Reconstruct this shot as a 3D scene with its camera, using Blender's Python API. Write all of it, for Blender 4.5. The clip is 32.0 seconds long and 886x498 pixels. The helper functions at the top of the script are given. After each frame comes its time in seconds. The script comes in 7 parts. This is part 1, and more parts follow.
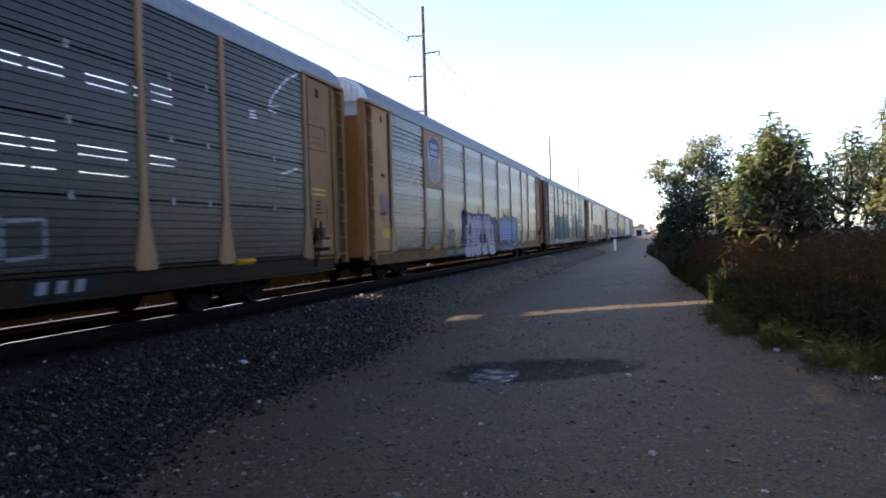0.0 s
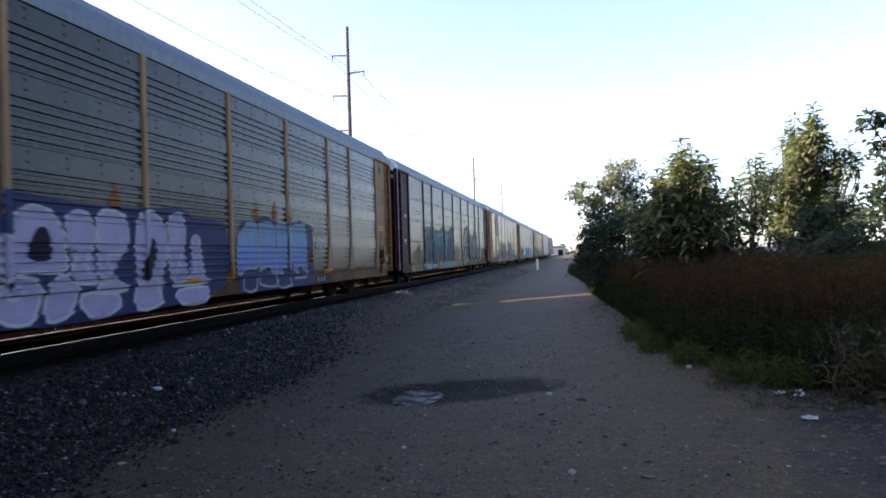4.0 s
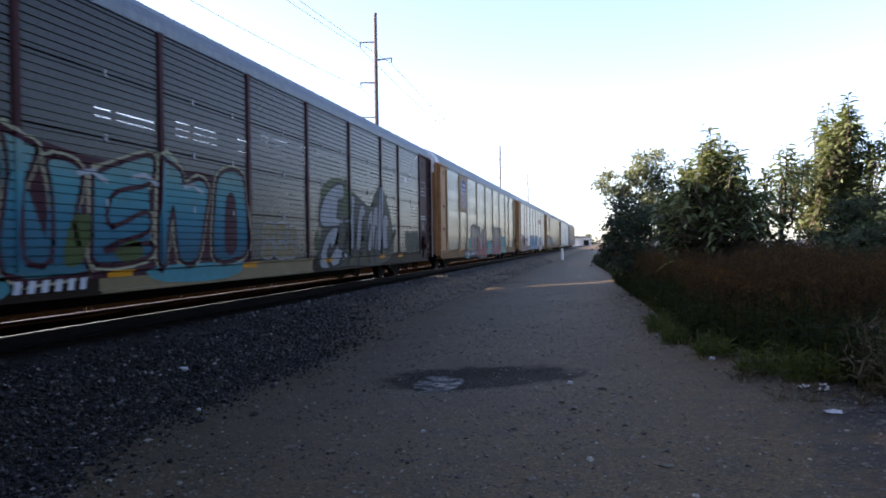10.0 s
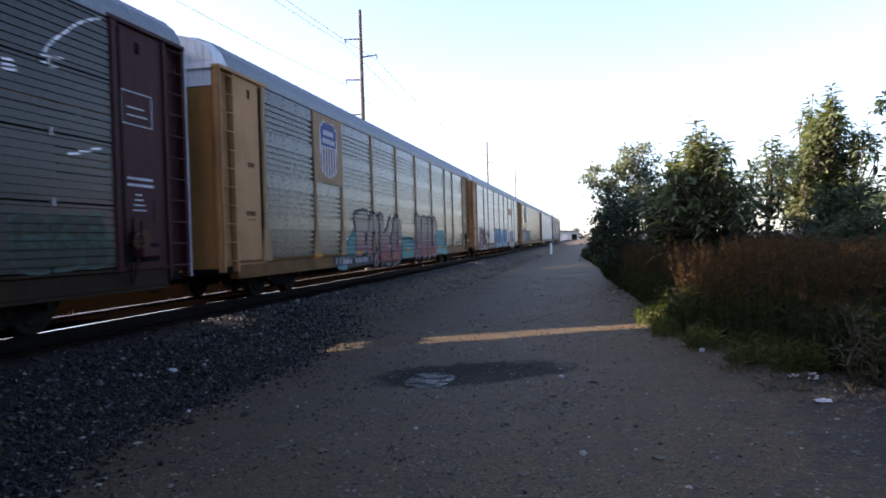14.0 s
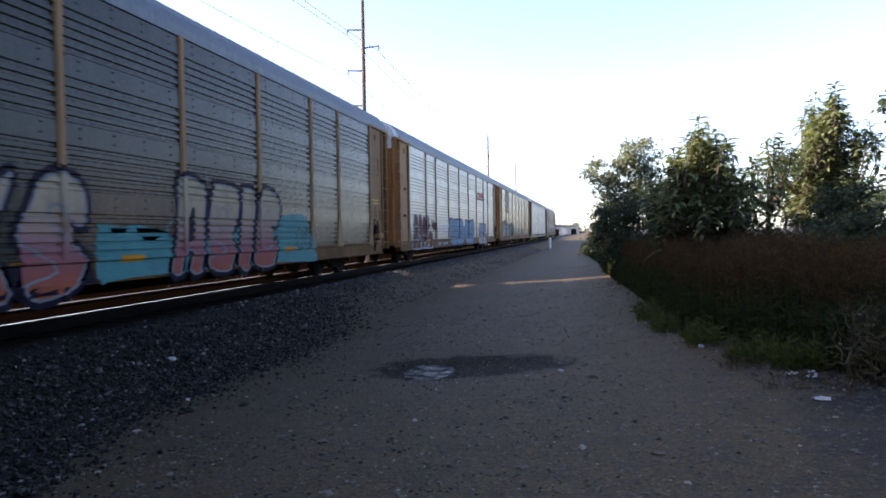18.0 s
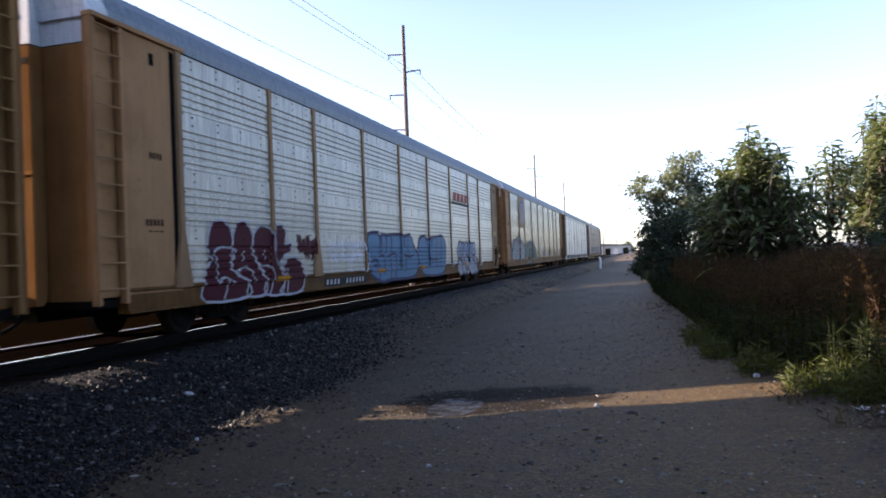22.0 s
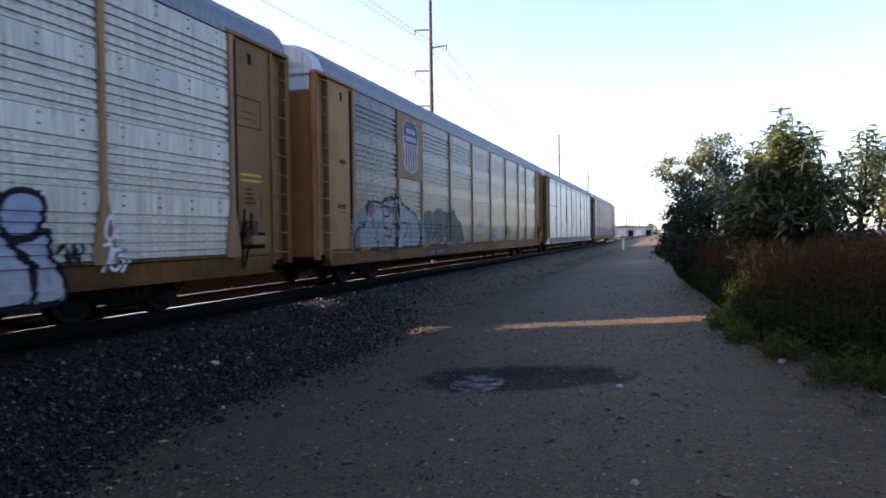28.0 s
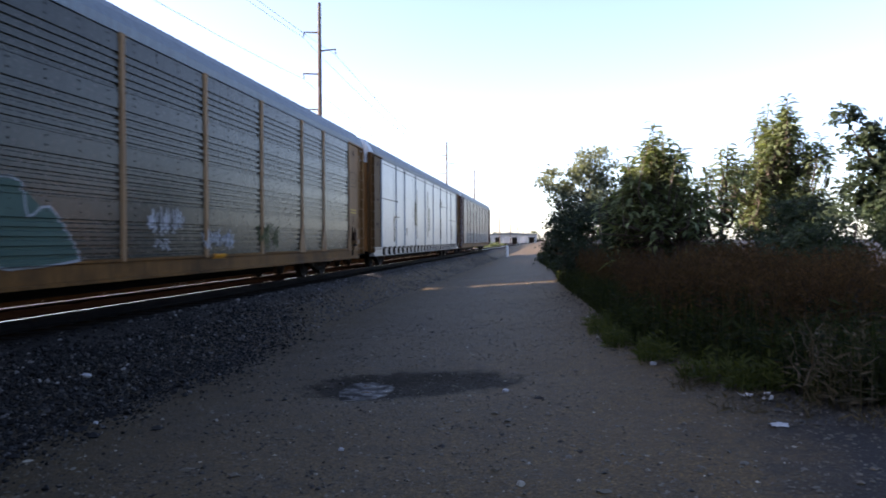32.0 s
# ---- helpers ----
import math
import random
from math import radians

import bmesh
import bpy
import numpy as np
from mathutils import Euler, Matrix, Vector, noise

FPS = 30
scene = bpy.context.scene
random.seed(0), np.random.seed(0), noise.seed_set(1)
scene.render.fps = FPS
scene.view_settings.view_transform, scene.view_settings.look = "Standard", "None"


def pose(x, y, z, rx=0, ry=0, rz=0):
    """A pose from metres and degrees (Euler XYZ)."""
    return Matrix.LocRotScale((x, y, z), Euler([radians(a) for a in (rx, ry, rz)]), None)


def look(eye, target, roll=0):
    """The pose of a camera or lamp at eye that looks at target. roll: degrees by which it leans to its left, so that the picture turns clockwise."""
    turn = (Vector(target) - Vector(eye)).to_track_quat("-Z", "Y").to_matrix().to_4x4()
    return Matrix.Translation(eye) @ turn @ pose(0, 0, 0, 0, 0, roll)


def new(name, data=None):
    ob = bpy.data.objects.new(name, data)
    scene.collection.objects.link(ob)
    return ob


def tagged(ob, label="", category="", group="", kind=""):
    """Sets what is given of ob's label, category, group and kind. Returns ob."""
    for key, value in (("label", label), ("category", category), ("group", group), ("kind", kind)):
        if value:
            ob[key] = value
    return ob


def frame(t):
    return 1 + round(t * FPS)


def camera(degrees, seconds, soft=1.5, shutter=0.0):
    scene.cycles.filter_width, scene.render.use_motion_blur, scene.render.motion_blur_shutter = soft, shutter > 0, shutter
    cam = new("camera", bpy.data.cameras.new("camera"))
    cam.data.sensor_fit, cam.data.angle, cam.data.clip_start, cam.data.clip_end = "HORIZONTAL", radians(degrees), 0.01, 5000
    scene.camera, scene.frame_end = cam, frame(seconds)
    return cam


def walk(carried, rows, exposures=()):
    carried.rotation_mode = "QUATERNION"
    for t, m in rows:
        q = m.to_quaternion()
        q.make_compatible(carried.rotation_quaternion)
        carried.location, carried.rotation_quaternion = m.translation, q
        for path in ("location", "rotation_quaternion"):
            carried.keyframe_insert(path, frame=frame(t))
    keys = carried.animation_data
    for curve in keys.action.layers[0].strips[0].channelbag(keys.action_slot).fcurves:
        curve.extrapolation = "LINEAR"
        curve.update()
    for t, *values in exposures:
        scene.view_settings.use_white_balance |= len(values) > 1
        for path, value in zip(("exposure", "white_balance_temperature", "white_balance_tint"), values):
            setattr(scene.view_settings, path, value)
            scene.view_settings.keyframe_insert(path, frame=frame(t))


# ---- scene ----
# Carried camera beside a single track: x across (train at -x), y along the track, z up.
cam = camera(64.1, 32.0, soft=1.8, shutter=0.5)
PATH = [
    (0.0, -0.056, -0.251, 1.587, 16.91, -0.87, -1.67),
    (0.5, -0.063, -0.245, 1.586, 15.90, -0.93, -0.97),
    (1.0, -0.101, -0.267, 1.590, 16.48, 0.04, -0.06),
    (1.5, -0.151, -0.280, 1.603, 14.18, 0.55, 0.71),
    (2.0, -0.190, -0.295, 1.594, 8.76, -0.63, 4.28),
    (2.5, -0.160, -0.272, 1.611, 9.86, 0.57, 3.23),
    (3.0, -0.103, -0.274, 1.615, 11.51, 1.45, 0.13),
    (3.5, -0.062, -0.242, 1.610, 10.70, 0.89, -1.65),
    (5.5, -0.009, -0.262, 1.605, 11.94, 0.23, -2.07),
    (6.0, -0.027, -0.284, 1.603, 12.36, 0.01, -2.11),
    (6.5, -0.006, -0.248, 1.603, 12.24, 0.32, -1.78),
    (7.0, -0.006, -0.259, 1.597, 12.30, 0.15, -1.10),
    (7.5, -0.008, -0.251, 1.596, 11.51, -0.22, -1.09),
    (8.0, -0.021, -0.223, 1.587, 12.03, -1.54, -0.76),
    (8.5, -0.040, -0.219, 1.576, 12.60, -2.09, -1.09),
    (9.0, -0.027, -0.204, 1.581, 11.86, -1.45, -1.44),
    (9.5, -0.008, -0.240, 1.591, 12.69, 0.05, -1.25),
    (10.0, -0.010, -0.260, 1.588, 12.85, -0.37, -0.81),
    (10.5, -0.001, -0.264, 1.591, 11.56, -0.00, -0.71),
    (11.0, 0.000, -0.250, 1.583, 10.85, -0.43, -0.81),
    (11.5, -0.020, -0.227, 1.582, 11.76, -1.44, -1.10),
    (12.0, -0.020, -0.212, 1.586, 12.07, -1.58, -1.54),
    (12.5, -0.020, -0.232, 1.587, 12.65, -1.07, -1.79),
    (13.0, -0.024, -0.243, 1.586, 13.08, -0.29, -1.88),
    (13.5, -0.027, -0.247, 1.585, 12.77, -0.91, -1.66),
    (14.0, -0.021, -0.237, 1.586, 11.94, -0.68, -1.75),
    (14.5, -0.032, -0.243, 1.589, 11.89, -0.81, -1.81),
    (16.5, -0.030, -0.238, 1.586, 12.93, -1.08, -1.56),
    (17.0, -0.023, -0.240, 1.582, 12.42, -1.73, -0.89),
    (17.5, -0.041, -0.249, 1.584, 12.30, -1.54, -0.48),
    (18.0, -0.045, -0.238, 1.586, 11.88, -1.27, -0.91),
    (18.5, -0.018, -0.208, 1.585, 9.73, -1.07, -1.52),
    (19.0, 0.026, -0.153, 1.593, 7.27, -0.83, -1.75),
    (19.5, 0.130, -0.064, 1.588, 6.96, -1.68, 1.27),
    (20.0, 0.072, 0.072, 1.589, 3.05, 0.60, 2.75),
    (20.5, -0.001, 0.246, 1.614, 7.15, 2.17, 2.78),
    (21.0, 0.065, 0.384, 1.594, 13.74, 0.68, 1.02),
    (21.5, 0.105, 0.446, 1.591, 16.11, -0.31, -0.47),
    (22.0, 0.127, 0.434, 1.587, 15.89, 0.66, -2.18),
    (22.5, 0.119, 0.402, 1.587, 17.15, 0.98, -2.17),
    (23.0, 0.091, 0.387, 1.588, 16.79, -0.14, -1.42),
    (23.5, 0.083, 0.385, 1.590, 17.08, -1.05, -1.79),
    (24.0, 0.068, 0.405, 1.582, 17.73, -1.45, -2.53),
    (24.5, 0.073, 0.436, 1.573, 16.01, -1.25, -2.34),
    (26.5, 0.081, 0.438, 1.579, 16.91, -1.37, -1.91),
    (27.0, 0.093, 0.405, 1.593, 17.46, -0.37, -2.06),
    (27.5, 0.085, 0.401, 1.587, 17.55, 0.16, -1.65),
    (28.0, 0.080, 0.406, 1.584, 17.64, -1.11, -0.82),
    (28.5, 0.077, 0.403, 1.593, 16.96, -0.61, -0.69),
    (29.0, 0.091, 0.408, 1.594, 13.50, -0.21, -0.61),
    (29.5, 0.091, 0.388, 1.601, 12.41, 0.14, 0.80),
    (30.0, 0.097, 0.394, 1.599, 10.93, -0.71, 1.98),
    (30.5, 0.094, 0.384, 1.602, 9.99, 0.45, 0.76),
    (31.0, 0.090, 0.379, 1.606, 10.59, 0.30, 1.20),
    (31.5, 0.068, 0.352, 1.603, 10.61, -0.32, 0.75),
    (32.0, 0.058, 0.353, 1.607, 8.55, -0.74, -0.23),
]


def eye_pose(x, y, z, yaw, pitch, roll):
    a, b = radians(yaw), radians(pitch)
    ahead = Vector((-math.sin(a) * math.cos(b), math.cos(a) * math.cos(b), math.sin(b)))
    return look((x, y, z), Vector((x, y, z)) + ahead, roll)


walk(cam, [(t, eye_pose(*row)) for t, *row in PATH], [(t, e, 7350, 26.0) for t, e in ((0.0, 2.25), (8.0, 2.25), (9.0, 2.33), (10.0, 2.25), (20.0, 2.23), (21.0, 2.1), (24.0, 2.15), (28.0, 2.13), (29.0, 2.2), (32.0, 2.2))])

# ---- light ----
SUN_EL = 16.5
SUN_AZ = -95.0
world = bpy.data.worlds.new("world")
scene.world = world
world.use_nodes = True
wn = world.node_tree.nodes
sky = wn.new("ShaderNodeTexSky")
sky.sky_type = "NISHITA"
sky.sun_disc = False
sky.sun_elevation, sky.sun_rotation = radians(SUN_EL), radians(SUN_AZ)
sky.dust_density = 1.0
sky.air_density = 0.7
sky.ozone_density = 2.2
wn["Background"].inputs["Strength"].default_value = 0.14
world.node_tree.links.new(sky.outputs[0], wn["Background"].inputs["Color"])
sun = new("sun", bpy.data.lights.new("sun", "SUN"))
sun.data.energy, sun.data.angle, sun.data.color = 5.0, radians(0.6), (1.0, 0.95, 0.87)
_e, _a = radians(SUN_EL), radians(SUN_AZ)
sun_dir = Vector((math.sin(_a) * math.cos(_e), math.cos(_a) * math.cos(_e), math.sin(_e)))
sun.matrix_world = look(sun_dir * 60, (0, 0, 0))

# ---- materials ----


def material(name, rough=0.8, metal=0.0, gloss=0.2):
    m = bpy.data.materials.new(name)
    m.use_nodes = True
    nt = m.node_tree
    bsdf = nt.nodes["Principled BSDF"]
    bsdf.inputs["Roughness"].default_value = rough
    bsdf.inputs["Metallic"].default_value = metal
    bsdf.inputs["Specular IOR Level"].default_value = gloss
    return m, nt, bsdf


def link(nt, a, b):
    nt.links.new(a, b)


def noise_node(nt, vec, scale, detail=4.0, rough=0.6):
    n = nt.nodes.new("ShaderNodeTexNoise")
    n.inputs["Scale"].default_value = scale
    n.inputs["Detail"].default_value = detail
    n.inputs["Roughness"].default_value = rough
    if vec is not None:
        link(nt, vec, n.inputs["Vector"])
    return n.outputs[0]


def ramp(nt, fac, stops):
    r = nt.nodes.new("ShaderNodeValToRGB")
    els = r.color_ramp.elements
    els[0].position, els[1].position = stops[0][0], stops[-1][0]
    els[0].color, els[1].color = (*stops[0][1], 1), (*stops[-1][1], 1)
    for p, c in stops[1:-1]:
        els.new(p).color = (*c, 1)
    link(nt, fac, r.inputs[0])
    return r.outputs[0]


def grey(v):
    return (v, v, v)


def mix(nt, fac, a, b, mode="MIX"):
    n = nt.nodes.new("ShaderNodeMix")
    n.data_type, n.blend_type = "RGBA", mode
    for sock, val in ((n.inputs[0], fac), (n.inputs[6], a), (n.inputs[7], b)):
        if isinstance(val, (int, float)):
            sock.default_value = val
        elif isinstance(val, tuple):
            sock.default_value = (*val, 1)
        else:
            link(nt, val, sock)
    return n.outputs[2]


def calc(nt, op, a, b=0.0):
    n = nt.nodes.new("ShaderNodeMath")
    n.operation = op
    n.use_clamp = op in ("SUBTRACT", "MULTIPLY") and False
    for sock, val in ((n.inputs[0], a), (n.inputs[1], b)):
        if isinstance(val, (int, float)):
            sock.default_value = val
        else:
            link(nt, val, sock)
    return n.outputs[0]


def span(nt, v, lo, hi):
    n = nt.nodes.new("ShaderNodeMapRange")
    link(nt, v, n.inputs[0])
    n.inputs[1].default_value, n.inputs[2].default_value = lo, hi
    return n.outputs[0]


def coords(nt, kind="Object", scale=None):
    c = nt.nodes.new("ShaderNodeTexCoord").outputs[kind]
    if scale:
        mp = nt.nodes.new("ShaderNodeMapping")
        mp.inputs["Scale"].default_value = scale
        link(nt, c, mp.inputs[0])
        return mp.outputs[0]
    return c


def bump(nt, bsdf, height, strength=0.3, distance=0.02):
    b = nt.nodes.new("ShaderNodeBump")
    b.inputs["Strength"].default_value = strength
    b.inputs["Distance"].default_value = distance
    link(nt, height, b.inputs["Height"])
    link(nt, b.outputs[0], bsdf.inputs["Normal"])


def painted(name, base, worn, rust=(0.10, 0.045, 0.02), rough=0.55, wear=0.5, metal=0.0, streak=1.0, gloss=0.2):
    """Weathered paint: fine grime, vertical streaks, patches worn to another tone, rust spots."""
    m, nt, bsdf = material(name, rough, metal, gloss)
    c = coords(nt)
    cs = coords(nt, "Object", (3.0, 3.0, 0.35))
    big = noise_node(nt, c, 0.7, 5)
    fine = noise_node(nt, c, 14.0, 5, 0.7)
    stre = noise_node(nt, cs, 3.0, 4, 0.7)
    thin = noise_node(nt, coords(nt, "Object", (9.0, 9.0, 0.5)), 2.0, 3, 0.6)
    col = mix(nt, span(nt, big, 0.42, 0.42 + 0.5 / max(wear, 0.05)), base, worn)
    col = mix(nt, calc(nt, "MULTIPLY", span(nt, stre, 0.5, 0.8), 0.6 * streak), col, tuple(v * 0.4 for v in base))
    col = mix(nt, calc(nt, "MULTIPLY", span(nt, thin, 0.52, 0.68), 0.5 * streak), col, tuple(v * 0.5 for v in base))
    col = mix(nt, calc(nt, "MULTIPLY", span(nt, thin, 0.44, 0.32), 0.35 * streak), col, tuple(min(.8, v * 1.6) for v in base))
    col = mix(nt, calc(nt, "MULTIPLY", span(nt, fine, 0.60, 0.75), 0.7), col, rust)
    rnd = nt.nodes.new("ShaderNodeObjectInfo").outputs["Random"]
    tone = nt.nodes.new("ShaderNodeHueSaturation")
    link(nt, calc(nt, "ADD", calc(nt, "MULTIPLY", rnd, 0.22), 0.74), tone.inputs["Value"])
    link(nt, col, tone.inputs["Color"])
    link(nt, tone.outputs[0], bsdf.inputs["Base Color"])
    link(nt, calc(nt, "ADD", calc(nt, "MULTIPLY", fine, 0.35), rough - 0.15), bsdf.inputs["Roughness"])
    bump(nt, bsdf, fine, 0.15, 0.004)
    return m


yellow_paint = painted("yellow_paint", (0.190, 0.094, 0.032), (0.10, 0.044, 0.015), wear=1.3, gloss=0.12, streak=0.5)
tan_paint = painted("tan_paint", (0.245, 0.138, 0.066), (0.15, 0.072, 0.031), wear=0.9, gloss=0.12)
ochre_end = painted("ochre_end", (0.29, 0.140, 0.052), (0.165, 0.070, 0.024), rough=0.9, wear=1.2, gloss=0.0, streak=0.35)
tan_end = painted("tan_end", (0.30, 0.156, 0.070), (0.175, 0.080, 0.031), wear=1.3, gloss=0.08, streak=0.35)
# rusty sill tones, lowered too for the weaker light low on the cars
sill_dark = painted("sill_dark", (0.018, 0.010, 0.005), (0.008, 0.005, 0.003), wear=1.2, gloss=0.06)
maroon_end = painted("maroon_end", (0.022, 0.005, 0.007), (0.012, 0.004, 0.005), rough=0.9, wear=0.7, gloss=0.0)
ochre_paint = painted("ochre_paint", (0.075, 0.040, 0.015), (0.05, 0.026, 0.011), wear=0.8, gloss=0.06)
# worn rusty sill paint, with the shade low on the side coloured in
sill_worn_shaded = painted("sill_worn_shaded", (0.135, 0.062, 0.018), (0.024, 0.012, 0.006), wear=1.6, gloss=0.06)
maroon_paint = painted("maroon_paint", (0.034, 0.008, 0.010), (0.024, 0.007, 0.008), wear=0.6, gloss=0.08)
grey_screen = painted("grey_screen", (0.033, 0.037, 0.032), (0.018, 0.0205, 0.0185), rough=0.22, wear=0.7, gloss=0.17, streak=1.3)
brown_screen = painted("brown_screen", (0.14, 0.098, 0.09), (0.10, 0.068, 0.063), rough=0.32, wear=0.7, gloss=0.36)
dark_screen = painted("dark_screen", (0.0225, 0.0265, 0.0255), (0.013, 0.0155, 0.015), rough=0.27, wear=0.6, gloss=0.17)
silver_screen = painted("silver_screen", (0.41, 0.395, 0.325), (0.29, 0.283, 0.235), rough=0.32, wear=0.6, gloss=0.55, streak=1.7)
white_panel = painted("white_panel", (0.35, 0.345, 0.325), (0.29, 0.285, 0.265), rough=0.32, wear=0.5, gloss=0.55)
roof_metal = painted("roof_metal", (0.125, 0.155, 0.175), (0.095, 0.12, 0.14), rough=0.5, wear=0.5, metal=0.3, gloss=0.3)
galv = painted("galv", (0.33, 0.355, 0.38), (0.25, 0.27, 0.29), rough=0.5, wear=0.5)
end_white = painted("end_white", (0.52, 0.55, 0.57), (0.40, 0.43, 0.45), rough=0.5, wear=0.5)
black_steel = painted("black_steel", (0.0045, 0.0042, 0.004), (0.008, 0.007, 0.006), rough=0.8, wear=0.6, gloss=0.05)
wheel_steel = painted("wheel_steel", (0.009, 0.008, 0.007), (0.015, 0.012, 0.010), rough=0.7, wear=0.6, gloss=0.08)
brake_rust = painted("brake_rust", (0.095, 0.048, 0.030), (0.05, 0.026, 0.017), rough=0.8, wear=1.0, gloss=0.06)
rust_steel = painted("rust_steel", (0.022, 0.011, 0.007), (0.015, 0.008, 0.006), rough=0.8, wear=0.8, gloss=0.08)
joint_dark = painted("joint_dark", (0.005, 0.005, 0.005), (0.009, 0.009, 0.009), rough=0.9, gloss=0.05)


def peeling_paint():
    m, nt, bsdf = material("peeling_paint", 0.8)
    n = noise_node(nt, coords(nt, "Object", (1, 1, .8)), 2.6, 6, .55)
    white = ramp(nt, noise_node(nt, coords(nt), 9.0, 4), [(.3, (.30, .32, .34)), (.7, (.45, .47, .49))])
    link(nt, mix(nt, span(nt, n, .49, .51), white, (.016, .005, .006)), bsdf.inputs["Base Color"])
    return m


peeling = peeling_paint()


def rail_top_material():
    m, nt, bsdf = material("rail_top", 0.22, 1.0)
    n = noise_node(nt, coords(nt, "Object", (60, 1.5, 1)), 4.0)
    link(nt, ramp(nt, n, [(0.3, (0.34, 0.31, 0.29)), (0.7, (0.62, 0.58, 0.55))]), bsdf.inputs["Base Color"])
    return m


rail_top = rail_top_material()


def plain(name, color, rough=0.7, vary=0.25, scale=8.0, gloss=0.2):
    m, nt, bsdf = material(name, rough, 0.0, gloss)
    n = noise_node(nt, coords(nt), scale, 5, 0.65)
    lo, hi = tuple(.86 * v * (1 - vary) for v in color), tuple(min(.9, .86 * v * (1 + vary)) for v in color)
    link(nt, ramp(nt, n, [(0.35, lo), (0.65, hi)]), bsdf.inputs["Base Color"])
    bump(nt, bsdf, n, 0.15, 0.005)
    return m


def leaf_material(name, dark, light, trans=0.35):
    m, nt, bsdf = material(name, 0.55)
    isl = nt.nodes.new("ShaderNodeNewGeometry").outputs["Random Per Island"]
    n = noise_node(nt, coords(nt), 1.3, 3)
    f = calc(nt, "ADD", calc(nt, "MULTIPLY", isl, 0.6), calc(nt, "MULTIPLY", n, 0.4))
    col = ramp(nt, f, [(0.15, dark), (0.8, light)])
    link(nt, col, bsdf.inputs["Base Color"])
    tr = nt.nodes.new("ShaderNodeBsdfTranslucent")
    link(nt, mix(nt, 1.0, col, (1.0, 1.0, 0.55), "MULTIPLY"), tr.inputs["Color"])
    ms = nt.nodes.new("ShaderNodeMixShader")
    ms.inputs[0].default_value = trans
    link(nt, bsdf.outputs[0], ms.inputs[1])
    link(nt, tr.outputs[0], ms.inputs[2])
    link(nt, ms.outputs[0], nt.nodes["Material Output"].inputs["Surface"])
    return m


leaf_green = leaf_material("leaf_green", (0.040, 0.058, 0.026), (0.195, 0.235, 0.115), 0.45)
# leaf_pale is raised in tone for the glare that veils the crown
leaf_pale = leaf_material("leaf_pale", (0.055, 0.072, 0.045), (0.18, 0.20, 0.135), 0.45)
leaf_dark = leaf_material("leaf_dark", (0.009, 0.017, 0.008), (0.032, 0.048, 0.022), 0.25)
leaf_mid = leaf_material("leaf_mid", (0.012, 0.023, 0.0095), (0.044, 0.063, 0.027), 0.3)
weed_brown = leaf_material("weed_brown", (0.020, 0.0125, 0.0080), (0.115, 0.062, 0.029), 0.65)
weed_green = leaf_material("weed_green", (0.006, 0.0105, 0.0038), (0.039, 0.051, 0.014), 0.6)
dry_grass = leaf_material("dry_grass", (0.035, 0.027, 0.014), (0.095, 0.073, 0.04), 0.3)
stalk_grey = leaf_material("stalk_grey", (0.010, 0.008, 0.006), (0.028, 0.021, 0.015), 0.2)
bark = plain("bark", (0.09, 0.07, 0.055), 0.9, 0.4, 20)
pole_wood = plain("pole_wood", (0.11, 0.085, 0.07), 0.85, 0.3, 6)
wire_metal = plain("wire_metal", (0.12, 0.12, 0.12), 0.6, 0.1)
white_plastic = plain("white_plastic", (0.75, 0.75, 0.74), 0.5, 0.06)
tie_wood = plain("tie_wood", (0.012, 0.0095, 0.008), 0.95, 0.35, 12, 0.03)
clip_metal = plain("clip_metal", (0.30, 0.30, 0.30), 0.6, 0.2)
rail_dull = plain("rail_dull", (0.20, 0.13, 0.10), 0.36, 0.3, 6, 0.4)
concrete = plain("concrete", (0.42, 0.40, 0.37), 0.85, 0.15, 3)
p_sign = plain("sign_yellow", (0.42, 0.27, 0.03), 0.6, 0.15)

# ---- plan ----
CAR_PITCH = 28.6
HALF_W = 1.53
SIDE_X = -6.872
TRACK_X = SIDE_X - HALF_W
RAIL_Z = 0.465
EAVE, SILL = 4.59, 0.49


def smooth(a, b, v):
    v = min(1.0, max(0.0, (v - a) / (b - a)))
    return v * v * (3 - 2 * v)


def ground_z(x, y):
    """Height of the ground: a lane that falls towards the track, a ditch, the ballast bed, a low bank under the weeds."""
    d = abs(x - TRACK_X)
    lane = 0.06 * max(-5.0, min(x, 2.2)) + 0.03 * max(0.0, min(x - 2.2, 6.0))
    if x < TRACK_X:
        lane = -0.75 + 0.45 * smooth(-40, -16, -abs(x))
    lane *= 1 - smooth(90, 200, abs(y))
    top = RAIL_Z - 0.20
    return lane + (top - lane) * (1 - smooth(1.5, 3.6, d))


def rough_z(x, y):
    n = noise.noise(Vector((x * 0.5, y * 0.5, 0))) * 0.025 + noise.noise(Vector((x * 1.7, y * 1.7, 3))) * 0.012
    near = 1 - smooth(40, 90, abs(y))
    bed = smooth(1.4, 2.2, abs(x - TRACK_X))
    # shallow hollow that holds the puddle
    p = math.exp(-(((x + 1.98) / 0.55) ** 2 + ((y - 8.3) / 0.8) ** 2)) + 0.7 * math.exp(-(((x + 1.05) / 0.6) ** 2 + ((y - 8.7) / 0.55) ** 2))
    return ground_z(x, y) + n * near * bed - 0.05 * p


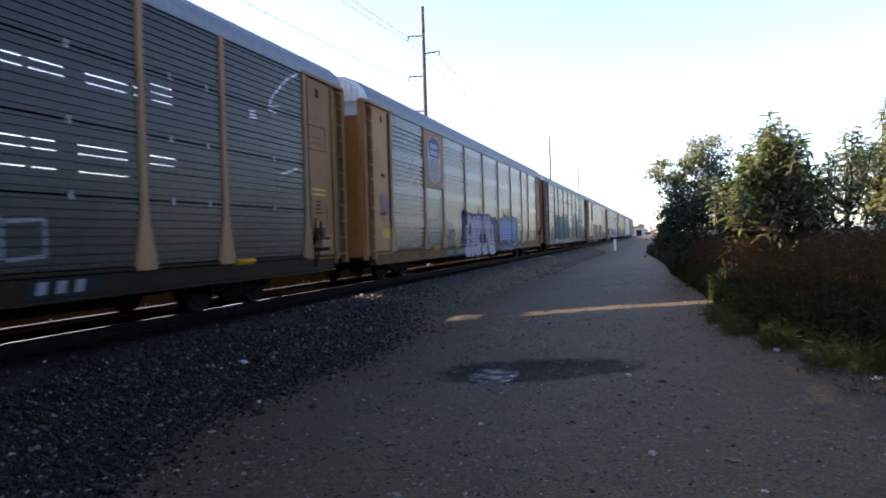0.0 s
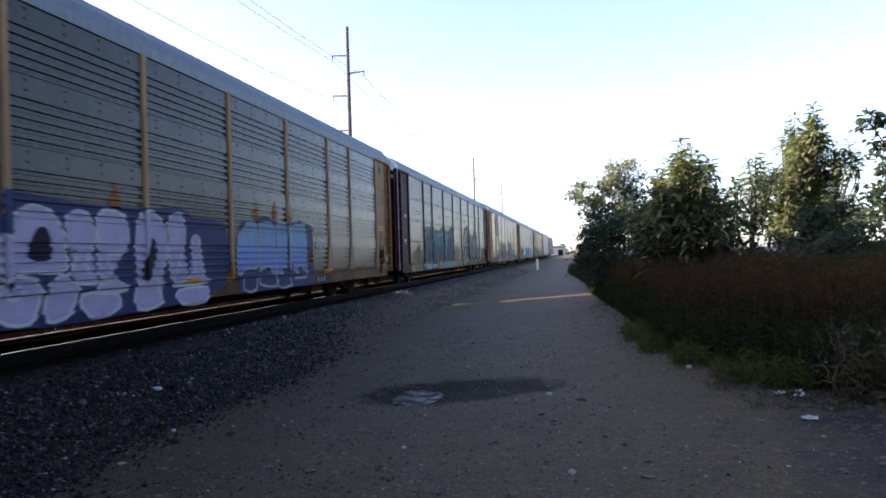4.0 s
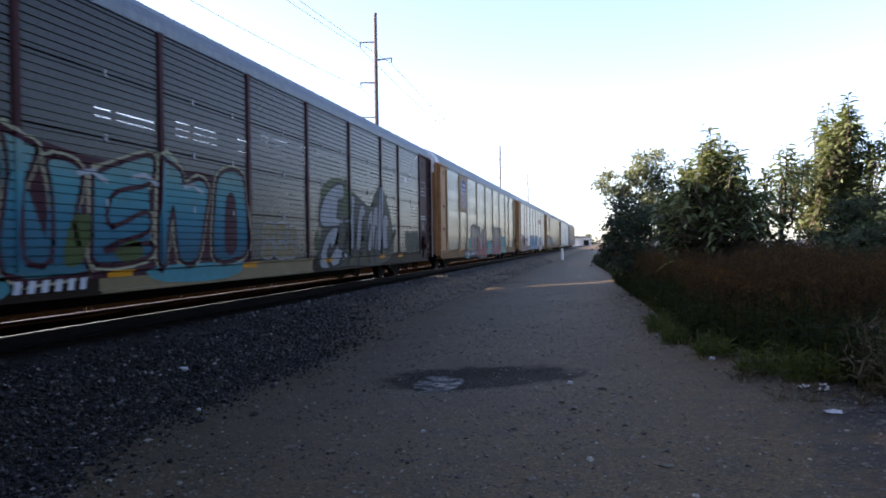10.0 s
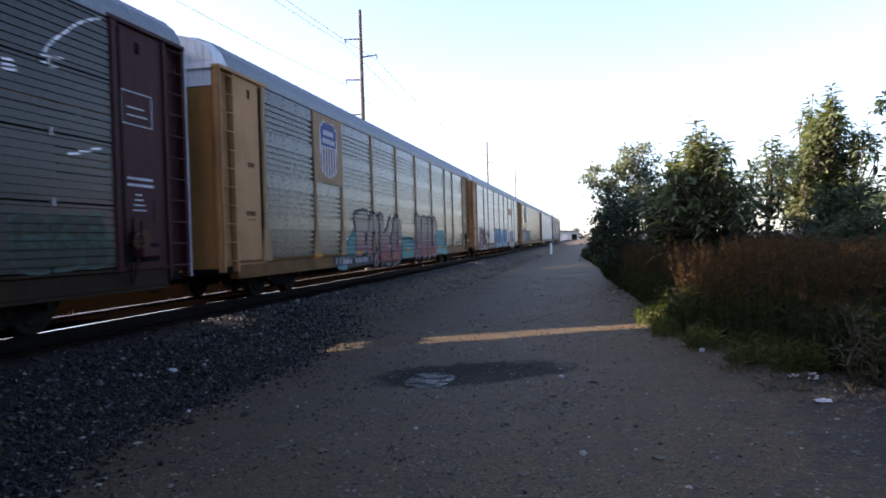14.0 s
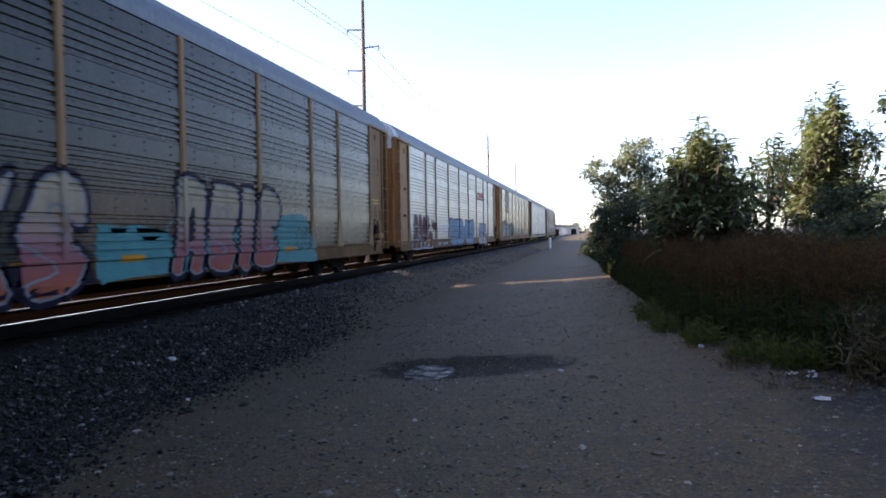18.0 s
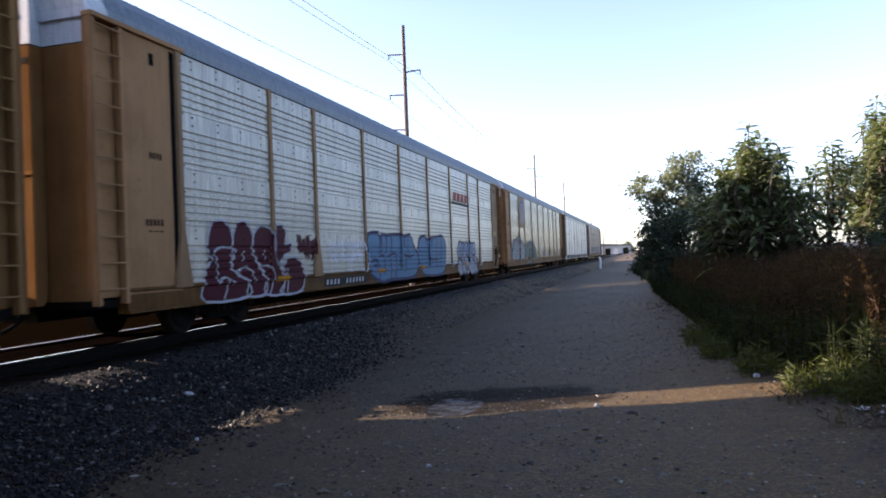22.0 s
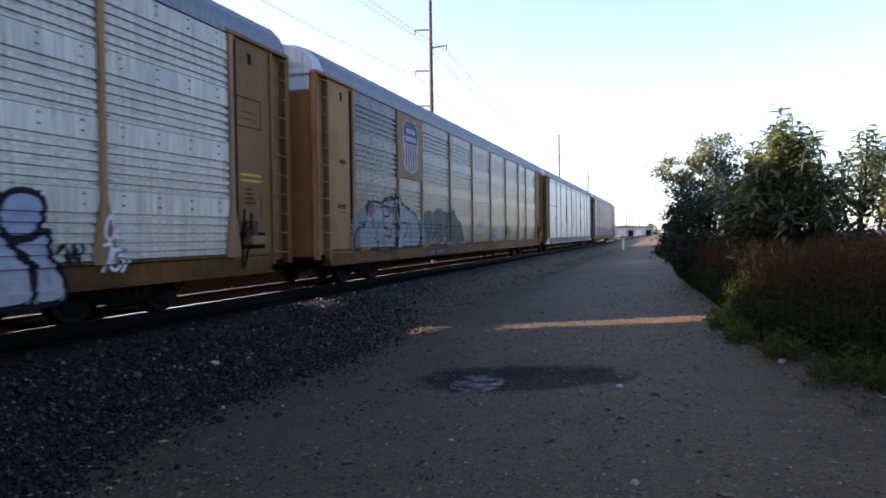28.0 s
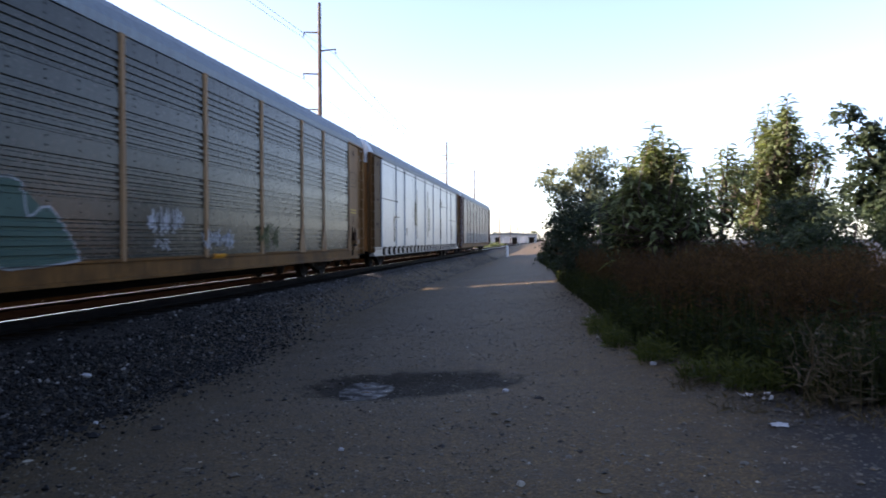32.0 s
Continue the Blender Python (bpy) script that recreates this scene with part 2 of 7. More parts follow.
# ---- mesh helpers ----
def box(bm, x0, x1, y0, y1, z0, z1, bevel=0.0):
    vs = [bm.verts.new(p) for p in ((x0, y0, z0), (x1, y0, z0), (x1, y1, z0), (x0, y1, z0), (x0, y0, z1), (x1, y0, z1), (x1, y1, z1), (x0, y1, z1))]
    fs = [bm.faces.new([vs[i] for i in q]) for q in ((3, 2, 1, 0), (4, 5, 6, 7), (0, 1, 5, 4), (1, 2, 6, 5), (2, 3, 7, 6), (3, 0, 4, 7))]
    if bevel:
        es = {e for f in fs for e in f.edges}
        bmesh.ops.bevel(bm, geom=list(es), offset=bevel, segments=1, affect="EDGES")
    return vs


def tube(bm, a, b, r0, r1=None, n=8, caps=True):
    a, b = Vector(a), Vector(b)
    r1 = r0 if r1 is None else r1
    w = (b - a).normalized()
    u = w.orthogonal().normalized()
    v = w.cross(u)
    rings = []
    for c, r in ((a, r0), (b, r1)):
        rings.append([bm.verts.new(c + (u * math.cos(2 * math.pi * i / n) + v * math.sin(2 * math.pi * i / n)) * r) for i in range(n)])
    for i in range(n):
        j = (i + 1) % n
        bm.faces.new((rings[0][i], rings[0][j], rings[1][j], rings[1][i]))
    if caps:
        bm.faces.new(rings[0][::-1])
        bm.faces.new(rings[1])
    return rings


def prism(bm, pts, y0, y1):
    """A closed outline of (x, z) drawn out from y0 to y1."""
    a = [bm.verts.new((x, y0, z)) for x, z in pts]
    b = [bm.verts.new((x, y1, z)) for x, z in pts]
    n = len(pts)
    for i in range(n):
        j = (i + 1) % n
        bm.faces.new((a[i], a[j], b[j], b[i]))
    bm.faces.new(a[::-1])
    bm.faces.new(b)


def part(name, bm, material, parent=None, label="", smooth_shade=False):
    if isinstance(bm, bpy.types.Mesh):
        me = bm
    else:
        bmesh.ops.recalc_face_normals(bm, faces=bm.faces[:])
        me = bpy.data.meshes.new(name)
        bm.to_mesh(me)
        bm.free()
        me.materials.append(material)
        if smooth_shade:
            for f in me.polygons:
                f.use_smooth = True
    ob = new(name, me)
    if parent is not None:
        ob.parent = parent
    if label:
        tagged(ob, label)
    return ob


def mesh_of(name, verts, faces, *mats):
    me = bpy.data.meshes.new(name)
    me.from_pydata(verts, [], faces)
    for m in mats:
        me.materials.append(m)
    return me


# ---- ground ----
def ground_material():
    m, nt, bsdf = material("ground_soil", 0.92)
    geo = nt.nodes.new("ShaderNodeNewGeometry")
    pos = geo.outputs["Position"]
    sep = nt.nodes.new("ShaderNodeSeparateXYZ")
    link(nt, pos, sep.inputs[0])
    x, y = sep.outputs[0], sep.outputs[1]
    big = noise_node(nt, pos, 0.45, 5)
    mid = noise_node(nt, pos, 3.0, 6, 0.65)
    fine = noise_node(nt, pos, 38.0, 6, 0.75)
    vor = nt.nodes.new("ShaderNodeTexVoronoi")
    vor.inputs["Scale"].default_value = 26.0
    link(nt, pos, vor.inputs["Vector"])
    vor2 = nt.nodes.new("ShaderNodeTexVoronoi")
    vor2.inputs["Scale"].default_value = 60.0
    link(nt, pos, vor2.inputs["Vector"])
    stones = ramp(nt, vor.outputs["Color"], [(0.2, (0.0040, 0.0038, 0.0042)), (0.62, (0.0085, 0.0082, 0.0092)), (0.97, (0.07, 0.068, 0.075))])
    grit = ramp(nt, vor2.outputs["Color"], [(0.25, (0.052, 0.043, 0.031)), (0.6, (0.10, 0.084, 0.062)), (0.97, (0.34, 0.30, 0.24))])
    dirt = ramp(nt, fine, [(0.3, (0.046, 0.039, 0.0295)), (0.7, (0.112, 0.094, 0.069))])
    lane = mix(nt, 1.0, mix(nt, 0.5, dirt, grit), (1.02, 0.94, 0.62), "MULTIPLY")
    lane = mix(nt, calc(nt, "MULTIPLY", span(nt, mid, 0.50, 0.68), 0.65), lane, (0.042, 0.038, 0.034))
    lane = mix(nt, calc(nt, "MULTIPLY", span(nt, big, 0.5, 0.7), 0.35), lane, (0.125, 0.105, 0.077))
    clump = noise_node(nt, pos, 11.0, 5, 0.7)
    lane = mix(nt, calc(nt, "MULTIPLY", span(nt, clump, 0.50, 0.66), 0.6), lane, (0.030, 0.027, 0.024))
    # lane turns darker and bluer towards the track, with an uneven edge
    trackward = span(nt, calc(nt, "ADD", x, calc(nt, "MULTIPLY", calc(nt, "SUBTRACT", big, 0.5), 3.0)), 0.3, -3.2)
    lane = mix(nt, calc(nt, "MULTIPLY", trackward, 0.7), lane, mix(nt, 1.0, lane, (0.40, 0.43, 0.49), "MULTIPLY"))
    # lane colour paled with distance, standing for the glare and haze farther along
    haze_mix = calc(nt, "MULTIPLY", span(nt, calc(nt, "ADD", y, calc(nt, "MULTIPLY", big, 6.0)), 12.0, 30.0), 0.5)
    lane = mix(nt, haze_mix, lane, (0.150, 0.128, 0.098))
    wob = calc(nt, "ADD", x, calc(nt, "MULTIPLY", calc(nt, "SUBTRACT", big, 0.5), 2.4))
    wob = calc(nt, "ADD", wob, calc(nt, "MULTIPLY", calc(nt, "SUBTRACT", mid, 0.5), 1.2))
    # lane colour spreads over the far ballast, its stones paled for haze too
    bedside = calc(nt, "ADD", wob, calc(nt, "MULTIPLY", span(nt, y, 10.0, 26.0), 2.3))
    stones = mix(nt, calc(nt, "MULTIPLY", haze_mix, 1.6), stones, (0.075, 0.070, 0.066))
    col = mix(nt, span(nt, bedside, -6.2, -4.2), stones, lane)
    # brown verge soil, its colour lowered further for the shade by the weeds
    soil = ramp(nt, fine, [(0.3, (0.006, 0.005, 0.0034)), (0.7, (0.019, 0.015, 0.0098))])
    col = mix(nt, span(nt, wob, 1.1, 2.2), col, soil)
    # ground beyond the track coloured near black to keep the under-train view dark
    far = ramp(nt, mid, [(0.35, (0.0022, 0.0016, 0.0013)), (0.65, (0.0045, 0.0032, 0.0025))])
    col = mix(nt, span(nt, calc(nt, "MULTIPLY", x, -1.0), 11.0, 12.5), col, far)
    # oily strip along the track, near black also for the train's shade; rusty bed between the rails
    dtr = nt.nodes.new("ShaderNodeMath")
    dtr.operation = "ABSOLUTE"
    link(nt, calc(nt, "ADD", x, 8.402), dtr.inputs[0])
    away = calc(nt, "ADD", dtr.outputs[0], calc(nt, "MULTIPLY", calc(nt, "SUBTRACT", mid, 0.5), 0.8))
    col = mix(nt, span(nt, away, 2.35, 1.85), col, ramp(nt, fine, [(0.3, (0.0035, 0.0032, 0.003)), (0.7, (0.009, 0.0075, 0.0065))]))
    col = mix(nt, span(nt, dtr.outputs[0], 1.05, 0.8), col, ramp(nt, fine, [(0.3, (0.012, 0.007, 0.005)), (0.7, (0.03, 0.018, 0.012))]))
    # damp ring of the puddle
    vd = nt.nodes.new("ShaderNodeVectorMath")
    vd.operation = "SUBTRACT"
    link(nt, pos, vd.inputs[0])
    vd.inputs[1].default_value = (-1.55, 8.62, 0)
    sc = nt.nodes.new("ShaderNodeVectorMath")
    sc.operation = "MULTIPLY"
    link(nt, vd.outputs[0], sc.inputs[0])
    sc.inputs[1].default_value = (0.78, 1.25, 0)
    ln = nt.nodes.new("ShaderNodeVectorMath")
    ln.operation = "LENGTH"
    link(nt, sc.outputs[0], ln.inputs[0])
    wet = calc(nt, "ADD", ln.outputs["Value"], calc(nt, "MULTIPLY", calc(nt, "SUBTRACT", mid, 0.5), 1.0))
    damp = span(nt, wet, 1.12, 0.86)
    col = mix(nt, calc(nt, "MULTIPLY", damp, 0.9), col, mix(nt, 1.0, col, (0.10, 0.115, 0.14), "MULTIPLY"))
    col = mix(nt, 1.0, col, (0.84, 0.65, 0.385), "MULTIPLY")
    link(nt, col, bsdf.inputs["Base Color"])
    link(nt, calc(nt, "SUBTRACT", calc(nt, "MULTIPLY", span(nt, x, -7.6, -6.6), 0.26), calc(nt, "MULTIPLY", damp, 0.20)), bsdf.inputs["Specular IOR Level"])
    link(nt, calc(nt, "SUBTRACT", 0.80, calc(nt, "MULTIPLY", span(nt, wob, -5.6, -3.6), 0.10)), bsdf.inputs["Roughness"])
    h = calc(nt, "ADD", fine, calc(nt, "MULTIPLY", vor.outputs["Distance"], 0.8))
    bump(nt, bsdf, h, 0.6, 0.02)
    return m


def build_ground():
    def steps(lo, hi, fine_lo, fine_hi, d):
        v = list(np.arange(fine_lo, fine_hi + 1e-6, d))
        s, g = fine_hi, d
        while s < hi:
            g *= 1.25
            s += g
            v.append(min(s, hi))
        s, g = fine_lo, d
        while s > lo:
            g *= 1.25
            s -= g
            v.insert(0, max(s, lo))
        return v
    xs = steps(-1500, 1500, -13, 7, 0.16)
    ys = steps(-600, 3000, -1, 26, 0.2)
    verts = [(x, y, rough_z(x, y)) for y in ys for x in xs]
    n = len(xs)
    faces = [(j * n + i, j * n + i + 1, (j + 1) * n + i + 1, (j + 1) * n + i) for j in range(len(ys) - 1) for i in range(n - 1)]
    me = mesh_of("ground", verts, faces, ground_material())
    for f in me.polygons:
        f.use_smooth = True
    return tagged(new("ground", me), "dirt and gravel lane beside the ballast of a railway track", "ground", kind="structure")


build_ground()


# ---- track ----
def build_track():
    track = tagged(new("railway_track"), "single railway track with worn steel rails on dark wooden ties", "railway track", kind="structure")
    for s in (-1, 1):
        x = TRACK_X + s * 0.7525
        bm = bmesh.new()
        prism(bm, [(x - .07, RAIL_Z - .18), (x + .07, RAIL_Z - .18), (x + .07, RAIL_Z - .165), (x + .012, RAIL_Z - .14), (x + .012, RAIL_Z - .045), (x + .036, RAIL_Z - .035), (x + .036, RAIL_Z - .006), (x - .036, RAIL_Z - .006), (x - .036, RAIL_Z - .035), (x - .012, RAIL_Z - .045), (x - .012, RAIL_Z - .14), (x - .07, RAIL_Z - .165)], -120, 900)
        # near rail in near-black steel, standing for its side in shade
        rail = part("rail", bm, black_steel if s > 0 else rust_steel, track, "rusty steel rail")
        bm = bmesh.new()
        prism(bm, [(x - .036, RAIL_Z - .006), (x + .036, RAIL_Z - .006), (x + .030, RAIL_Z), (x - .030, RAIL_Z)], -120, 900)
        # far head gets a dull rust tone in place of a missing sky reflection
        part("rail_head", bm, rail_top if s > 0 else rail_dull, rail, "bright worn top of the rail" if s > 0 else "dull rusty top of the rail")
    rng = random.Random(3)
    verts, faces = [], []
    ys, xs = np.arange(-30, 120, .45), (-.70, -.45, -.15, .15, .45, .70)
    for y in ys:
        verts += [(TRACK_X + x, y, RAIL_Z - .045 + rng.uniform(-.018, .012)) for x in xs]
    n = len(xs)
    faces = [(j * n + i, j * n + i + 1, (j + 1) * n + i + 1, (j + 1) * n + i) for j in range(len(ys) - 1) for i in range(n - 1)]
    # bed soil coloured almost black, in place of shade under the cars
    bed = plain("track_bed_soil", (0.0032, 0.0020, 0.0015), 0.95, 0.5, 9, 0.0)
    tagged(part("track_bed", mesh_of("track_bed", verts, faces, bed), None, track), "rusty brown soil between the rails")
    bm = bmesh.new()
    box(bm, -1.29, 1.29, -.11, .11, -.17, 0, 0.015)
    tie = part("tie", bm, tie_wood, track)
    tie.location = (TRACK_X, -6, RAIL_Z - .183)
    for i in range(1, 140):
        t = new("tie", tie.data)
        t.parent = track
        t.matrix_basis = pose(TRACK_X + random.uniform(-.04, .04), -6 + i * 0.54, RAIL_Z - .183 - random.uniform(0, .012), 0, 0, random.uniform(-1, 1))


build_track()

# ---- train ----
def corrugated(z0, z1, sheets, grooves, depth, flat):
    """Outline (z, dx) of a side built of stacked sheets, each with a flat band above a run of horizontal grooves."""
    pts = []
    h = (z1 - z0) / sheets
    for s in range(sheets):
        a = z0 + s * h
        run = h * (1 - flat)
        p = run / grooves
        pts.append((a, 0.0))
        for g in range(grooves):
            b = a + p * g + p * 0.12
            pts += [(b + p * .10, 0.0), (b + p * .24, -depth), (b + p * .54, -depth), (b + p * .64, 0.0)]
        pts += [(a + h - .012, 0.0), (a + h - .010, -depth * .6), (a + h - .002, -depth * .6)]
    pts.append((z1, 0.0))
    return pts


GROOVES, GROOVE = 8, .24


def panelled(z0, z1):
    """Outline of one panel with narrow grooves at an even step."""
    pts, p = [(z0, 0.0)], (z1 - z0) / GROOVES
    for g in range(GROOVES):
        b = z0 + p * (g + .40)
        pts += [(b, 0.0), (b + .005, -.024), (b + p * GROOVE - .005, -.024), (b + p * GROOVE, 0.0)]
    pts.append((z1, 0.0))
    return pts


def panel_bm(outline, width, thick=0.03):
    bm = bmesh.new()
    front = [(dx, z) for z, dx in outline]
    back = [(-thick - 0.03, z) for z, dx in (outline[-1], outline[0])]
    prism(bm, front + back, -width / 2, width / 2)
    return bm


def perforated_bm(z0, z1, w, seed):
    """A ribbed panel that has, in a few patches, rows of narrow slots: real openings between thin bars."""
    rng = random.Random(seed * 7 + 3)
    bm = bmesh.new()
    p = (z1 - z0) / GROOVES
    box(bm, -.03, 0, -w / 2, w / 2, z0, z0 + p * .40)
    for i in range(GROOVES):
        box(bm, -.03, 0, -w / 2, w / 2, z0 + p * (i + .40 + GROOVE), min(z1, z0 + p * (i + 1.40)))
    m = int(w / .085)
    opened = set()
    for _ in range(rng.choice((1, 2, 3, 3))):
        c, ln = rng.randrange(m), rng.randint(5, max(6, m // 2))
        opened |= set(range(c, c + ln))
    first = rng.randint(2, 4)
    rows = list(range(first, min(GROOVES - 1, first + rng.randint(2, 4))))
    for i in range(GROOVES):
        zl, zh = z0 + p * (i + .40) - .003, z0 + p * (i + .40 + GROOVE) + .003
        if i not in rows:
            box(bm, -.045, -.024, -w / 2, w / 2, zl, zh)
            continue
        for k in range(m):
            y = -w / 2 + w * k / m
            box(bm, -.045, -.020, y, y + w / m * ((.12 if i == rows[-1] else .32) if k in opened else 1.0), zl, zh)
    return bm


def slatted_bm(w):
    """The other side of a slotted car, with long openings that let the sky through."""
    bm = bmesh.new()
    z = Z0 + PANEL_H
    while z < Z1 - .1:
        box(bm, -.03, 0, -w / 2, w / 2, z, z + .07)
        z += .16
    for k in range(3):
        y = -w / 2 + w * k / 2.0
        box(bm, -.05, 0, max(-w / 2, y - .05), min(w / 2, y + .05), Z0 + PANEL_H, Z1)
    return bm


Z0, Z1 = 0.86, EAVE - 0.06
RIBBED = corrugated(Z0, Z1, 4, 5, 0.034, 0.30)
PANEL_H = (Z1 - Z0) / 4
END_BAY, WIDE, NARROW = 2.418, 2.842, 1.934
POSTS = [END_BAY, END_BAY + WIDE] + [END_BAY + WIDE + NARROW + WIDE * i for i in range(6)] + [CAR_PITCH - END_BAY - WIDE, CAR_PITCH - END_BAY]
FOOT_W, FOOT_H = 0.225, 0.80
FOOT_POSTS = (0, 1, 2, 7, 8, 9)
BODY0, BODY1 = 0.567, CAR_PITCH - 0.567


HALF_POST, POST_IN, POST_D = 0.07, 0.02, 0.035


def post_bm(foot, top, w=2 * HALF_POST):
    """Upright of hat section with a flared foot and head, at the outer face x=0."""
    bm = bmesh.new()
    h = [(Z0 - .06, 2 * FOOT_W if foot else w), (Z0, 2 * FOOT_W if foot else w), (Z0 + FOOT_H, w), (Z1 - .12, w), (Z1 + .02, w * (1.5 if top else 1.0))]
    rings = [[bm.verts.new((0.0 if k in (0, 3) else POST_D, (-1 if k < 2 else 1) * (ww / 2 - (0 if k in (0, 3) else POST_IN)), z)) for k in range(4)] for z, ww in h]
    for a, b in zip(rings, rings[1:]):
        for k in range(4):
            bm.faces.new((a[k], a[(k + 1) % 4], b[(k + 1) % 4], b[k]))
    bm.faces.new(rings[0])
    bm.faces.new(rings[-1][::-1])
    return bm


def roof_bm(rise):
    """Arched roof of ribbed sheets."""
    bm = bmesh.new()
    arc = [(HALF_W + .03, EAVE - .05), (HALF_W + .03, EAVE + .09), (1.46, EAVE + .27), (1.28, EAVE + .43), (.95, EAVE + .55), (.45, EAVE + .61), (0, EAVE + .63)]
    arc = [(x, EAVE + (z - EAVE) * rise) for x, z in arc]
    arc = arc + [(-x, z) for x, z in reversed(arc[:-1])]
    ys, ribs = [], []
    y = BODY0 + .35
    while y < BODY1 - .36:
        for dy, up in ((0, 0), (.25, 0), (.28, 1), (.33, 1), (.36, 0)):
            ys.append(y + dy)
            ribs.append(up)
        y += .62
    ys.append(BODY1 - .35)
    ribs.append(0)
    rows = []
    for yy, up in zip(ys, ribs):
        rows.append([bm.verts.new((x * (1 + up * .002), yy - CAR_PITCH / 2, z + up * .004 * (1 if z > EAVE else 0))) for x, z in arc])
    for a, b in zip(rows, rows[1:]):
        for i in range(len(arc) - 1):
            bm.faces.new((a[i], a[i + 1], b[i + 1], b[i]))
    for r in (rows[0], rows[-1]):
        bm.faces.new(r)
    return bm


def roof_cap_bm(s, rise):
    """Pale upright end of the roof over the end doors."""
    bm = bmesh.new()
    yo, yi = (BODY1 - .36, BODY1 - .02) if s > 0 else (BODY0 + .36, BODY0 + .02)
    arcs = [[(HALF_W + .02, EAVE - .05), (HALF_W + .02, EAVE + .08), (1.45, EAVE + .26), (1.26, EAVE + .42), (.9, EAVE + .54), (0, EAVE + .62)],
            [(HALF_W - .03, EAVE - .05), (HALF_W - .04, EAVE + .06), (1.42, EAVE + .23), (1.22, EAVE + .38), (.86, EAVE + .49), (0, EAVE + .57)]]
    arcs = [[(x, EAVE + (z - EAVE) * rise) for x, z in arc] for arc in arcs]
    rows = []
    for arc, y in zip(arcs, (yo, yi)):
        full = arc + [(-x, z) for x, z in reversed(arc[:-1])]
        bulge = .15 * s if y == yi else 0.0
        rows.append([bm.verts.new((x, y + bulge * (1 - (x / 1.56) ** 2) - CAR_PITCH / 2, z)) for x, z in full])
    for i in range(len(rows[0]) - 1):
        bm.faces.new((rows[0][i], rows[0][i + 1], rows[1][i + 1], rows[1][i]))
    for r in rows:
        bm.faces.new(r)
    return bm


def truck_at(car, yc):
    truck = new("truck")
    truck.parent = car
    truck.location = (0, yc, 0)
    for s in (-1, 1):
        bm = bmesh.new()
        x = s * 1.0
        prof = [(-1.15, .46), (-1.1, .56), (-.55, .62), (-.35, .78), (.35, .78), (.55, .62), (1.1, .56), (1.15, .46), (1.05, .36), (.8, .38), (.45, .20), (-.45, .20), (-.8, .38), (-1.05, .36)]
        a = [bm.verts.new((x - .07, y, z)) for y, z in prof]
        b = [bm.verts.new((x + .07, y, z)) for y, z in prof]
        n = len(prof)
        for i in range(n):
            bm.faces.new((a[i], a[(i + 1) % n], b[(i + 1) % n], b[i]))
        bm.faces.new(a[::-1])
        bm.faces.new(b)
        part("side_frame", bm, black_steel, truck)
        for k in range(3):
            bm = bmesh.new()
            tube(bm, (x + s * .02, -.2 + .2 * k, .30), (x + s * .02, -.2 + .2 * k, .62), .075, n=10)
            part("spring", bm, rust_steel, truck)
    bm = bmesh.new()
    box(bm, -1.1, 1.1, -.2, .2, .42, .68, .03)
    part("bolster", bm, black_steel, truck)
    for yy in (-.88, .88):
        bm = bmesh.new()
        for s in (-1, 1):
            tube(bm, (s * .69, 0, 0), (s * .83, 0, 0), .42, .42, 24)
            tube(bm, (s * .655, 0, 0), (s * .69, 0, 0), .45, .45, 24)
            tube(bm, (s * .83, 0, 0), (s * .86, 0, 0), .34, .30, 20)
            tube(bm, (s * .86, 0, 0), (s * 1.12, 0, 0), .10, .10, 12)
        tube(bm, (-.66, 0, 0), (.66, 0, 0), .085, n=12)
        ws = part("wheelset", bm, wheel_steel, truck, "dark steel wheels on one axle")
        ws.location = (0, yy, .42)
    return truck


def clip_bm():
    bm = bmesh.new()
    box(bm, -.03, .022, -.02, .02, -.055, .055, .006)
    return bm


def rivets_bm(w):
    """Bolt heads in pairs over the flat bands of the ribbed sheets."""
    bm = bmesh.new()
    for r in range(4):
        zb = Z0 + PANEL_H * (r + 1) - PANEL_H * .15
        n = 4 if w > 2.3 else 3
        for k in range(n):
            y = -w / 2 + w * (k + .5) / n
            for dz in (-.065, .065):
                tube(bm, (-.004, y, zb + dz), (.014, y, zb + dz), .017, .012, 6)
    for z in np.arange(Z0 + .2, Z1, .42):
        for y in (-w / 2 + .11, w / 2 - .11):
            tube(bm, (-.004, y, z), (.012, y, z), .013, .010, 6)
    return bm


MESH = {}


def shared(key, make, mat):
    """One mesh for all alike pieces."""
    key = (key, mat.name)
    if key not in MESH:
        bm = make()
        bmesh.ops.recalc_face_normals(bm, faces=bm.faces[:])
        me = bpy.data.meshes.new(str(key[0]))
        bm.to_mesh(me)
        bm.free()
        me.materials.append(mat)
        MESH[key] = me
    return MESH[key]


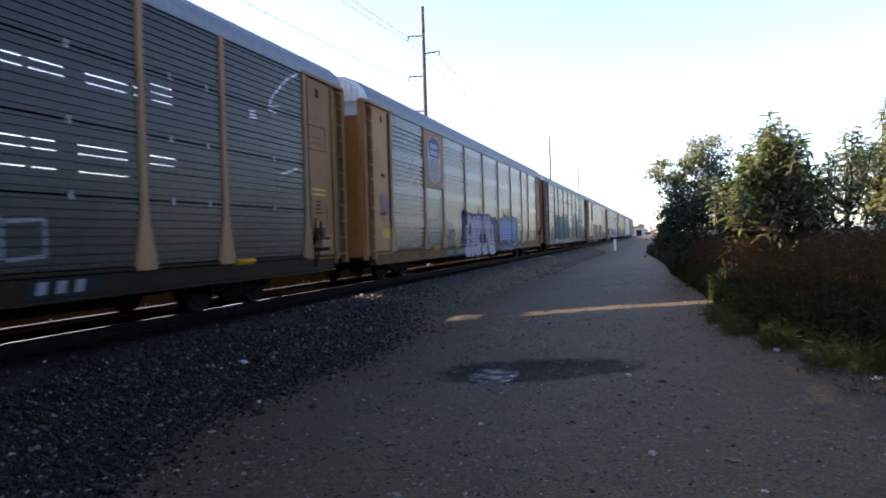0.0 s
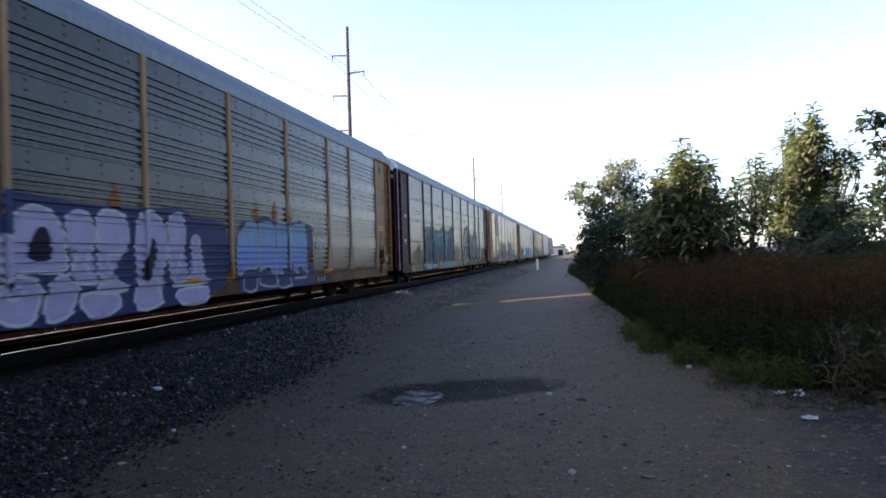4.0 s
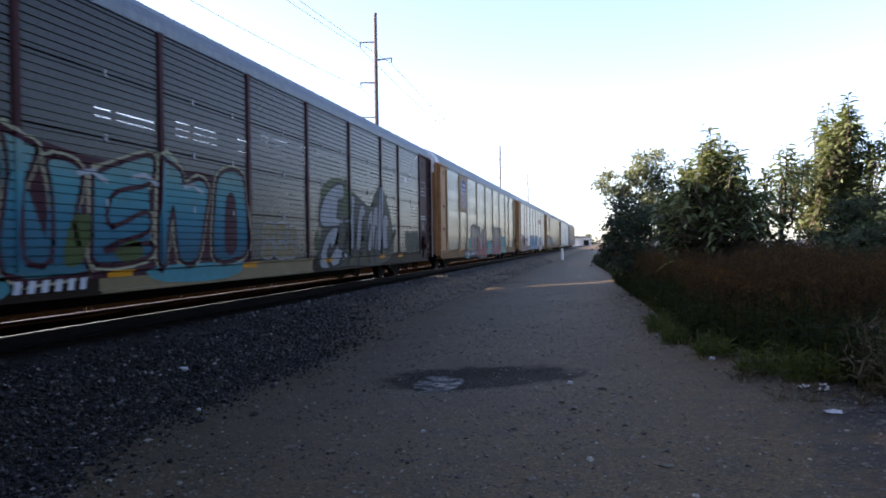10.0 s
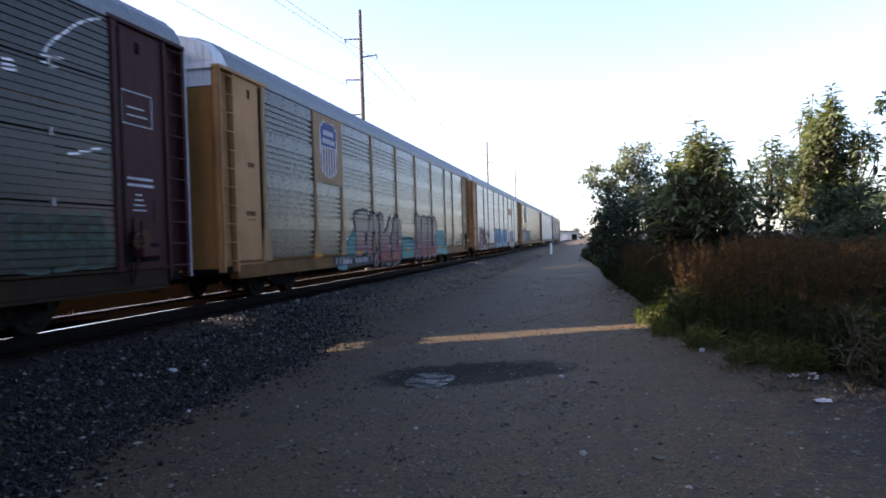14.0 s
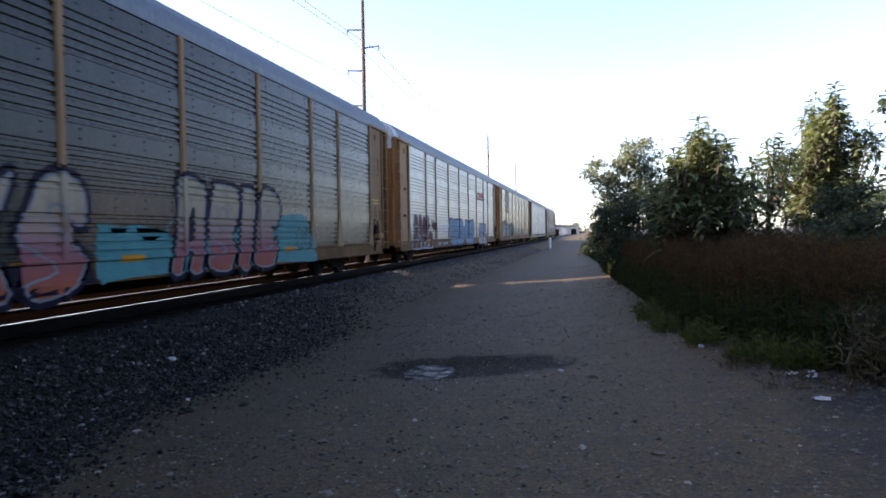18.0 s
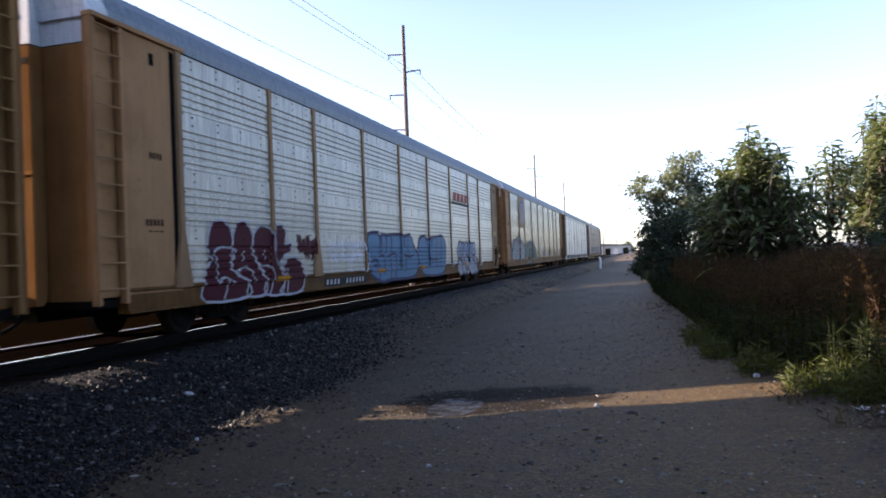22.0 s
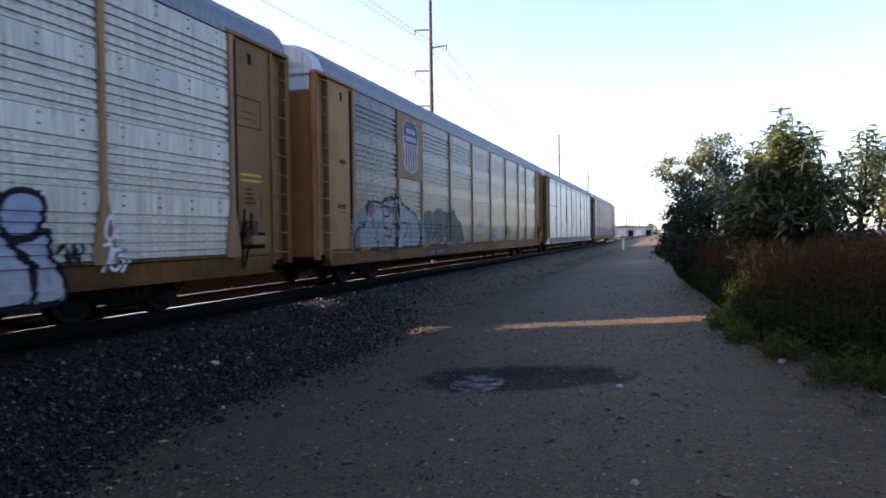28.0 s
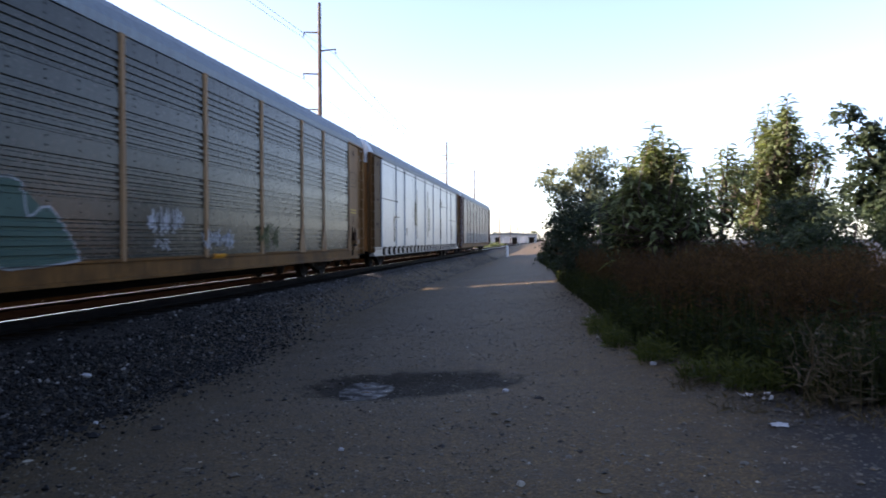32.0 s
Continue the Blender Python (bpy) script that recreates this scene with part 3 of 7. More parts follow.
def end_bay_fittings(car, y0, e, end_paint, mid):
    """Slot, brake gear, grab irons and stencil bars on the sheet beside the ladder."""
    x, y = HALF_W - .01, y0 - e * 1.25
    # slot and recess are thin near-black sheets, their shade put in as colour
    bm = bmesh.new()
    box(bm, x, x + .006, y - .05, y + .05, 4.16, 4.34)
    part("end_slot", bm, joint_dark, car, "dark slot high in the end sheet")
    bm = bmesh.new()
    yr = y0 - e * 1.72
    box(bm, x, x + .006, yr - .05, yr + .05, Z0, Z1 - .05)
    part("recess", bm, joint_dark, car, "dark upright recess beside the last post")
    if e < 0:
        scrawl = galv if end_paint is maroon_paint else rust_steel
        for z, w, n in ((1.75, .42, 5), (1.66, .36, 3), (2.75, .3, 4)):
            for q in range(n):
                bm = bmesh.new()
                box(bm, x, x + .005, y + .2 - w + w * q / n, y + .2 - w + w * (q + .6) / n, z, z + (.10 if n > 3 else .02))
                part("stencil_bar", bm, scrawl, car, "small stencil marks")
        return
    bm = bmesh.new()
    for a, b in (((-.42, 3.05), (.32, 3.05)), ((-.42, 3.55), (.32, 3.55)), ((-.42, 3.05), (-.42, 3.55)), ((.32, 3.05), (.32, 3.55))):
        box(bm, x, x + .005, y + min(a[0], b[0]) - .008, y + max(a[0], b[0]) + .008, min(a[1], b[1]) - .008, max(a[1], b[1]) + .008)
    part("stencil_frame", bm, galv if end_paint is maroon_paint else rust_steel, car, "stencilled frame on the end sheet")
    for z0, z1, a, b in ((3.18, 3.20, -.30, .20), (3.30, 3.32, -.30, .12), (2.10, 2.14, -.34, .30), (2.20, 2.24, -.34, .30)):
        bm = bmesh.new()
        box(bm, x, x + .005, y + a, y + b, z0, z1)
        part("stencil_line", bm, galv if end_paint is maroon_paint else ochre_paint if z0 > 2.5 else p_sign, car)
    for k in range(4):
        bm = bmesh.new()
        box(bm, x, x + .005, y - .22 + .02 * k, y + .1 - .03 * k, 1.72 + k * .08, 1.745 + k * .08)
        part("stencil_bar", bm, galv if end_paint is maroon_paint else rust_steel, car, "small stencil marks")
    # near-black sheet stands for the shade behind the brake gear
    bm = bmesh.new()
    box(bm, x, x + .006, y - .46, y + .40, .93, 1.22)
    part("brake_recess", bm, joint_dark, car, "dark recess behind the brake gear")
    bm = bmesh.new()
    box(bm, x, x + .20, y - .30, y + .14, 1.00, 1.16, .02)
    part("brake_box", bm, tan_paint if end_paint is yellow_paint else end_paint, car)
    bm = bmesh.new()
    for k in range(12):
        a0, a1 = math.pi * k / 6, math.pi * (k + 1) / 6
        tube(bm, (x + .11, y - e * .25 + .12 * math.cos(a0), 1.25 + .12 * math.sin(a0)), (x + .11, y - e * .25 + .12 * math.cos(a1), 1.25 + .12 * math.sin(a1)), .022, n=6, caps=False)
    for k in range(3):
        a0 = math.pi * k / 3
        tube(bm, (x + .11, y - e * .25 - .12 * math.cos(a0), 1.25 - .12 * math.sin(a0)), (x + .11, y - e * .25 + .12 * math.cos(a0), 1.25 + .12 * math.sin(a0)), .014, n=5, caps=False)
    part("brake_wheel", bm, brake_rust, car, "rusty hand brake wheel")
    bm = bmesh.new()
    tube(bm, (x + .05, y - e * .36, 1.1), (x + .05, y - e * .30, 1.62), .016, n=6)
    tube(bm, (x + .06, y - e * .42, .62), (x + .06, y - e * .38, 1.0), .016, n=6)
    part("brake_rod", bm, black_steel, car)
    bm = bmesh.new()
    prev = None
    for k in range(9):
        u = k / 8
        q = Vector((x + .09 + .03 * math.sin(u * 5), y - e * (.16 + .22 * u), 1.55 - .95 * u + .10 * math.sin(u * 6.3)))
        if prev is not None:
            tube(bm, prev, q, .022, n=6, caps=False)
        prev = q
    part("brake_chain", bm, rust_steel, car)
    bm = bmesh.new()
    box(bm, x, x + .10, y - e * .10 - .14, y - e * .10 + .14, 1.14, 1.42, .02)
    part("brake_gear_box", bm, brake_rust, car, "rusty brake gear housing")
    bm = bmesh.new()
    tube(bm, (x + .07, y + e * .2, 1.55), (x + .07, y + e * .2, 1.9), .012, n=6)
    part("grab_iron", bm, end_paint, car)
    for k in range(5):
        bm = bmesh.new()
        box(bm, x, x + .02, y - e * (.52 + .0 * k) - .03, y - e * .52 + .03, 1.3 + k * .62, 1.36 + k * .62)
        part("hinge", bm, black_steel, car)


def autorack(label, screen, frame_paint, kind, posts, end_paint=None, sill_paint=None, far_sill_low=SILL):
    """A closed car carrier of ribbed or panelled sides between posts, arched roof, end doors, ladders and two trucks."""
    car = tagged(new("autorack_car"), label, "railway wagon", "autorack cars of the freight train")
    end_paint = end_paint or frame_paint
    sill_paint = sill_paint or sill_worn_shaded
    mid = CAR_PITCH / 2
    for s in (1, -1):
        side = pose(s * HALF_W, 0, 0, 0, 0, 0 if s > 0 else 180)
        edges = posts
        for bay, (a, b) in enumerate(zip(edges, edges[1:])):
            w = b - a
            c = (a + b) / 2 - mid
            if kind == "panels":
                for r in ((0, 3) if s > 0 else (0,)):
                    z = Z0 + r * PANEL_H
                    me = shared("panel_%d_%.2f" % (r, w), lambda z=z, w=w: panel_bm(panelled(z + .015, z + PANEL_H - .015), w - .02), screen)
                    part("side_panel", me, None, car).matrix_basis = Matrix.Translation((0, c, 0)) @ side
                if s > 0:
                    for r in (1, 2):
                        z = Z0 + r * PANEL_H
                        me = shared("perforated_%d_%d_%.2f" % (r, bay, w), lambda z=z, w=w, r=r, bay=bay: perforated_bm(z + .015, z + PANEL_H - .015, w - .02, bay * 2 + r), screen)
                        part("side_panel", me, None, car, "panel with rows of narrow slots").matrix_basis = Matrix.Translation((0, c, 0)) @ side
                else:
                    me = shared("open_side_%.2f" % w, lambda w=w: slatted_bm(w - .02), screen)
                    part("side_panel", me, None, car).matrix_basis = Matrix.Translation((0, c, 0)) @ side
            elif kind == "smooth":
                me = shared("sheet_%.2f" % w, lambda w=w: panel_bm([(Z0, 0), (Z1, 0)], w - .01), screen)
                part("side_panel", me, None, car).matrix_basis = Matrix.Translation((0, c, 0)) @ side
            else:
                for r in range(4 if s > 0 else 1):
                    cut = [q for q in RIBBED if Z0 + r * PANEL_H - 1e-6 <= q[0] <= Z0 + (r + 1) * PANEL_H - .0015] if s > 0 else [(Z0, 0), (Z1, 0)]
                    me = shared("ribbed_%d_%d_%.2f" % (s, r, w), lambda w=w, cut=cut: panel_bm(cut, w - .01), screen)
                    part("side_panel", me, None, car).matrix_basis = Matrix.Translation((0, c, 0)) @ side
        if kind == "panels":
            # near-black strips added behind the panel joints to keep the gaps dark
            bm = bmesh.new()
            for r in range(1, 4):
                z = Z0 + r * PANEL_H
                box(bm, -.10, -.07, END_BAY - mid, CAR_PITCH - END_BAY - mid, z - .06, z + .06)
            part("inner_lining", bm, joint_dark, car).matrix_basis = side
            if s > 0:
                me = shared("clip", clip_bm, clip_metal)
                for r in range(1, 4):
                    for bay, (a, b) in enumerate(zip(posts, posts[1:])):
                        for u in ((.32, .78) if bay % 2 else (.55,)):
                            part("panel_clip", me, None, car).matrix_basis = pose(HALF_W, a + (b - a) * u - mid, Z0 + r * PANEL_H)
        if kind == "ribbed" and s > 0:
            for a, b in zip(posts, posts[1:]):
                me = shared("rivets_%.2f" % (b - a), lambda w=b - a: rivets_bm(w), black_steel)
                tagged(part("rivet", me, None, car), kind="stuff").matrix_basis = pose(HALF_W, (a + b) / 2 - mid, 0)
        for i, p in enumerate(posts):
            foot = kind != "smooth" and frame_paint is yellow_paint and i in FOOT_POSTS
            me = shared("post_%d" % foot, lambda foot=foot: post_bm(foot, True), tan_paint if frame_paint is yellow_paint else frame_paint)
            part("side_post", me, None, car).matrix_basis = Matrix.Translation((0, p - mid, 0)) @ side
        # end bays: plain sheet, corner posts and ladder
        for e in (-1, 1):
            bay_paint = tan_end if e < 0 and end_paint is yellow_paint else end_paint
            y0 = (BODY0 - mid) if e < 0 else (BODY1 - mid)
            bm = bmesh.new()
            box(bm, -.05, -.01, min(y0 - e * .62, y0 - e * 1.85), max(y0 - e * .62, y0 - e * 1.85), Z0 - .1, Z1)
            part("end_bay_sheet", bm, bay_paint, car).matrix_basis = pose(s * HALF_W, 0, 0) @ Matrix.Diagonal((s, 1, 1, 1))
            if s > 0:
                end_bay_fittings(car, y0, e, end_paint, mid)
            for d, w in ((.05, .09), (.58, .08)):
                bm = bmesh.new()
                yy = y0 - e * d
                box(bm, -.09, .03, yy - w / 2, yy + w / 2, SILL + .15, Z1, .012)
                part("corner_post", bm, bay_paint, car).matrix_basis = pose(s * HALF_W, 0, 0) @ Matrix.Diagonal((s, 1, 1, 1))
            bm = bmesh.new()
            box(bm, -.14, -.11, min(y0 - e * .03, y0 - e * .63), max(y0 - e * .03, y0 - e * .63), SILL + .25, Z1)
            part("ladder_panel", bm, bay_paint, car).matrix_basis = pose(s * HALF_W, 0, 0) @ Matrix.Diagonal((s, 1, 1, 1))
            me = shared("rung", lambda: rung_bm(), bay_paint)
            for k in range(11):
                part("ladder_rung", me, None, car).matrix_basis = pose(s * (HALF_W + .005), y0 - e * .315, 0.85 + k * .36)
            bm = bmesh.new()
            a, b = sorted((y0 - e * .0, y0 - e * 2.0))
            box(bm, -.12, .05, a, b, Z1, Z1 + .07, .01)
            part("end_header", bm, bay_paint, car).matrix_basis = pose(s * HALF_W, 0, 0) @ Matrix.Diagonal((s, 1, 1, 1))
        bm = bmesh.new()
        # unseen far sill reaches lower on some cars, to block low sun underneath
        base = SILL if s > 0 else far_sill_low
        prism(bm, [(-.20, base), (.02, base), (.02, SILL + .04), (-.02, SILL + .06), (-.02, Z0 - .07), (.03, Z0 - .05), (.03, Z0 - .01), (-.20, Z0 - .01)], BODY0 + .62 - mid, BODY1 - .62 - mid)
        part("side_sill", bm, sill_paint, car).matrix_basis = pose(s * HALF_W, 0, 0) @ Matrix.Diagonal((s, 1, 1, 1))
        bm = bmesh.new()
        box(bm, -.12, .02, END_BAY - mid, CAR_PITCH - END_BAY - mid, Z1, EAVE - .05)
        part("top_rail", bm, roof_metal, car).matrix_basis = pose(s * HALF_W, 0, 0) @ Matrix.Diagonal((s, 1, 1, 1))
    rise = 1.0 if kind == "panels" else 1.16
    part("roof", shared("roof_%.2f" % rise, lambda: roof_bm(rise), roof_metal), None, car, "ribbed galvanised steel roof")
    for e in (-1, 1):
        part("roof_end", shared("roof_end_%d_%.2f" % (e, rise), lambda e=e: roof_cap_bm(e, rise), end_white), None, car, "pale galvanised roof end")
        y0 = (BODY0 - mid) if e < 0 else (BODY1 - mid)
        # end doors in leaves, the upper part pale
        for k in range(4):
            x0 = -1.38 + k * .69
            bm = bmesh.new()
            yi, yo = sorted((y0 - e * (.27 if k in (1, 2) else .26), y0 + e * (.13 if k in (1, 2) else -.06)))
            box(bm, x0 + .01, x0 + .68, yi, yo, Z0 - .2, 4.2, .015)
            part("end_door", bm, maroon_end if end_paint is maroon_paint else ochre_end, car)
            bm = bmesh.new()
            box(bm, x0 + .005, x0 + .685, yi, yo, 4.21, EAVE + (.30 if k in (1, 2) else .0))
            part("end_panel", bm, peeling if end_paint is maroon_paint else end_white, car, "white upper end panel with peeling paint" if end_paint is maroon_paint else "pale upper end panel")
        bm = bmesh.new()
        yo = y0 + e * .13
        box(bm, -.69, .69, min(yo, yo + e * .012), max(yo, yo + e * .012), 2.44, 2.48, .004)
        part("end_seam", bm, maroon_end if end_paint is maroon_paint else ochre_end, car, "raised seam across the end doors")
        for row, (zz, n, mat) in enumerate(((4.55, 5, black_steel), (4.08, 4, galv if end_paint is maroon_paint else black_steel), (3.95, 6, galv if end_paint is maroon_paint else black_steel))):
            for q in range(n):
                bm = bmesh.new()
                yo = y0 + e * .13
                box(bm, .06 + q * .10, .06 + q * .10 + .065, min(yo, yo + e * .004), max(yo, yo + e * .004), zz, zz + .08)
                part("end_mark", bm, mat, car, "small stencilled mark on the end door")
        # maroon cars get a pale pipe, its colour standing for a sunlit line
        bm = bmesh.new()
        tube(bm, (HALF_W + .035, y0 - e * .0, SILL + .15), (HALF_W + .035, y0 - e * .0, EAVE), .015, n=8)
        part("corner_pipe", bm, yellow_paint if end_paint is not maroon_paint else galv, car, "bright worn pipe at the corner")
        bm = bmesh.new()
        box(bm, -1.45, 1.45, min(y0, y0 - e * .5), max(y0, y0 - e * .5), SILL + .1, Z0 - .15, .02)
        part("end_platform", bm, black_steel, car)
        bm = bmesh.new()
        box(bm, -.14, .14, min(y0 + e * .6, y0 - e * .4), max(y0 + e * .6, y0 - e * .4), .62, .92, .03)
        box(bm, -.2, .2, min(y0 + e * .45, y0 + e * .6), max(y0 + e * .45, y0 + e * .6), .58, .98, .04)
        part("coupler", bm, rust_steel, car, "rusty coupler between the cars")
        bm = bmesh.new()
        prev = None
        for i in range(9):
            u = i / 8
            p = Vector((.45, y0 + e * (.6 * u), .62 - .28 * math.sin(math.pi * u * .5)))
            if prev is not None:
                tube(bm, prev, p, .03, n=6, caps=False)
            prev = p
        part("brake_hose", bm, black_steel, car)
    bm = bmesh.new()
    box(bm, -.35, .35, BODY0 + .2 - mid, BODY1 - .2 - mid, .42, .86)
    part("centre_sill", bm, black_steel, car)
    # deep dark filler added below the centre sill to blacken the view underneath
    bm = bmesh.new()
    low = .20
    prof = [(-8.75, .80), (-8.3, low), (8.3, low), (8.75, .80)]
    a = [bm.verts.new((-.16, y, z)) for y, z in prof]
    b = [bm.verts.new((.16, y, z)) for y, z in prof]
    for i in range(4):
        bm.faces.new((a[i], a[(i + 1) % 4], b[(i + 1) % 4], b[i]))
    bm.faces.new(a[::-1])
    bm.faces.new(b)
    part("belly_girder", bm, black_steel, car)
    bm = bmesh.new()
    box(bm, -1.4, 1.4, BODY0 + .2 - mid, BODY1 - .2 - mid, .80, .88)
    part("deck", bm, black_steel, car)
    bm = bmesh.new()
    tube(bm, (.75, 3.0, .62), (.75, 3.9, .62), .2, n=14)
    part("air_tank", bm, black_steel, car)
    for yc in (-10.1, 10.1):
        truck_at(car, yc)
    return car


def rung_bm():
    bm = bmesh.new()
    tube(bm, (.02, -.27, 0), (.02, .27, 0), .014, n=6)
    return bm


CARS = []


def build_train():
    specs = [
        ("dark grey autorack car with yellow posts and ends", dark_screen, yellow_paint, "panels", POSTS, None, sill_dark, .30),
        ("grey ribbed autorack car with yellow posts and painted lettering", grey_screen, yellow_paint, "ribbed", POSTS, None, None, .30),
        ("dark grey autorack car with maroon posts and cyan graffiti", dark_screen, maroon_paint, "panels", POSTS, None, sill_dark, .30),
        ("grey ribbed autorack car with yellow posts and pink graffiti", grey_screen, yellow_paint, "ribbed", POSTS, None, None),
        ("silver ribbed autorack car with yellow posts and red and blue graffiti", silver_screen, yellow_paint, "ribbed", POSTS, None, None),
        ("grey ribbed autorack car with yellow posts and white graffiti", grey_screen, yellow_paint, "ribbed", POSTS, None, None),
        ("white smooth-sided autorack car", white_panel, galv, "smooth", POSTS, ochre_paint, white_panel),
        ("brown ribbed autorack car at the end of the train", brown_screen, maroon_paint, "ribbed", POSTS, None, None),
    ]
    for k, sp in enumerate(specs):
        car = autorack(*sp)
        car.location = (TRACK_X, train_y(0) + CAR_PITCH * (k - .5), RAIL_Z)
        CARS.append(car)


def train_y(t):
    """Where the first gap between cars is at t seconds; the train comes on and slows a little."""
    return 15.152 - 4.5403 * t + 0.013407 * t * t + 0.0000063 * t ** 3


build_train()

# ---- trees and weeds ----
def leaflet(verts, faces, p, along, side, ln, wd, fold):
    """One leaf blade of two facets, from p along a way."""
    n = along.cross(side).normalized()
    a = p + along * ln * .42 + side * wd * .5 + n * fold
    b = p + along * ln * .42 - side * wd * .5 + n * fold
    c = p + along * ln - n * fold * 2
    i = len(verts)
    verts += [p, a, c, b]
    faces += [(i, i + 1, i + 2), (i, i + 2, i + 3)]


def blade(verts, faces, p, d, ln, wd, droop, rng):
    """One long narrow leaf that rises from its stem, arches over and hangs at the tip."""
    d = d.normalized()
    side = d.cross(Vector((0, 0, 1)))
    side = (side if side.length > .1 else Vector((1, 0, 0))).normalized()
    roll = rng.uniform(-.65, .65)
    face = side * math.cos(roll) + d.cross(side) * math.sin(roll)
    i = len(verts)
    for u, w in ((0, .25), (.3, .9), (.65, 1.0), (1, .08)):
        c = p + d * ln * u - Vector((0, 0, droop * ln * u * u))
        verts += [c + face * wd * w * .5, c - face * wd * w * .5]
    faces += [(i + 2 * k, i + 2 * k + 1, i + 2 * k + 3, i + 2 * k + 2) for k in range(3)]


def shoot(verts, faces, bm, top, length, rng, fronds, size, lw):
    """A young upright shoot with long narrow leaves set alternately up its stem."""
    foot = top - Vector((rng.uniform(-.2, .2), rng.uniform(-.2, .2), length))
    tube(bm, foot, top, .016, .006, 5, False)
    a = rng.uniform(0, 6.28)
    for k in range(fronds):
        a += 2.4 + rng.uniform(-.4, .4)
        u = (k + .6) / fronds
        up = .15 + .65 * u + rng.uniform(-.2, .2)
        blade(verts, faces, foot.lerp(top, u ** .8), Vector((math.cos(a), math.sin(a), up)), size * (1.1 - .3 * u) * rng.uniform(.8, 1.15), lw * rng.uniform(.8, 1.2), .40 + .35 * rng.random(), rng)
    return foot


def lobe(verts, faces, c, r, n, leaf, rng, flat=.85):
    """Leaves through an uneven ball of foliage, thicker towards its skin."""
    c = Vector(c)
    lumps = [Vector((rng.gauss(0, 1), rng.gauss(0, 1), rng.gauss(0, 1))).normalized() * r * rng.uniform(.45, .9) for _ in range(12)]
    for _ in range(n):
        b = rng.choice(lumps)
        o = b + Vector((rng.gauss(0, .20), rng.gauss(0, .20), rng.gauss(0, .17))) * r
        o.z *= flat
        dd = (o.normalized() * .5 + Vector((rng.uniform(-1, 1), rng.uniform(-1, 1), rng.uniform(-.9, .3)))).normalized()
        leaflet(verts, faces, c + o, dd, dd.orthogonal().normalized(), leaf * rng.uniform(.6, 1.2), leaf * rng.uniform(.45, .65), leaf * .05)


def stem(bm, a, b, r0, r1, rng, n=5):
    prev, w0 = Vector(a), r0
    for i in range(1, n + 1):
        u = i / n
        q = Vector(a).lerp(Vector(b), u) + Vector((rng.uniform(-.05, .05), rng.uniform(-.05, .05), 0)) * (u < 1)
        w1 = r0 + (r1 - r0) * u
        tube(bm, prev, q, w0, w1, 6, False)
        prev, w0 = q, w1


def tree(name, label, base, mat, seed, shoots=(), lobes=(), leaf=.15, density=420, fronds=17, size=.37, lw=.075, crown_label="", forks=3, fill=9):
    """Trunks with limbs up to each shoot or ball of foliage."""
    rng = random.Random(seed)
    x, y = base
    z = ground_z(x, y)
    ob = tagged(new(name), label, name, "trees and bushes beside the lane")
    ob.location = (x, y, z)
    off = Vector((x, y, z))
    bm, verts, faces = bmesh.new(), [], []
    ends = []
    for p in shoots:
        p = Vector(p) + Vector((0, rng.uniform(-.8, .8), 0)) - off
        ends.append(shoot(verts, faces, bm, p, rng.uniform(.7, 1.1), rng, fronds, size, lw))
    for k in range(len(shoots) * fill):
        p = Vector(rng.choice(shoots)) + Vector((rng.gauss(0, .26), rng.uniform(-.8, .5), -.08 - abs(rng.gauss(0, .34)))) - off
        ends.append(shoot(verts, faces, bm, p, rng.uniform(.5, .8), rng, fronds, size, lw))
    for cx, cy, cz, r in lobes:
        c = Vector((cx, cy, cz)) - off
        lobe(verts, faces, c, r, int(density * r * r), leaf, rng)
        ends.append(c)
    tb = bmesh.new()
    heads = []
    for k in range(forks):
        a = rng.uniform(0, 6.28)
        top = sum((rng.choice(ends) for _ in range(2)), Vector()) / 2
        top = Vector((top.x * .7, top.y * .7, max(.5, top.z * .65)))
        stem(tb, (math.cos(a) * .12, math.sin(a) * .12, -.15), top, .06, .03, rng)
        heads.append(top)
    part("trunk", tb, bark, ob)
    for e in ends:
        h = min(heads, key=lambda v: (v - e).length)
        stem(bm, h, e, .028, .014, rng, 4)
    tagged(part("limb", bm, bark, ob), kind="stuff")
    part("crown", mesh_of("crown", verts, faces, mat), None, ob, crown_label)
    return ob


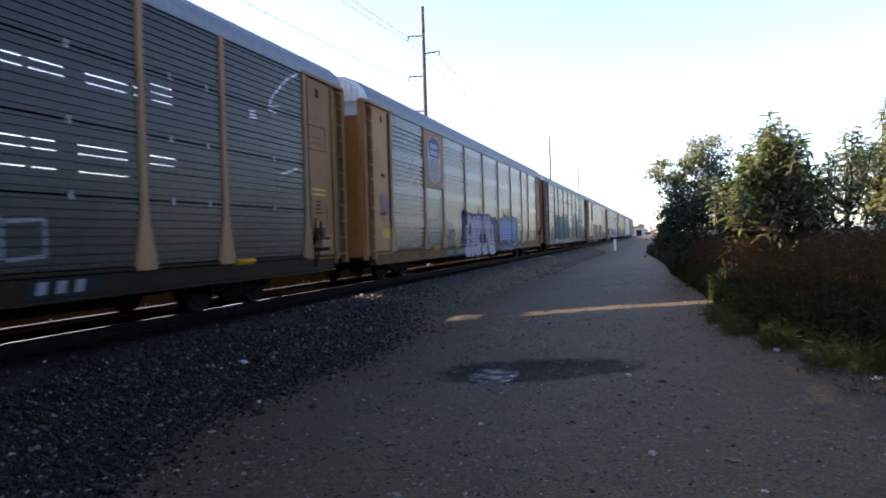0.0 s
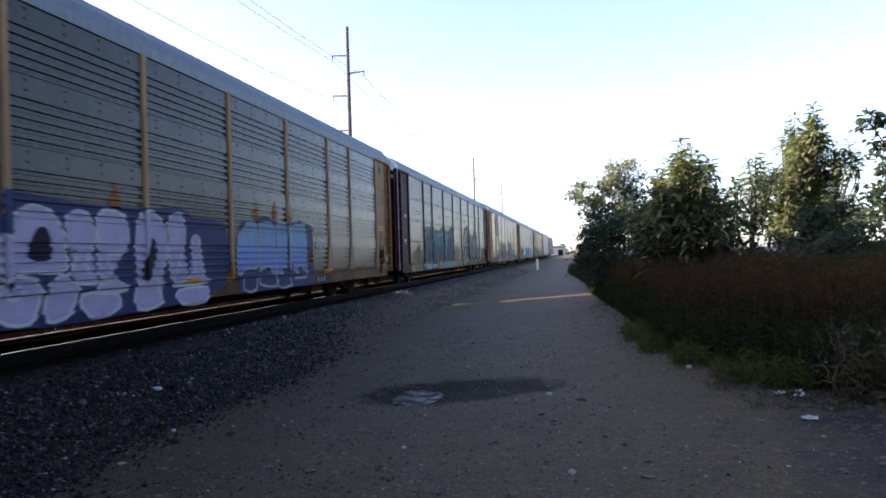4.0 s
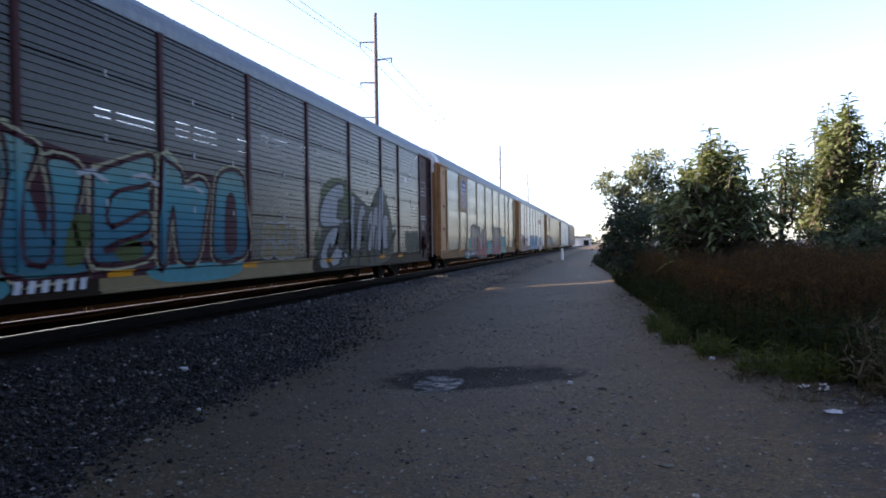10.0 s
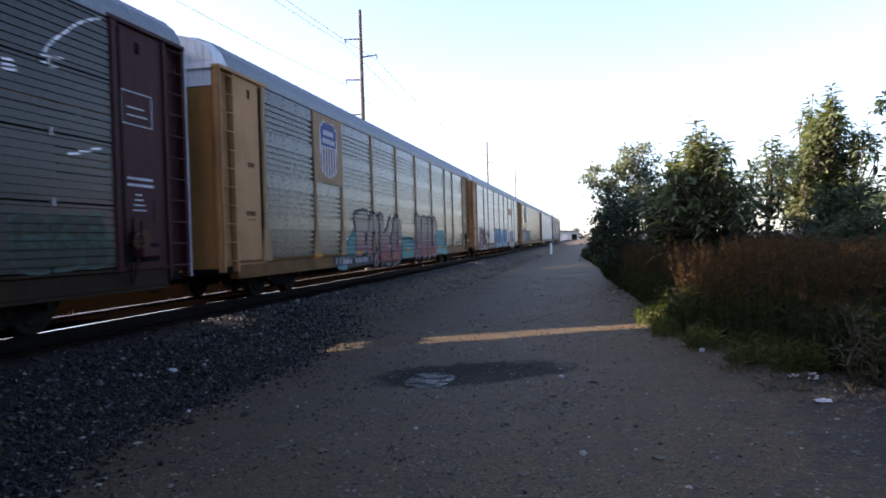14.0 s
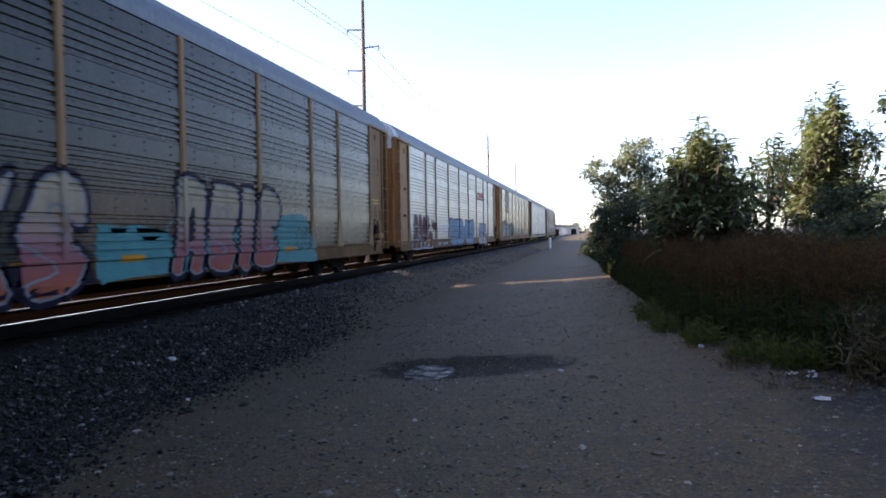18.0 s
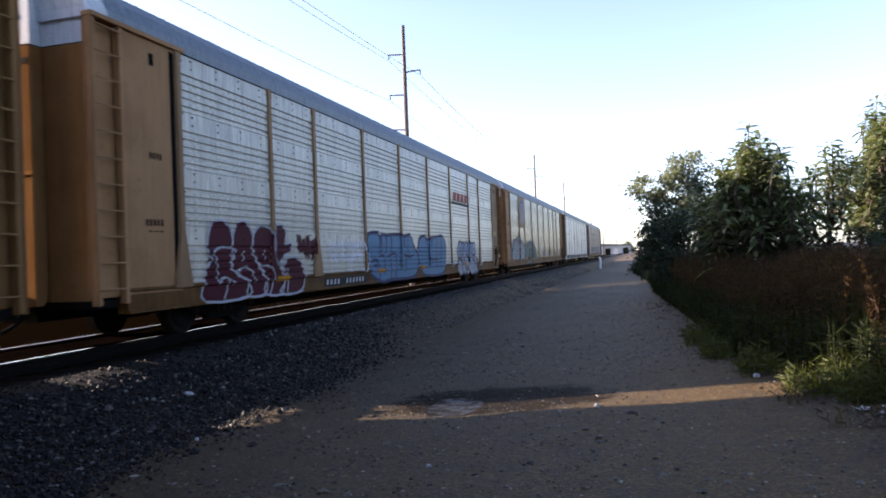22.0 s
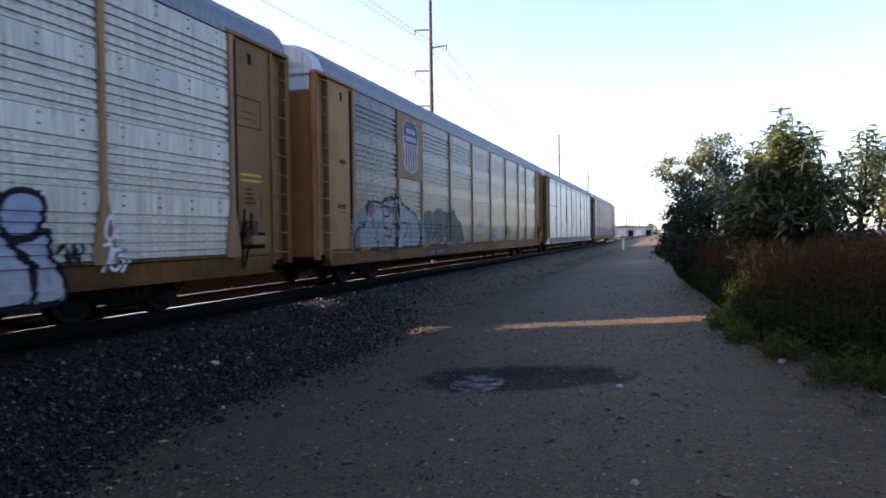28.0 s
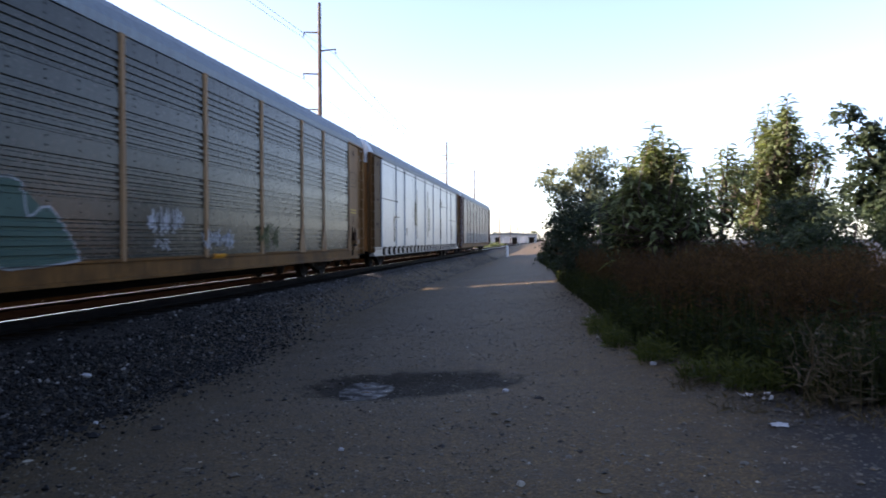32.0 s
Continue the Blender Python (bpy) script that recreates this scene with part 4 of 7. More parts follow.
def weeds(name, label, spots, mat, hmin, hmax, blades, seed, width=.012, leafy=(2, 5), tuft=0):
    """Upright stems with narrow leaves, and loose seed heads where tuft is set."""
    rng = random.Random(seed)
    verts, faces = [], []
    for x, y, sx, sy in spots:
        for k in range(blades):
            px, py = x + rng.uniform(-sx, sx), y + rng.uniform(-sy, sy)
            h = rng.uniform(hmin, hmax) * (.85 + .3 * noise.noise(Vector((px * .6, py * .6, 7))))
            a = rng.uniform(0, 6.28)
            lean = rng.uniform(.03, .25) * h
            z = ground_z(px, py) - .03
            dx, dy = math.cos(a), math.sin(a)
            i = len(verts)
            w = width * rng.uniform(.7, 1.4)
            for u in (0, .4, .75, 1):
                c = Vector((px + dx * lean * u * u, py + dy * lean * u * u, z + h * u))
                ww = w * (1 - u * .85)
                verts += [c + Vector((-dy * ww, dx * ww, 0)), c + Vector((dy * ww, -dx * ww, 0))]
            faces += [(i + 2 * j, i + 2 * j + 1, i + 2 * j + 3, i + 2 * j + 2) for j in range(3)]
            for j in range(rng.randint(*leafy)):
                u = rng.uniform(.15, .85)
                c = Vector((px + dx * lean * u * u, py + dy * lean * u * u, z + h * u))
                b = rng.uniform(0, 6.28)
                dd = Vector((math.cos(b), math.sin(b), rng.uniform(-.2, .9))).normalized()
                leaflet(verts, faces, c, dd, dd.orthogonal().normalized(), rng.uniform(.06, .2), rng.uniform(.012, .035), .004)
            for j in range(tuft):
                u = rng.uniform(.72, 1.0)
                c = Vector((px + dx * lean * u * u, py + dy * lean * u * u, z + h * u))
                b = rng.uniform(0, 6.28)
                dd = Vector((math.cos(b) * .6, math.sin(b) * .6, rng.uniform(.2, 1))).normalized()
                leaflet(verts, faces, c, dd, dd.orthogonal().normalized(), rng.uniform(.04, .10), .014, .003)
    return tagged(new(name, mesh_of(name, verts, faces, mat)), label, "weeds", kind="stuff")


def weed_edge(y):
    """Where the weeds begin, beside the lane."""
    return 2.35 - 1.35 * smooth(6.4, 12.0, y) - .75 * smooth(12, 30, y) - 1.2 * smooth(30, 60, y)


weed_tuft = leaf_material("weed_tuft", (0.022, 0.033, 0.007), (0.085, 0.10, 0.024), 0.5)


def build_plants():
    tree("tree", "leafy young tree in low sun at the lane side", (1.3, 26.2), leaf_pale, 11,
         lobes=[(1.73, 26.0, 4.30, .85), (.44, 26.0, 3.7, .72), (2.1, 26.2, 3.1, 1.1), (.9, 25.8, 2.85, 1.0), (1.3, 26, 3.7, .7)], leaf=.15, density=1700, crown_label="sunlit grey-green leaves")
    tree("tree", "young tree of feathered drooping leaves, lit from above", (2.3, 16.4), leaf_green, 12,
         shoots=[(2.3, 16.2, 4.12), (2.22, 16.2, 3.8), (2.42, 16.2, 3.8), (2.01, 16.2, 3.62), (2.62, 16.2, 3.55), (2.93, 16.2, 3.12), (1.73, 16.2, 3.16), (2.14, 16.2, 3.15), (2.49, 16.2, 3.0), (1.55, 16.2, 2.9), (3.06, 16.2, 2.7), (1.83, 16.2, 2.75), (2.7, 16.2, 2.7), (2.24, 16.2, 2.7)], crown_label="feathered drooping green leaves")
    tree("tree", "thin young tree of feathered leaves with gaps of light", (4.1, 18.2), leaf_green, 13,
         shoots=[(4.17, 18, 3.8), (4.28, 18, 3.6), (4.05, 18, 3.45), (3.86, 18, 3.25), (4.42, 18, 3.05), (4.08, 18, 3.0)], fronds=18, fill=3, crown_label="sparse feathered green leaves")
    tree("tree", "tall young tree of feathered leaves in warm sun", (5.9, 20.2), leaf_green, 14,
         shoots=[(6.01, 20, 5.2), (6.1, 20, 4.9), (5.9, 20, 4.85), (5.66, 20, 4.4), (6.42, 20, 4.65), (6.75, 20, 4.1), (5.3, 20, 3.7), (6.11, 20, 3.9), (5.69, 20, 3.2), (6.62, 20, 3.3), (5.35, 20, 3.1), (6.21, 20, 2.75), (5.9, 20, 4.5), (6.3, 20, 3.4), (5.4, 20, 2.7), (6.9, 20, 3.0)], fronds=20, size=.38, crown_label="feathered leaves in warm light")
    tree("tree", "dark tree hung with vines at the lane side", (7.2, 16.3), leaf_dark, 15,
         lobes=[(6.0, 16, 4.2, .28), (6.35, 16, 3.85, .35), (6.8, 16, 3.7, .42), (6.45, 16, 3.3, .55), (7.78, 16, 3.4, .3), (7.2, 16, 3.1, .5), (8.71, 16, 4.2, .35), (8.39, 16, 3.1, .5), (8.05, 16, 2.65, .7), (7.4, 16, 2.5, .75), (6.7, 16, 2.5, .8), (9.2, 16, 3.0, .9), (9.0, 16.5, 3.7, .5), (7.0, 15.8, 2.9, .7), (7.8, 15.8, 2.9, .7), (8.5, 15.8, 2.5, .8), (6.4, 15.6, 2.5, .6), (7.3, 15.9, 3.4, .5)], leaf=.16, density=1900, crown_label="dark broad leaves and vines")
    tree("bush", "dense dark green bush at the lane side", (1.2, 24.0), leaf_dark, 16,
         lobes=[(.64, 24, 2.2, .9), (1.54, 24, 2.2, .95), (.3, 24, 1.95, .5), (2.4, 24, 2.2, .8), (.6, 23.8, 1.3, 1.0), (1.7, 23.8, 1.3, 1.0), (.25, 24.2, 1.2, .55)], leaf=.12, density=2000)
    # first two sets fill tree crowns with darker leaves for their shaded inside
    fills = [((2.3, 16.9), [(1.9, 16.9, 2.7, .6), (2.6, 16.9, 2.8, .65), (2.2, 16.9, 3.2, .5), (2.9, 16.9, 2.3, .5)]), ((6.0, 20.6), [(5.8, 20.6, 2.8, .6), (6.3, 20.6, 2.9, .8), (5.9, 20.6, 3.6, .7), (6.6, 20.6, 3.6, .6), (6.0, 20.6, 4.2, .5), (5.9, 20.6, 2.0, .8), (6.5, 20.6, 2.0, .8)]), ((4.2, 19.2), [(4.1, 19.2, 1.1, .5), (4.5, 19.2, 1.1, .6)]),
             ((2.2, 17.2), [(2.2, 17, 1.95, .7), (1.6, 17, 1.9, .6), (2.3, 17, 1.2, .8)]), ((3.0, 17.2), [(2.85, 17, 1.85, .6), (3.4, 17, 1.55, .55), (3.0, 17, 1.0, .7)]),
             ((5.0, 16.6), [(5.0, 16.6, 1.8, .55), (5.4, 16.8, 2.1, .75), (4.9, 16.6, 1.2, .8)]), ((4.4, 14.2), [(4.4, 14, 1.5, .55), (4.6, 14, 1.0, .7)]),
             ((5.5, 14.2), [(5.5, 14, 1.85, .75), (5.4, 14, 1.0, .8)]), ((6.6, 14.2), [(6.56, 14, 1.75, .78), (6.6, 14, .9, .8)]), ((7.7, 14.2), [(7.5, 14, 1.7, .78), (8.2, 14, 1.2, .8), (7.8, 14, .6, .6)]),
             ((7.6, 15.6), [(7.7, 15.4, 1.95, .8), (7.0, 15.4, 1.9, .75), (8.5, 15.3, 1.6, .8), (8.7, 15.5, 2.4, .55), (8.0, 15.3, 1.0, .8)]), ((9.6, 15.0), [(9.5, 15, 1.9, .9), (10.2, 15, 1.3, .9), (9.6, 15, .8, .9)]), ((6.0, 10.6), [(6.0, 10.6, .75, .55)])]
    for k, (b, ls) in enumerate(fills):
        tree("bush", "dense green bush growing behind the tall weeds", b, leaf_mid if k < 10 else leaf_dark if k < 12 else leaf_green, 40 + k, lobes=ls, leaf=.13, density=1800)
    # out-of-view row of trees, added to cut sky light on the near train
    for k in range(7):
        x, y = 7.2 + (k * 37 % 5) * .35, 3.0 - k * 2.6
        tree("tree", "dense dark tree in the row that lines the lane", (x, y), leaf_mid, 90 + k, lobes=[(x, y, 1.2, 1.4), (x + .3, y + .6, 2.8, 1.6), (x - .2, y - .5, 4.2, 1.5), (x, y, 5.6, 1.2)], leaf=.32, density=330)
    spots = [(weed_edge(y) + .85 + .75 * j, y, .5, .55) for y in np.arange(8.5, 30, .9) for j in range(5)]
    weeds("tall_weeds", "tall dry weeds with reddish-brown seed heads along the lane", spots, weed_brown, .95, 1.58, 64, 1, .005, (2, 4), 17)
    spots = [(weed_edge(y) + .42 + .35 * j, y, .32, .45) for y in np.arange(7.4, 60, .7) for j in range(2)]
    weeds("green_weeds", "low green weeds at the edge of the lane", spots, weed_green, .2, .85, 110, 2, .010, (3, 6))
    spots = [(weed_edge(y) + 1.2 + .9 * j, y, .6, .6) for y in np.arange(30, 60, 1.5) for j in range(3)]
    weeds("far_weeds", "tall dry weeds farther along the lane", spots, weed_brown, .8, 1.4, 50, 3, .012, (2, 4), 6)
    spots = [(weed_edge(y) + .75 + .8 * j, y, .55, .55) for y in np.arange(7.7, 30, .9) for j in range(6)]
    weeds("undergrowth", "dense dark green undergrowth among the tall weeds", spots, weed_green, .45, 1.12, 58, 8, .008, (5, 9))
    spots = [(2.9 + .7 * i + .5 * j, 7.4 - .55 * i + .45 * j, .45, .4) for i in range(4) for j in range(4)]
    weeds("bare_stalks", "thin grey-brown bare stalks at the near edge of the weeds", spots, stalk_grey, .5, 1.15, 18, 18, .005, (1, 3), 2)
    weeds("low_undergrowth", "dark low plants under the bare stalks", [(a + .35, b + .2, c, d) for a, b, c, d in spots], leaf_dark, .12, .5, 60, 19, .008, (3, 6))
    weeds("grass_tuft", "bright green grass tuft at the corner of the weeds", [(1.75, 8.2, .3, .3), (2.05, 7.75, .25, .2), (1.35, 9.6, .2, .4), (1.05, 11.0, .2, .5), (.9, 12.6, .2, .5)], weed_tuft, .15, .45, 170, 21, .006, (1, 2))
    spots = [(2.45, 7.1, .22, .22), (2.7, 6.95, .22, .2), (2.5, 6.9, .14, .14)]
    weeds("dry_stalks", "pale dry stalks at the near end of the weeds", spots, dry_grass, .35, .95, 22, 4, .004, (1, 3), 1)
    spots = [(2.0 + .5 * i, 7.0 - .35 * i, .5, .3) for i in range(6)] + [(1.5, 7.9, .2, .3), (3.4, 5.6, .6, .5)]
    weeds("dead_grass", "short trodden dead grass on the verge", spots, dry_grass, .04, .16, 90, 5, .006, (0, 1))


build_plants()


def dead_stalk(x, y, h, seed):
    """A dry branching stalk, bleached pale."""
    rng = random.Random(seed)
    ob = tagged(new("dead_stalk"), "single pale dry branching weed stalk on the verge", "plant")
    z = ground_z(x, y)
    ob.location = (x, y, z)
    bm = bmesh.new()
    stem(bm, (0, 0, -.05), (.03, 0, h * .75), .012, .007, rng)
    part("stem", bm, dry_grass, ob)
    for k in range(9):
        u = .3 + .07 * k
        a = 2.4 * k
        bm = bmesh.new()
        p = Vector((.03 * u, 0, h * .75 * u / .95))
        q = p + Vector((math.cos(a) * .16, math.sin(a) * .16, h * rng.uniform(.18, .3)))
        stem(bm, p, q, .006, .003, rng, 3)
        for j in range(4):
            w = q + Vector((rng.uniform(-.06, .06), rng.uniform(-.06, .06), rng.uniform(-.05, .1)))
            tube(bm, q.lerp(p, .1 * j), w, .003, .002, 4, False)
        part("branch", bm, dry_grass, ob)
    return ob


dead_stalk(2.17, 6.6, .95, 2)


# ---- poles and wires ----
def utility_pole(x, y, top, arms, label):
    z = ground_z(x, y)
    ob = tagged(new("utility_pole"), label, "utility pole", "power line poles beyond the train")
    ob.location = (x, y, z)
    bm = bmesh.new()
    tube(bm, (0, 0, -.3), (0, 0, top - z), .20, .11, 12)
    part("pole", bm, pole_wood, ob)
    for az, side in arms:
        bm = bmesh.new()
        tube(bm, (0, 0, az - z), (side * 1.15, 0, az - z + .08), .06, .045, 8)
        arm = part("crossarm", bm, pole_wood, ob)
        bm = bmesh.new()
        for k in range(4):
            tube(bm, (side * 1.12, 0, az - z + .02 - k * .07), (side * 1.12, 0, az - z - .02 - k * .07), .06, .035, 8)
        part("insulator", bm, wire_metal, arm)
    return ob


def build_line():
    rows = [(46.6, 17.66), (106.5, 16.4), (146.5, 16.0), (222, 14.4), (285, 14.0), (350, 14.0), (420, 14.0)]
    arms = ((15.65, -1), (14.40, 1), (12.85, -1), (10.45, -1))
    for i, (y, top) in enumerate(rows):
        utility_pole(-15.28, y, top, [(top - (17.66 - a), s) for a, s in arms], "tall wooden utility pole with staggered side arms")
    for a, s in arms[:3]:
        verts_prev = None
        cu = bmesh.new()
        pts = [(-15.28 + s * 1.12, -12.0, a - .3)] + [(-15.28 + s * 1.12, y, top - (17.66 - a) - .3) for y, top in rows]
        for p, q in zip(pts, pts[1:]):
            p, q = Vector(p), Vector(q)
            prev = p
            for i in range(1, 11):
                u = i / 10
                c = p.lerp(q, u) - Vector((0, 0, 4 * .9 * u * (1 - u)))
                tube(cu, prev, c, .012, n=4, caps=False)
                prev = c
        tagged(part("power_line", cu, wire_metal), "thin overhead power line wire", "wire", "overhead wires")


build_line()


def build_marker():
    x, y = -4.5, 78.0
    z = ground_z(x, y)
    ob = tagged(new("marker_post"), "short white marker post beside the track", "post")
    ob.location = (x, y, z)
    bm = bmesh.new()
    tube(bm, (0, 0, -.2), (0, 0, 1.12), .13, .13, 10)
    part("shaft", bm, white_plastic, ob)
    bm = bmesh.new()
    tube(bm, (0, 0, 1.12), (0, 0, 1.2), .135, .05, 10)
    part("cap", bm, white_plastic, ob)


build_marker()


# ---- loose stones ----
def stones(name, label, count, seed, size, mat, where, sink=.3, flat=.8):
    """Many small angular stones, each a squashed, dented lump of eight or twenty facets."""
    rng = np.random.RandomState(seed)
    base = np.array([(1, 0, 0), (-1, 0, 0), (0, 1, 0), (0, -1, 0), (0, 0, 1), (0, 0, -1), (.6, .6, .5), (-.6, -.6, .5)], float)
    quads = np.array([(0, 2, 6), (6, 2, 4), (0, 6, 4), (2, 1, 4), (1, 3, 7), (1, 7, 4), (7, 3, 4), (3, 0, 4), (2, 0, 5), (1, 2, 5), (3, 1, 5), (0, 3, 5)])
    verts, faces = [], []
    n = 0
    while n < count:
        x, y, keep = where(rng)
        if not keep:
            continue
        s = size[0] * math.exp(rng.normal(0, size[1]))
        v = base * (s * rng.uniform(.6, 1.2, 3)) * rng.uniform(.8, 1.2, (8, 1))
        a = rng.uniform(0, 6.28)
        b = rng.uniform(-.5, .5)
        ca, sa, cb, sb = math.cos(a), math.sin(a), math.cos(b), math.sin(b)
        v = v @ np.array([[ca, -sa, 0], [sa, ca, 0], [0, 0, 1]]) @ np.array([[1, 0, 0], [0, cb, -sb], [0, sb, cb]])
        v[:, 2] *= flat
        v += (x, y, rough_z(x, y) + s * (.5 - sink))
        verts.append(v)
        faces.append(quads + 8 * n)
        n += 1
    me = mesh_of(name, np.concatenate(verts).tolist(), np.concatenate(faces).tolist(), mat)
    return tagged(new(name, me), label, "gravel", kind="stuff")


def stone_material(name, dark, mid, pale, gloss=0.35):
    m, nt, bsdf = material(name, 0.6, 0.0, gloss)
    isl = nt.nodes.new("ShaderNodeNewGeometry").outputs["Random Per Island"]
    n = noise_node(nt, coords(nt), 30.0, 4)
    light = tuple((2 * a + b) / 3 for a, b in zip(mid, pale))
    col = ramp(nt, isl, [(0.0, dark), (0.45, mid), (0.83, mid), (0.95, light), (1.0, pale)])
    link(nt, mix(nt, calc(nt, "MULTIPLY", n, .85), col, tuple(v * .4 for v in mid)), bsdf.inputs["Base Color"])
    bump(nt, bsdf, n, .3, .004)
    return m


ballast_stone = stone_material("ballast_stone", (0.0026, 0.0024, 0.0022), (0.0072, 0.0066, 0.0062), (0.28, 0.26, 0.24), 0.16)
lane_stone = stone_material("lane_stone", (0.062, 0.052, 0.036), (0.118, 0.100, 0.068), (0.46, 0.42, 0.33))
coarse_stone = stone_material("coarse_stone", (0.068, 0.056, 0.038), (0.115, 0.095, 0.065), (0.38, 0.34, 0.26))
# far ballast stones in a paler tone that stands for distance haze
hazed_ballast = stone_material("hazed_ballast", (0.035, 0.034, 0.033), (0.085, 0.082, 0.078), (0.40, 0.38, 0.36), 0.3)
dark_stone = stone_material("dark_stone", (0.010, 0.009, 0.008), (0.030, 0.026, 0.021), (0.14, 0.125, 0.10), 0.2)
verge_stone = stone_material("verge_stone", (0.02, 0.017, 0.013), (0.06, 0.05, 0.038), (0.45, 0.42, 0.37))
white_stone = stone_material("white_stone", (0.32, 0.32, 0.32), (0.4, 0.4, 0.4), (0.5, 0.5, 0.5))


def on_ballast(rng):
    y = 3.0 + 27 * rng.rand() ** 1.5
    x = rng.uniform(-7.0, -2.6)
    edge = -4.55 - .06 * (y - 6) - 1.3 * smooth(10, 26, y) + .7 * noise.noise(Vector((x * .4, y * .4, 5)))
    stone_share = .12 + .88 * smooth(-6.55, -6.0, x + .3 * noise.noise(Vector((x, y, 9))))
    # dark stones thin out with distance, leaving the haze-paled ones
    stone_share *= 1 - .75 * smooth(11, 20, y)
    return x, y, rng.rand() < stone_share / (1.0 + math.exp(min(40.0, (x - edge) * 5.0)))


def on_lane(rng):
    y = rng.uniform(-7, 1.6) if rng.rand() < .14 else 1.6 + 34 * rng.rand() ** 2.1
    return rng.uniform(-4.8, 3.2 - .08 * y), y, rng.rand() < .35 + .65 * (noise.noise(Vector((y * .5, y * .3, 1))) > -.1)


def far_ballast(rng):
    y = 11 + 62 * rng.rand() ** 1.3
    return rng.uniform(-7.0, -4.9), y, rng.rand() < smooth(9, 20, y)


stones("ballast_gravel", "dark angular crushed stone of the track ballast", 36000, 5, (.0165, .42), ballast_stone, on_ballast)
stones("far_ballast_gravel", "crushed stone of the ballast farther along", 7000, 6, (.026, .3), hazed_ballast, far_ballast)
stones("lane_gravel", "small brownish gravel strewn over the dirt lane", 34000, 7, (.0100, .5), lane_stone, on_lane, .40, .45)


def near_lane(rng):
    return rng.uniform(-4.2, 3.0), 2.0 + 7.0 * rng.rand() ** 1.3, True


stones("coarse_lane_gravel", "coarser brown gravel pressed into the near lane", 7500, 12, (.0082, .38), coarse_stone, near_lane, .50, .5)


def left_lane(rng):
    y = 2.2 + 13 * rng.rand() ** 1.6
    x = rng.uniform(-4.6, 1.2)
    return x, y, rng.rand() < (.15 + .85 * smooth(.8, -3.5, x)) * (.25 + .75 * (noise.noise(Vector((x * 1.6, y * 1.1, 8))) > 0))


stones("dark_lane_gravel", "dark crushed stone scattered from the ballast over the lane", 6500, 15, (.0100, .45), dark_stone, left_lane, .42, .55)


def at_verge(rng):
    y = 6.3 + 16 * rng.rand() ** 1.7
    return weed_edge(y) - .05 + rng.normal(0, .28), y, True


stones("verge_gravel", "pale gravel and scraps strewn along the edge of the weeds", 2200, 14, (.011, .5), verge_stone, at_verge, .4)


def lump(name, label, x, y, s, seed, mat, category="stone"):
    rng = random.Random(seed)
    bm = bmesh.new()
    bmesh.ops.create_icosphere(bm, subdivisions=2, radius=1)
    for v in bm.verts:
        v.co *= rng.uniform(.85, 1.1)
        v.co = Vector((v.co.x * s[0], v.co.y * s[1], v.co.z * s[2]))
    ob = part(name, bm, mat)
    ob.location = (x, y, rough_z(x, y) + s[2] * .5)
    return tagged(ob, label, category)


lump("stone", "pale flat stone lying on the dark ballast", -5.68, 8.42, (.08, .05, .032), 1, white_stone)
lump("stone", "small pale stone among the ballast", -4.57, 7.01, (.028, .025, .02), 2, white_stone)
lump("stone", "small pale stone on the dirt lane", -.41, 7.94, (.035, .03, .025), 3, white_stone)
lump("stone", "small pale stone on the dirt lane", -1.62, 5.9, (.022, .02, .018), 4, white_stone)
lump("stone", "pale stone among the weeds", 1.3, 9.2, (.04, .035, .03), 5, white_stone)


# ---- puddle ----
def build_puddle():
    m, nt, bsdf = material("muddy_water", 0.06, 0.0, 0.5)
    n = noise_node(nt, coords(nt), 2.2, 5)
    link(nt, ramp(nt, n, [(0.35, (0.010, 0.009, 0.008)), (0.7, (0.024, 0.022, 0.019))]), bsdf.inputs["Base Color"])
    mud = span(nt, noise_node(nt, coords(nt), 5.0, 3, 0.6), 0.34, 0.60)
    link(nt, calc(nt, "ADD", calc(nt, "MULTIPLY", mud, 0.55), 0.16), bsdf.inputs["Roughness"])
    link(nt, calc(nt, "SUBTRACT", 0.30, calc(nt, "MULTIPLY", mud, 0.25)), bsdf.inputs["Specular IOR Level"])
    bsdf.inputs["IOR"].default_value = 1.33
    w = noise_node(nt, coords(nt), 14.0, 3)
    bump(nt, bsdf, w, 0.3, 0.003)
    bm = bmesh.new()
    for cx, cy, rx, ry, seed in ((-1.97, 8.38, .40, .60, 3),):
        ring = []
        z = rough_z(cx, cy) + .018
        for i in range(40):
            a = 2 * math.pi * i / 40
            k = 1 + .22 * noise.noise(Vector((math.cos(a) * 1.6, math.sin(a) * 1.6, seed)))
            ring.append(bm.verts.new((cx + rx * k * math.cos(a), cy + ry * k * math.sin(a), z)))
        bm.faces.new(ring)
    tagged(part("puddle", bm, m), "shallow muddy puddle in a hollow of the lane", "puddle", kind="structure")


build_puddle()


# ---- litter ----
litter_paper = plain("litter_paper", (0.45, 0.45, 0.45), 0.6, 0.2)


def litter(label, x, y, s, seed, flat=.35):
    """A crumpled scrap of paper or plastic."""
    rng = random.Random(seed)
    bm = bmesh.new()
    bmesh.ops.create_grid(bm, x_segments=5, y_segments=4, size=1)
    for v in bm.verts:
        v.co = Vector((v.co.x * s + rng.uniform(-.2, .2) * s, v.co.y * s * .6 + rng.uniform(-.2, .2) * s, abs(rng.gauss(0, flat)) * s))
    bmesh.ops.solidify(bm, geom=bm.faces[:], thickness=.003)
    ob = part("litter", bm, litter_paper)
    ob.location = (x, y, rough_z(x, y) + .01)
    return tagged(ob, label, "litter", "litter at the weeds")


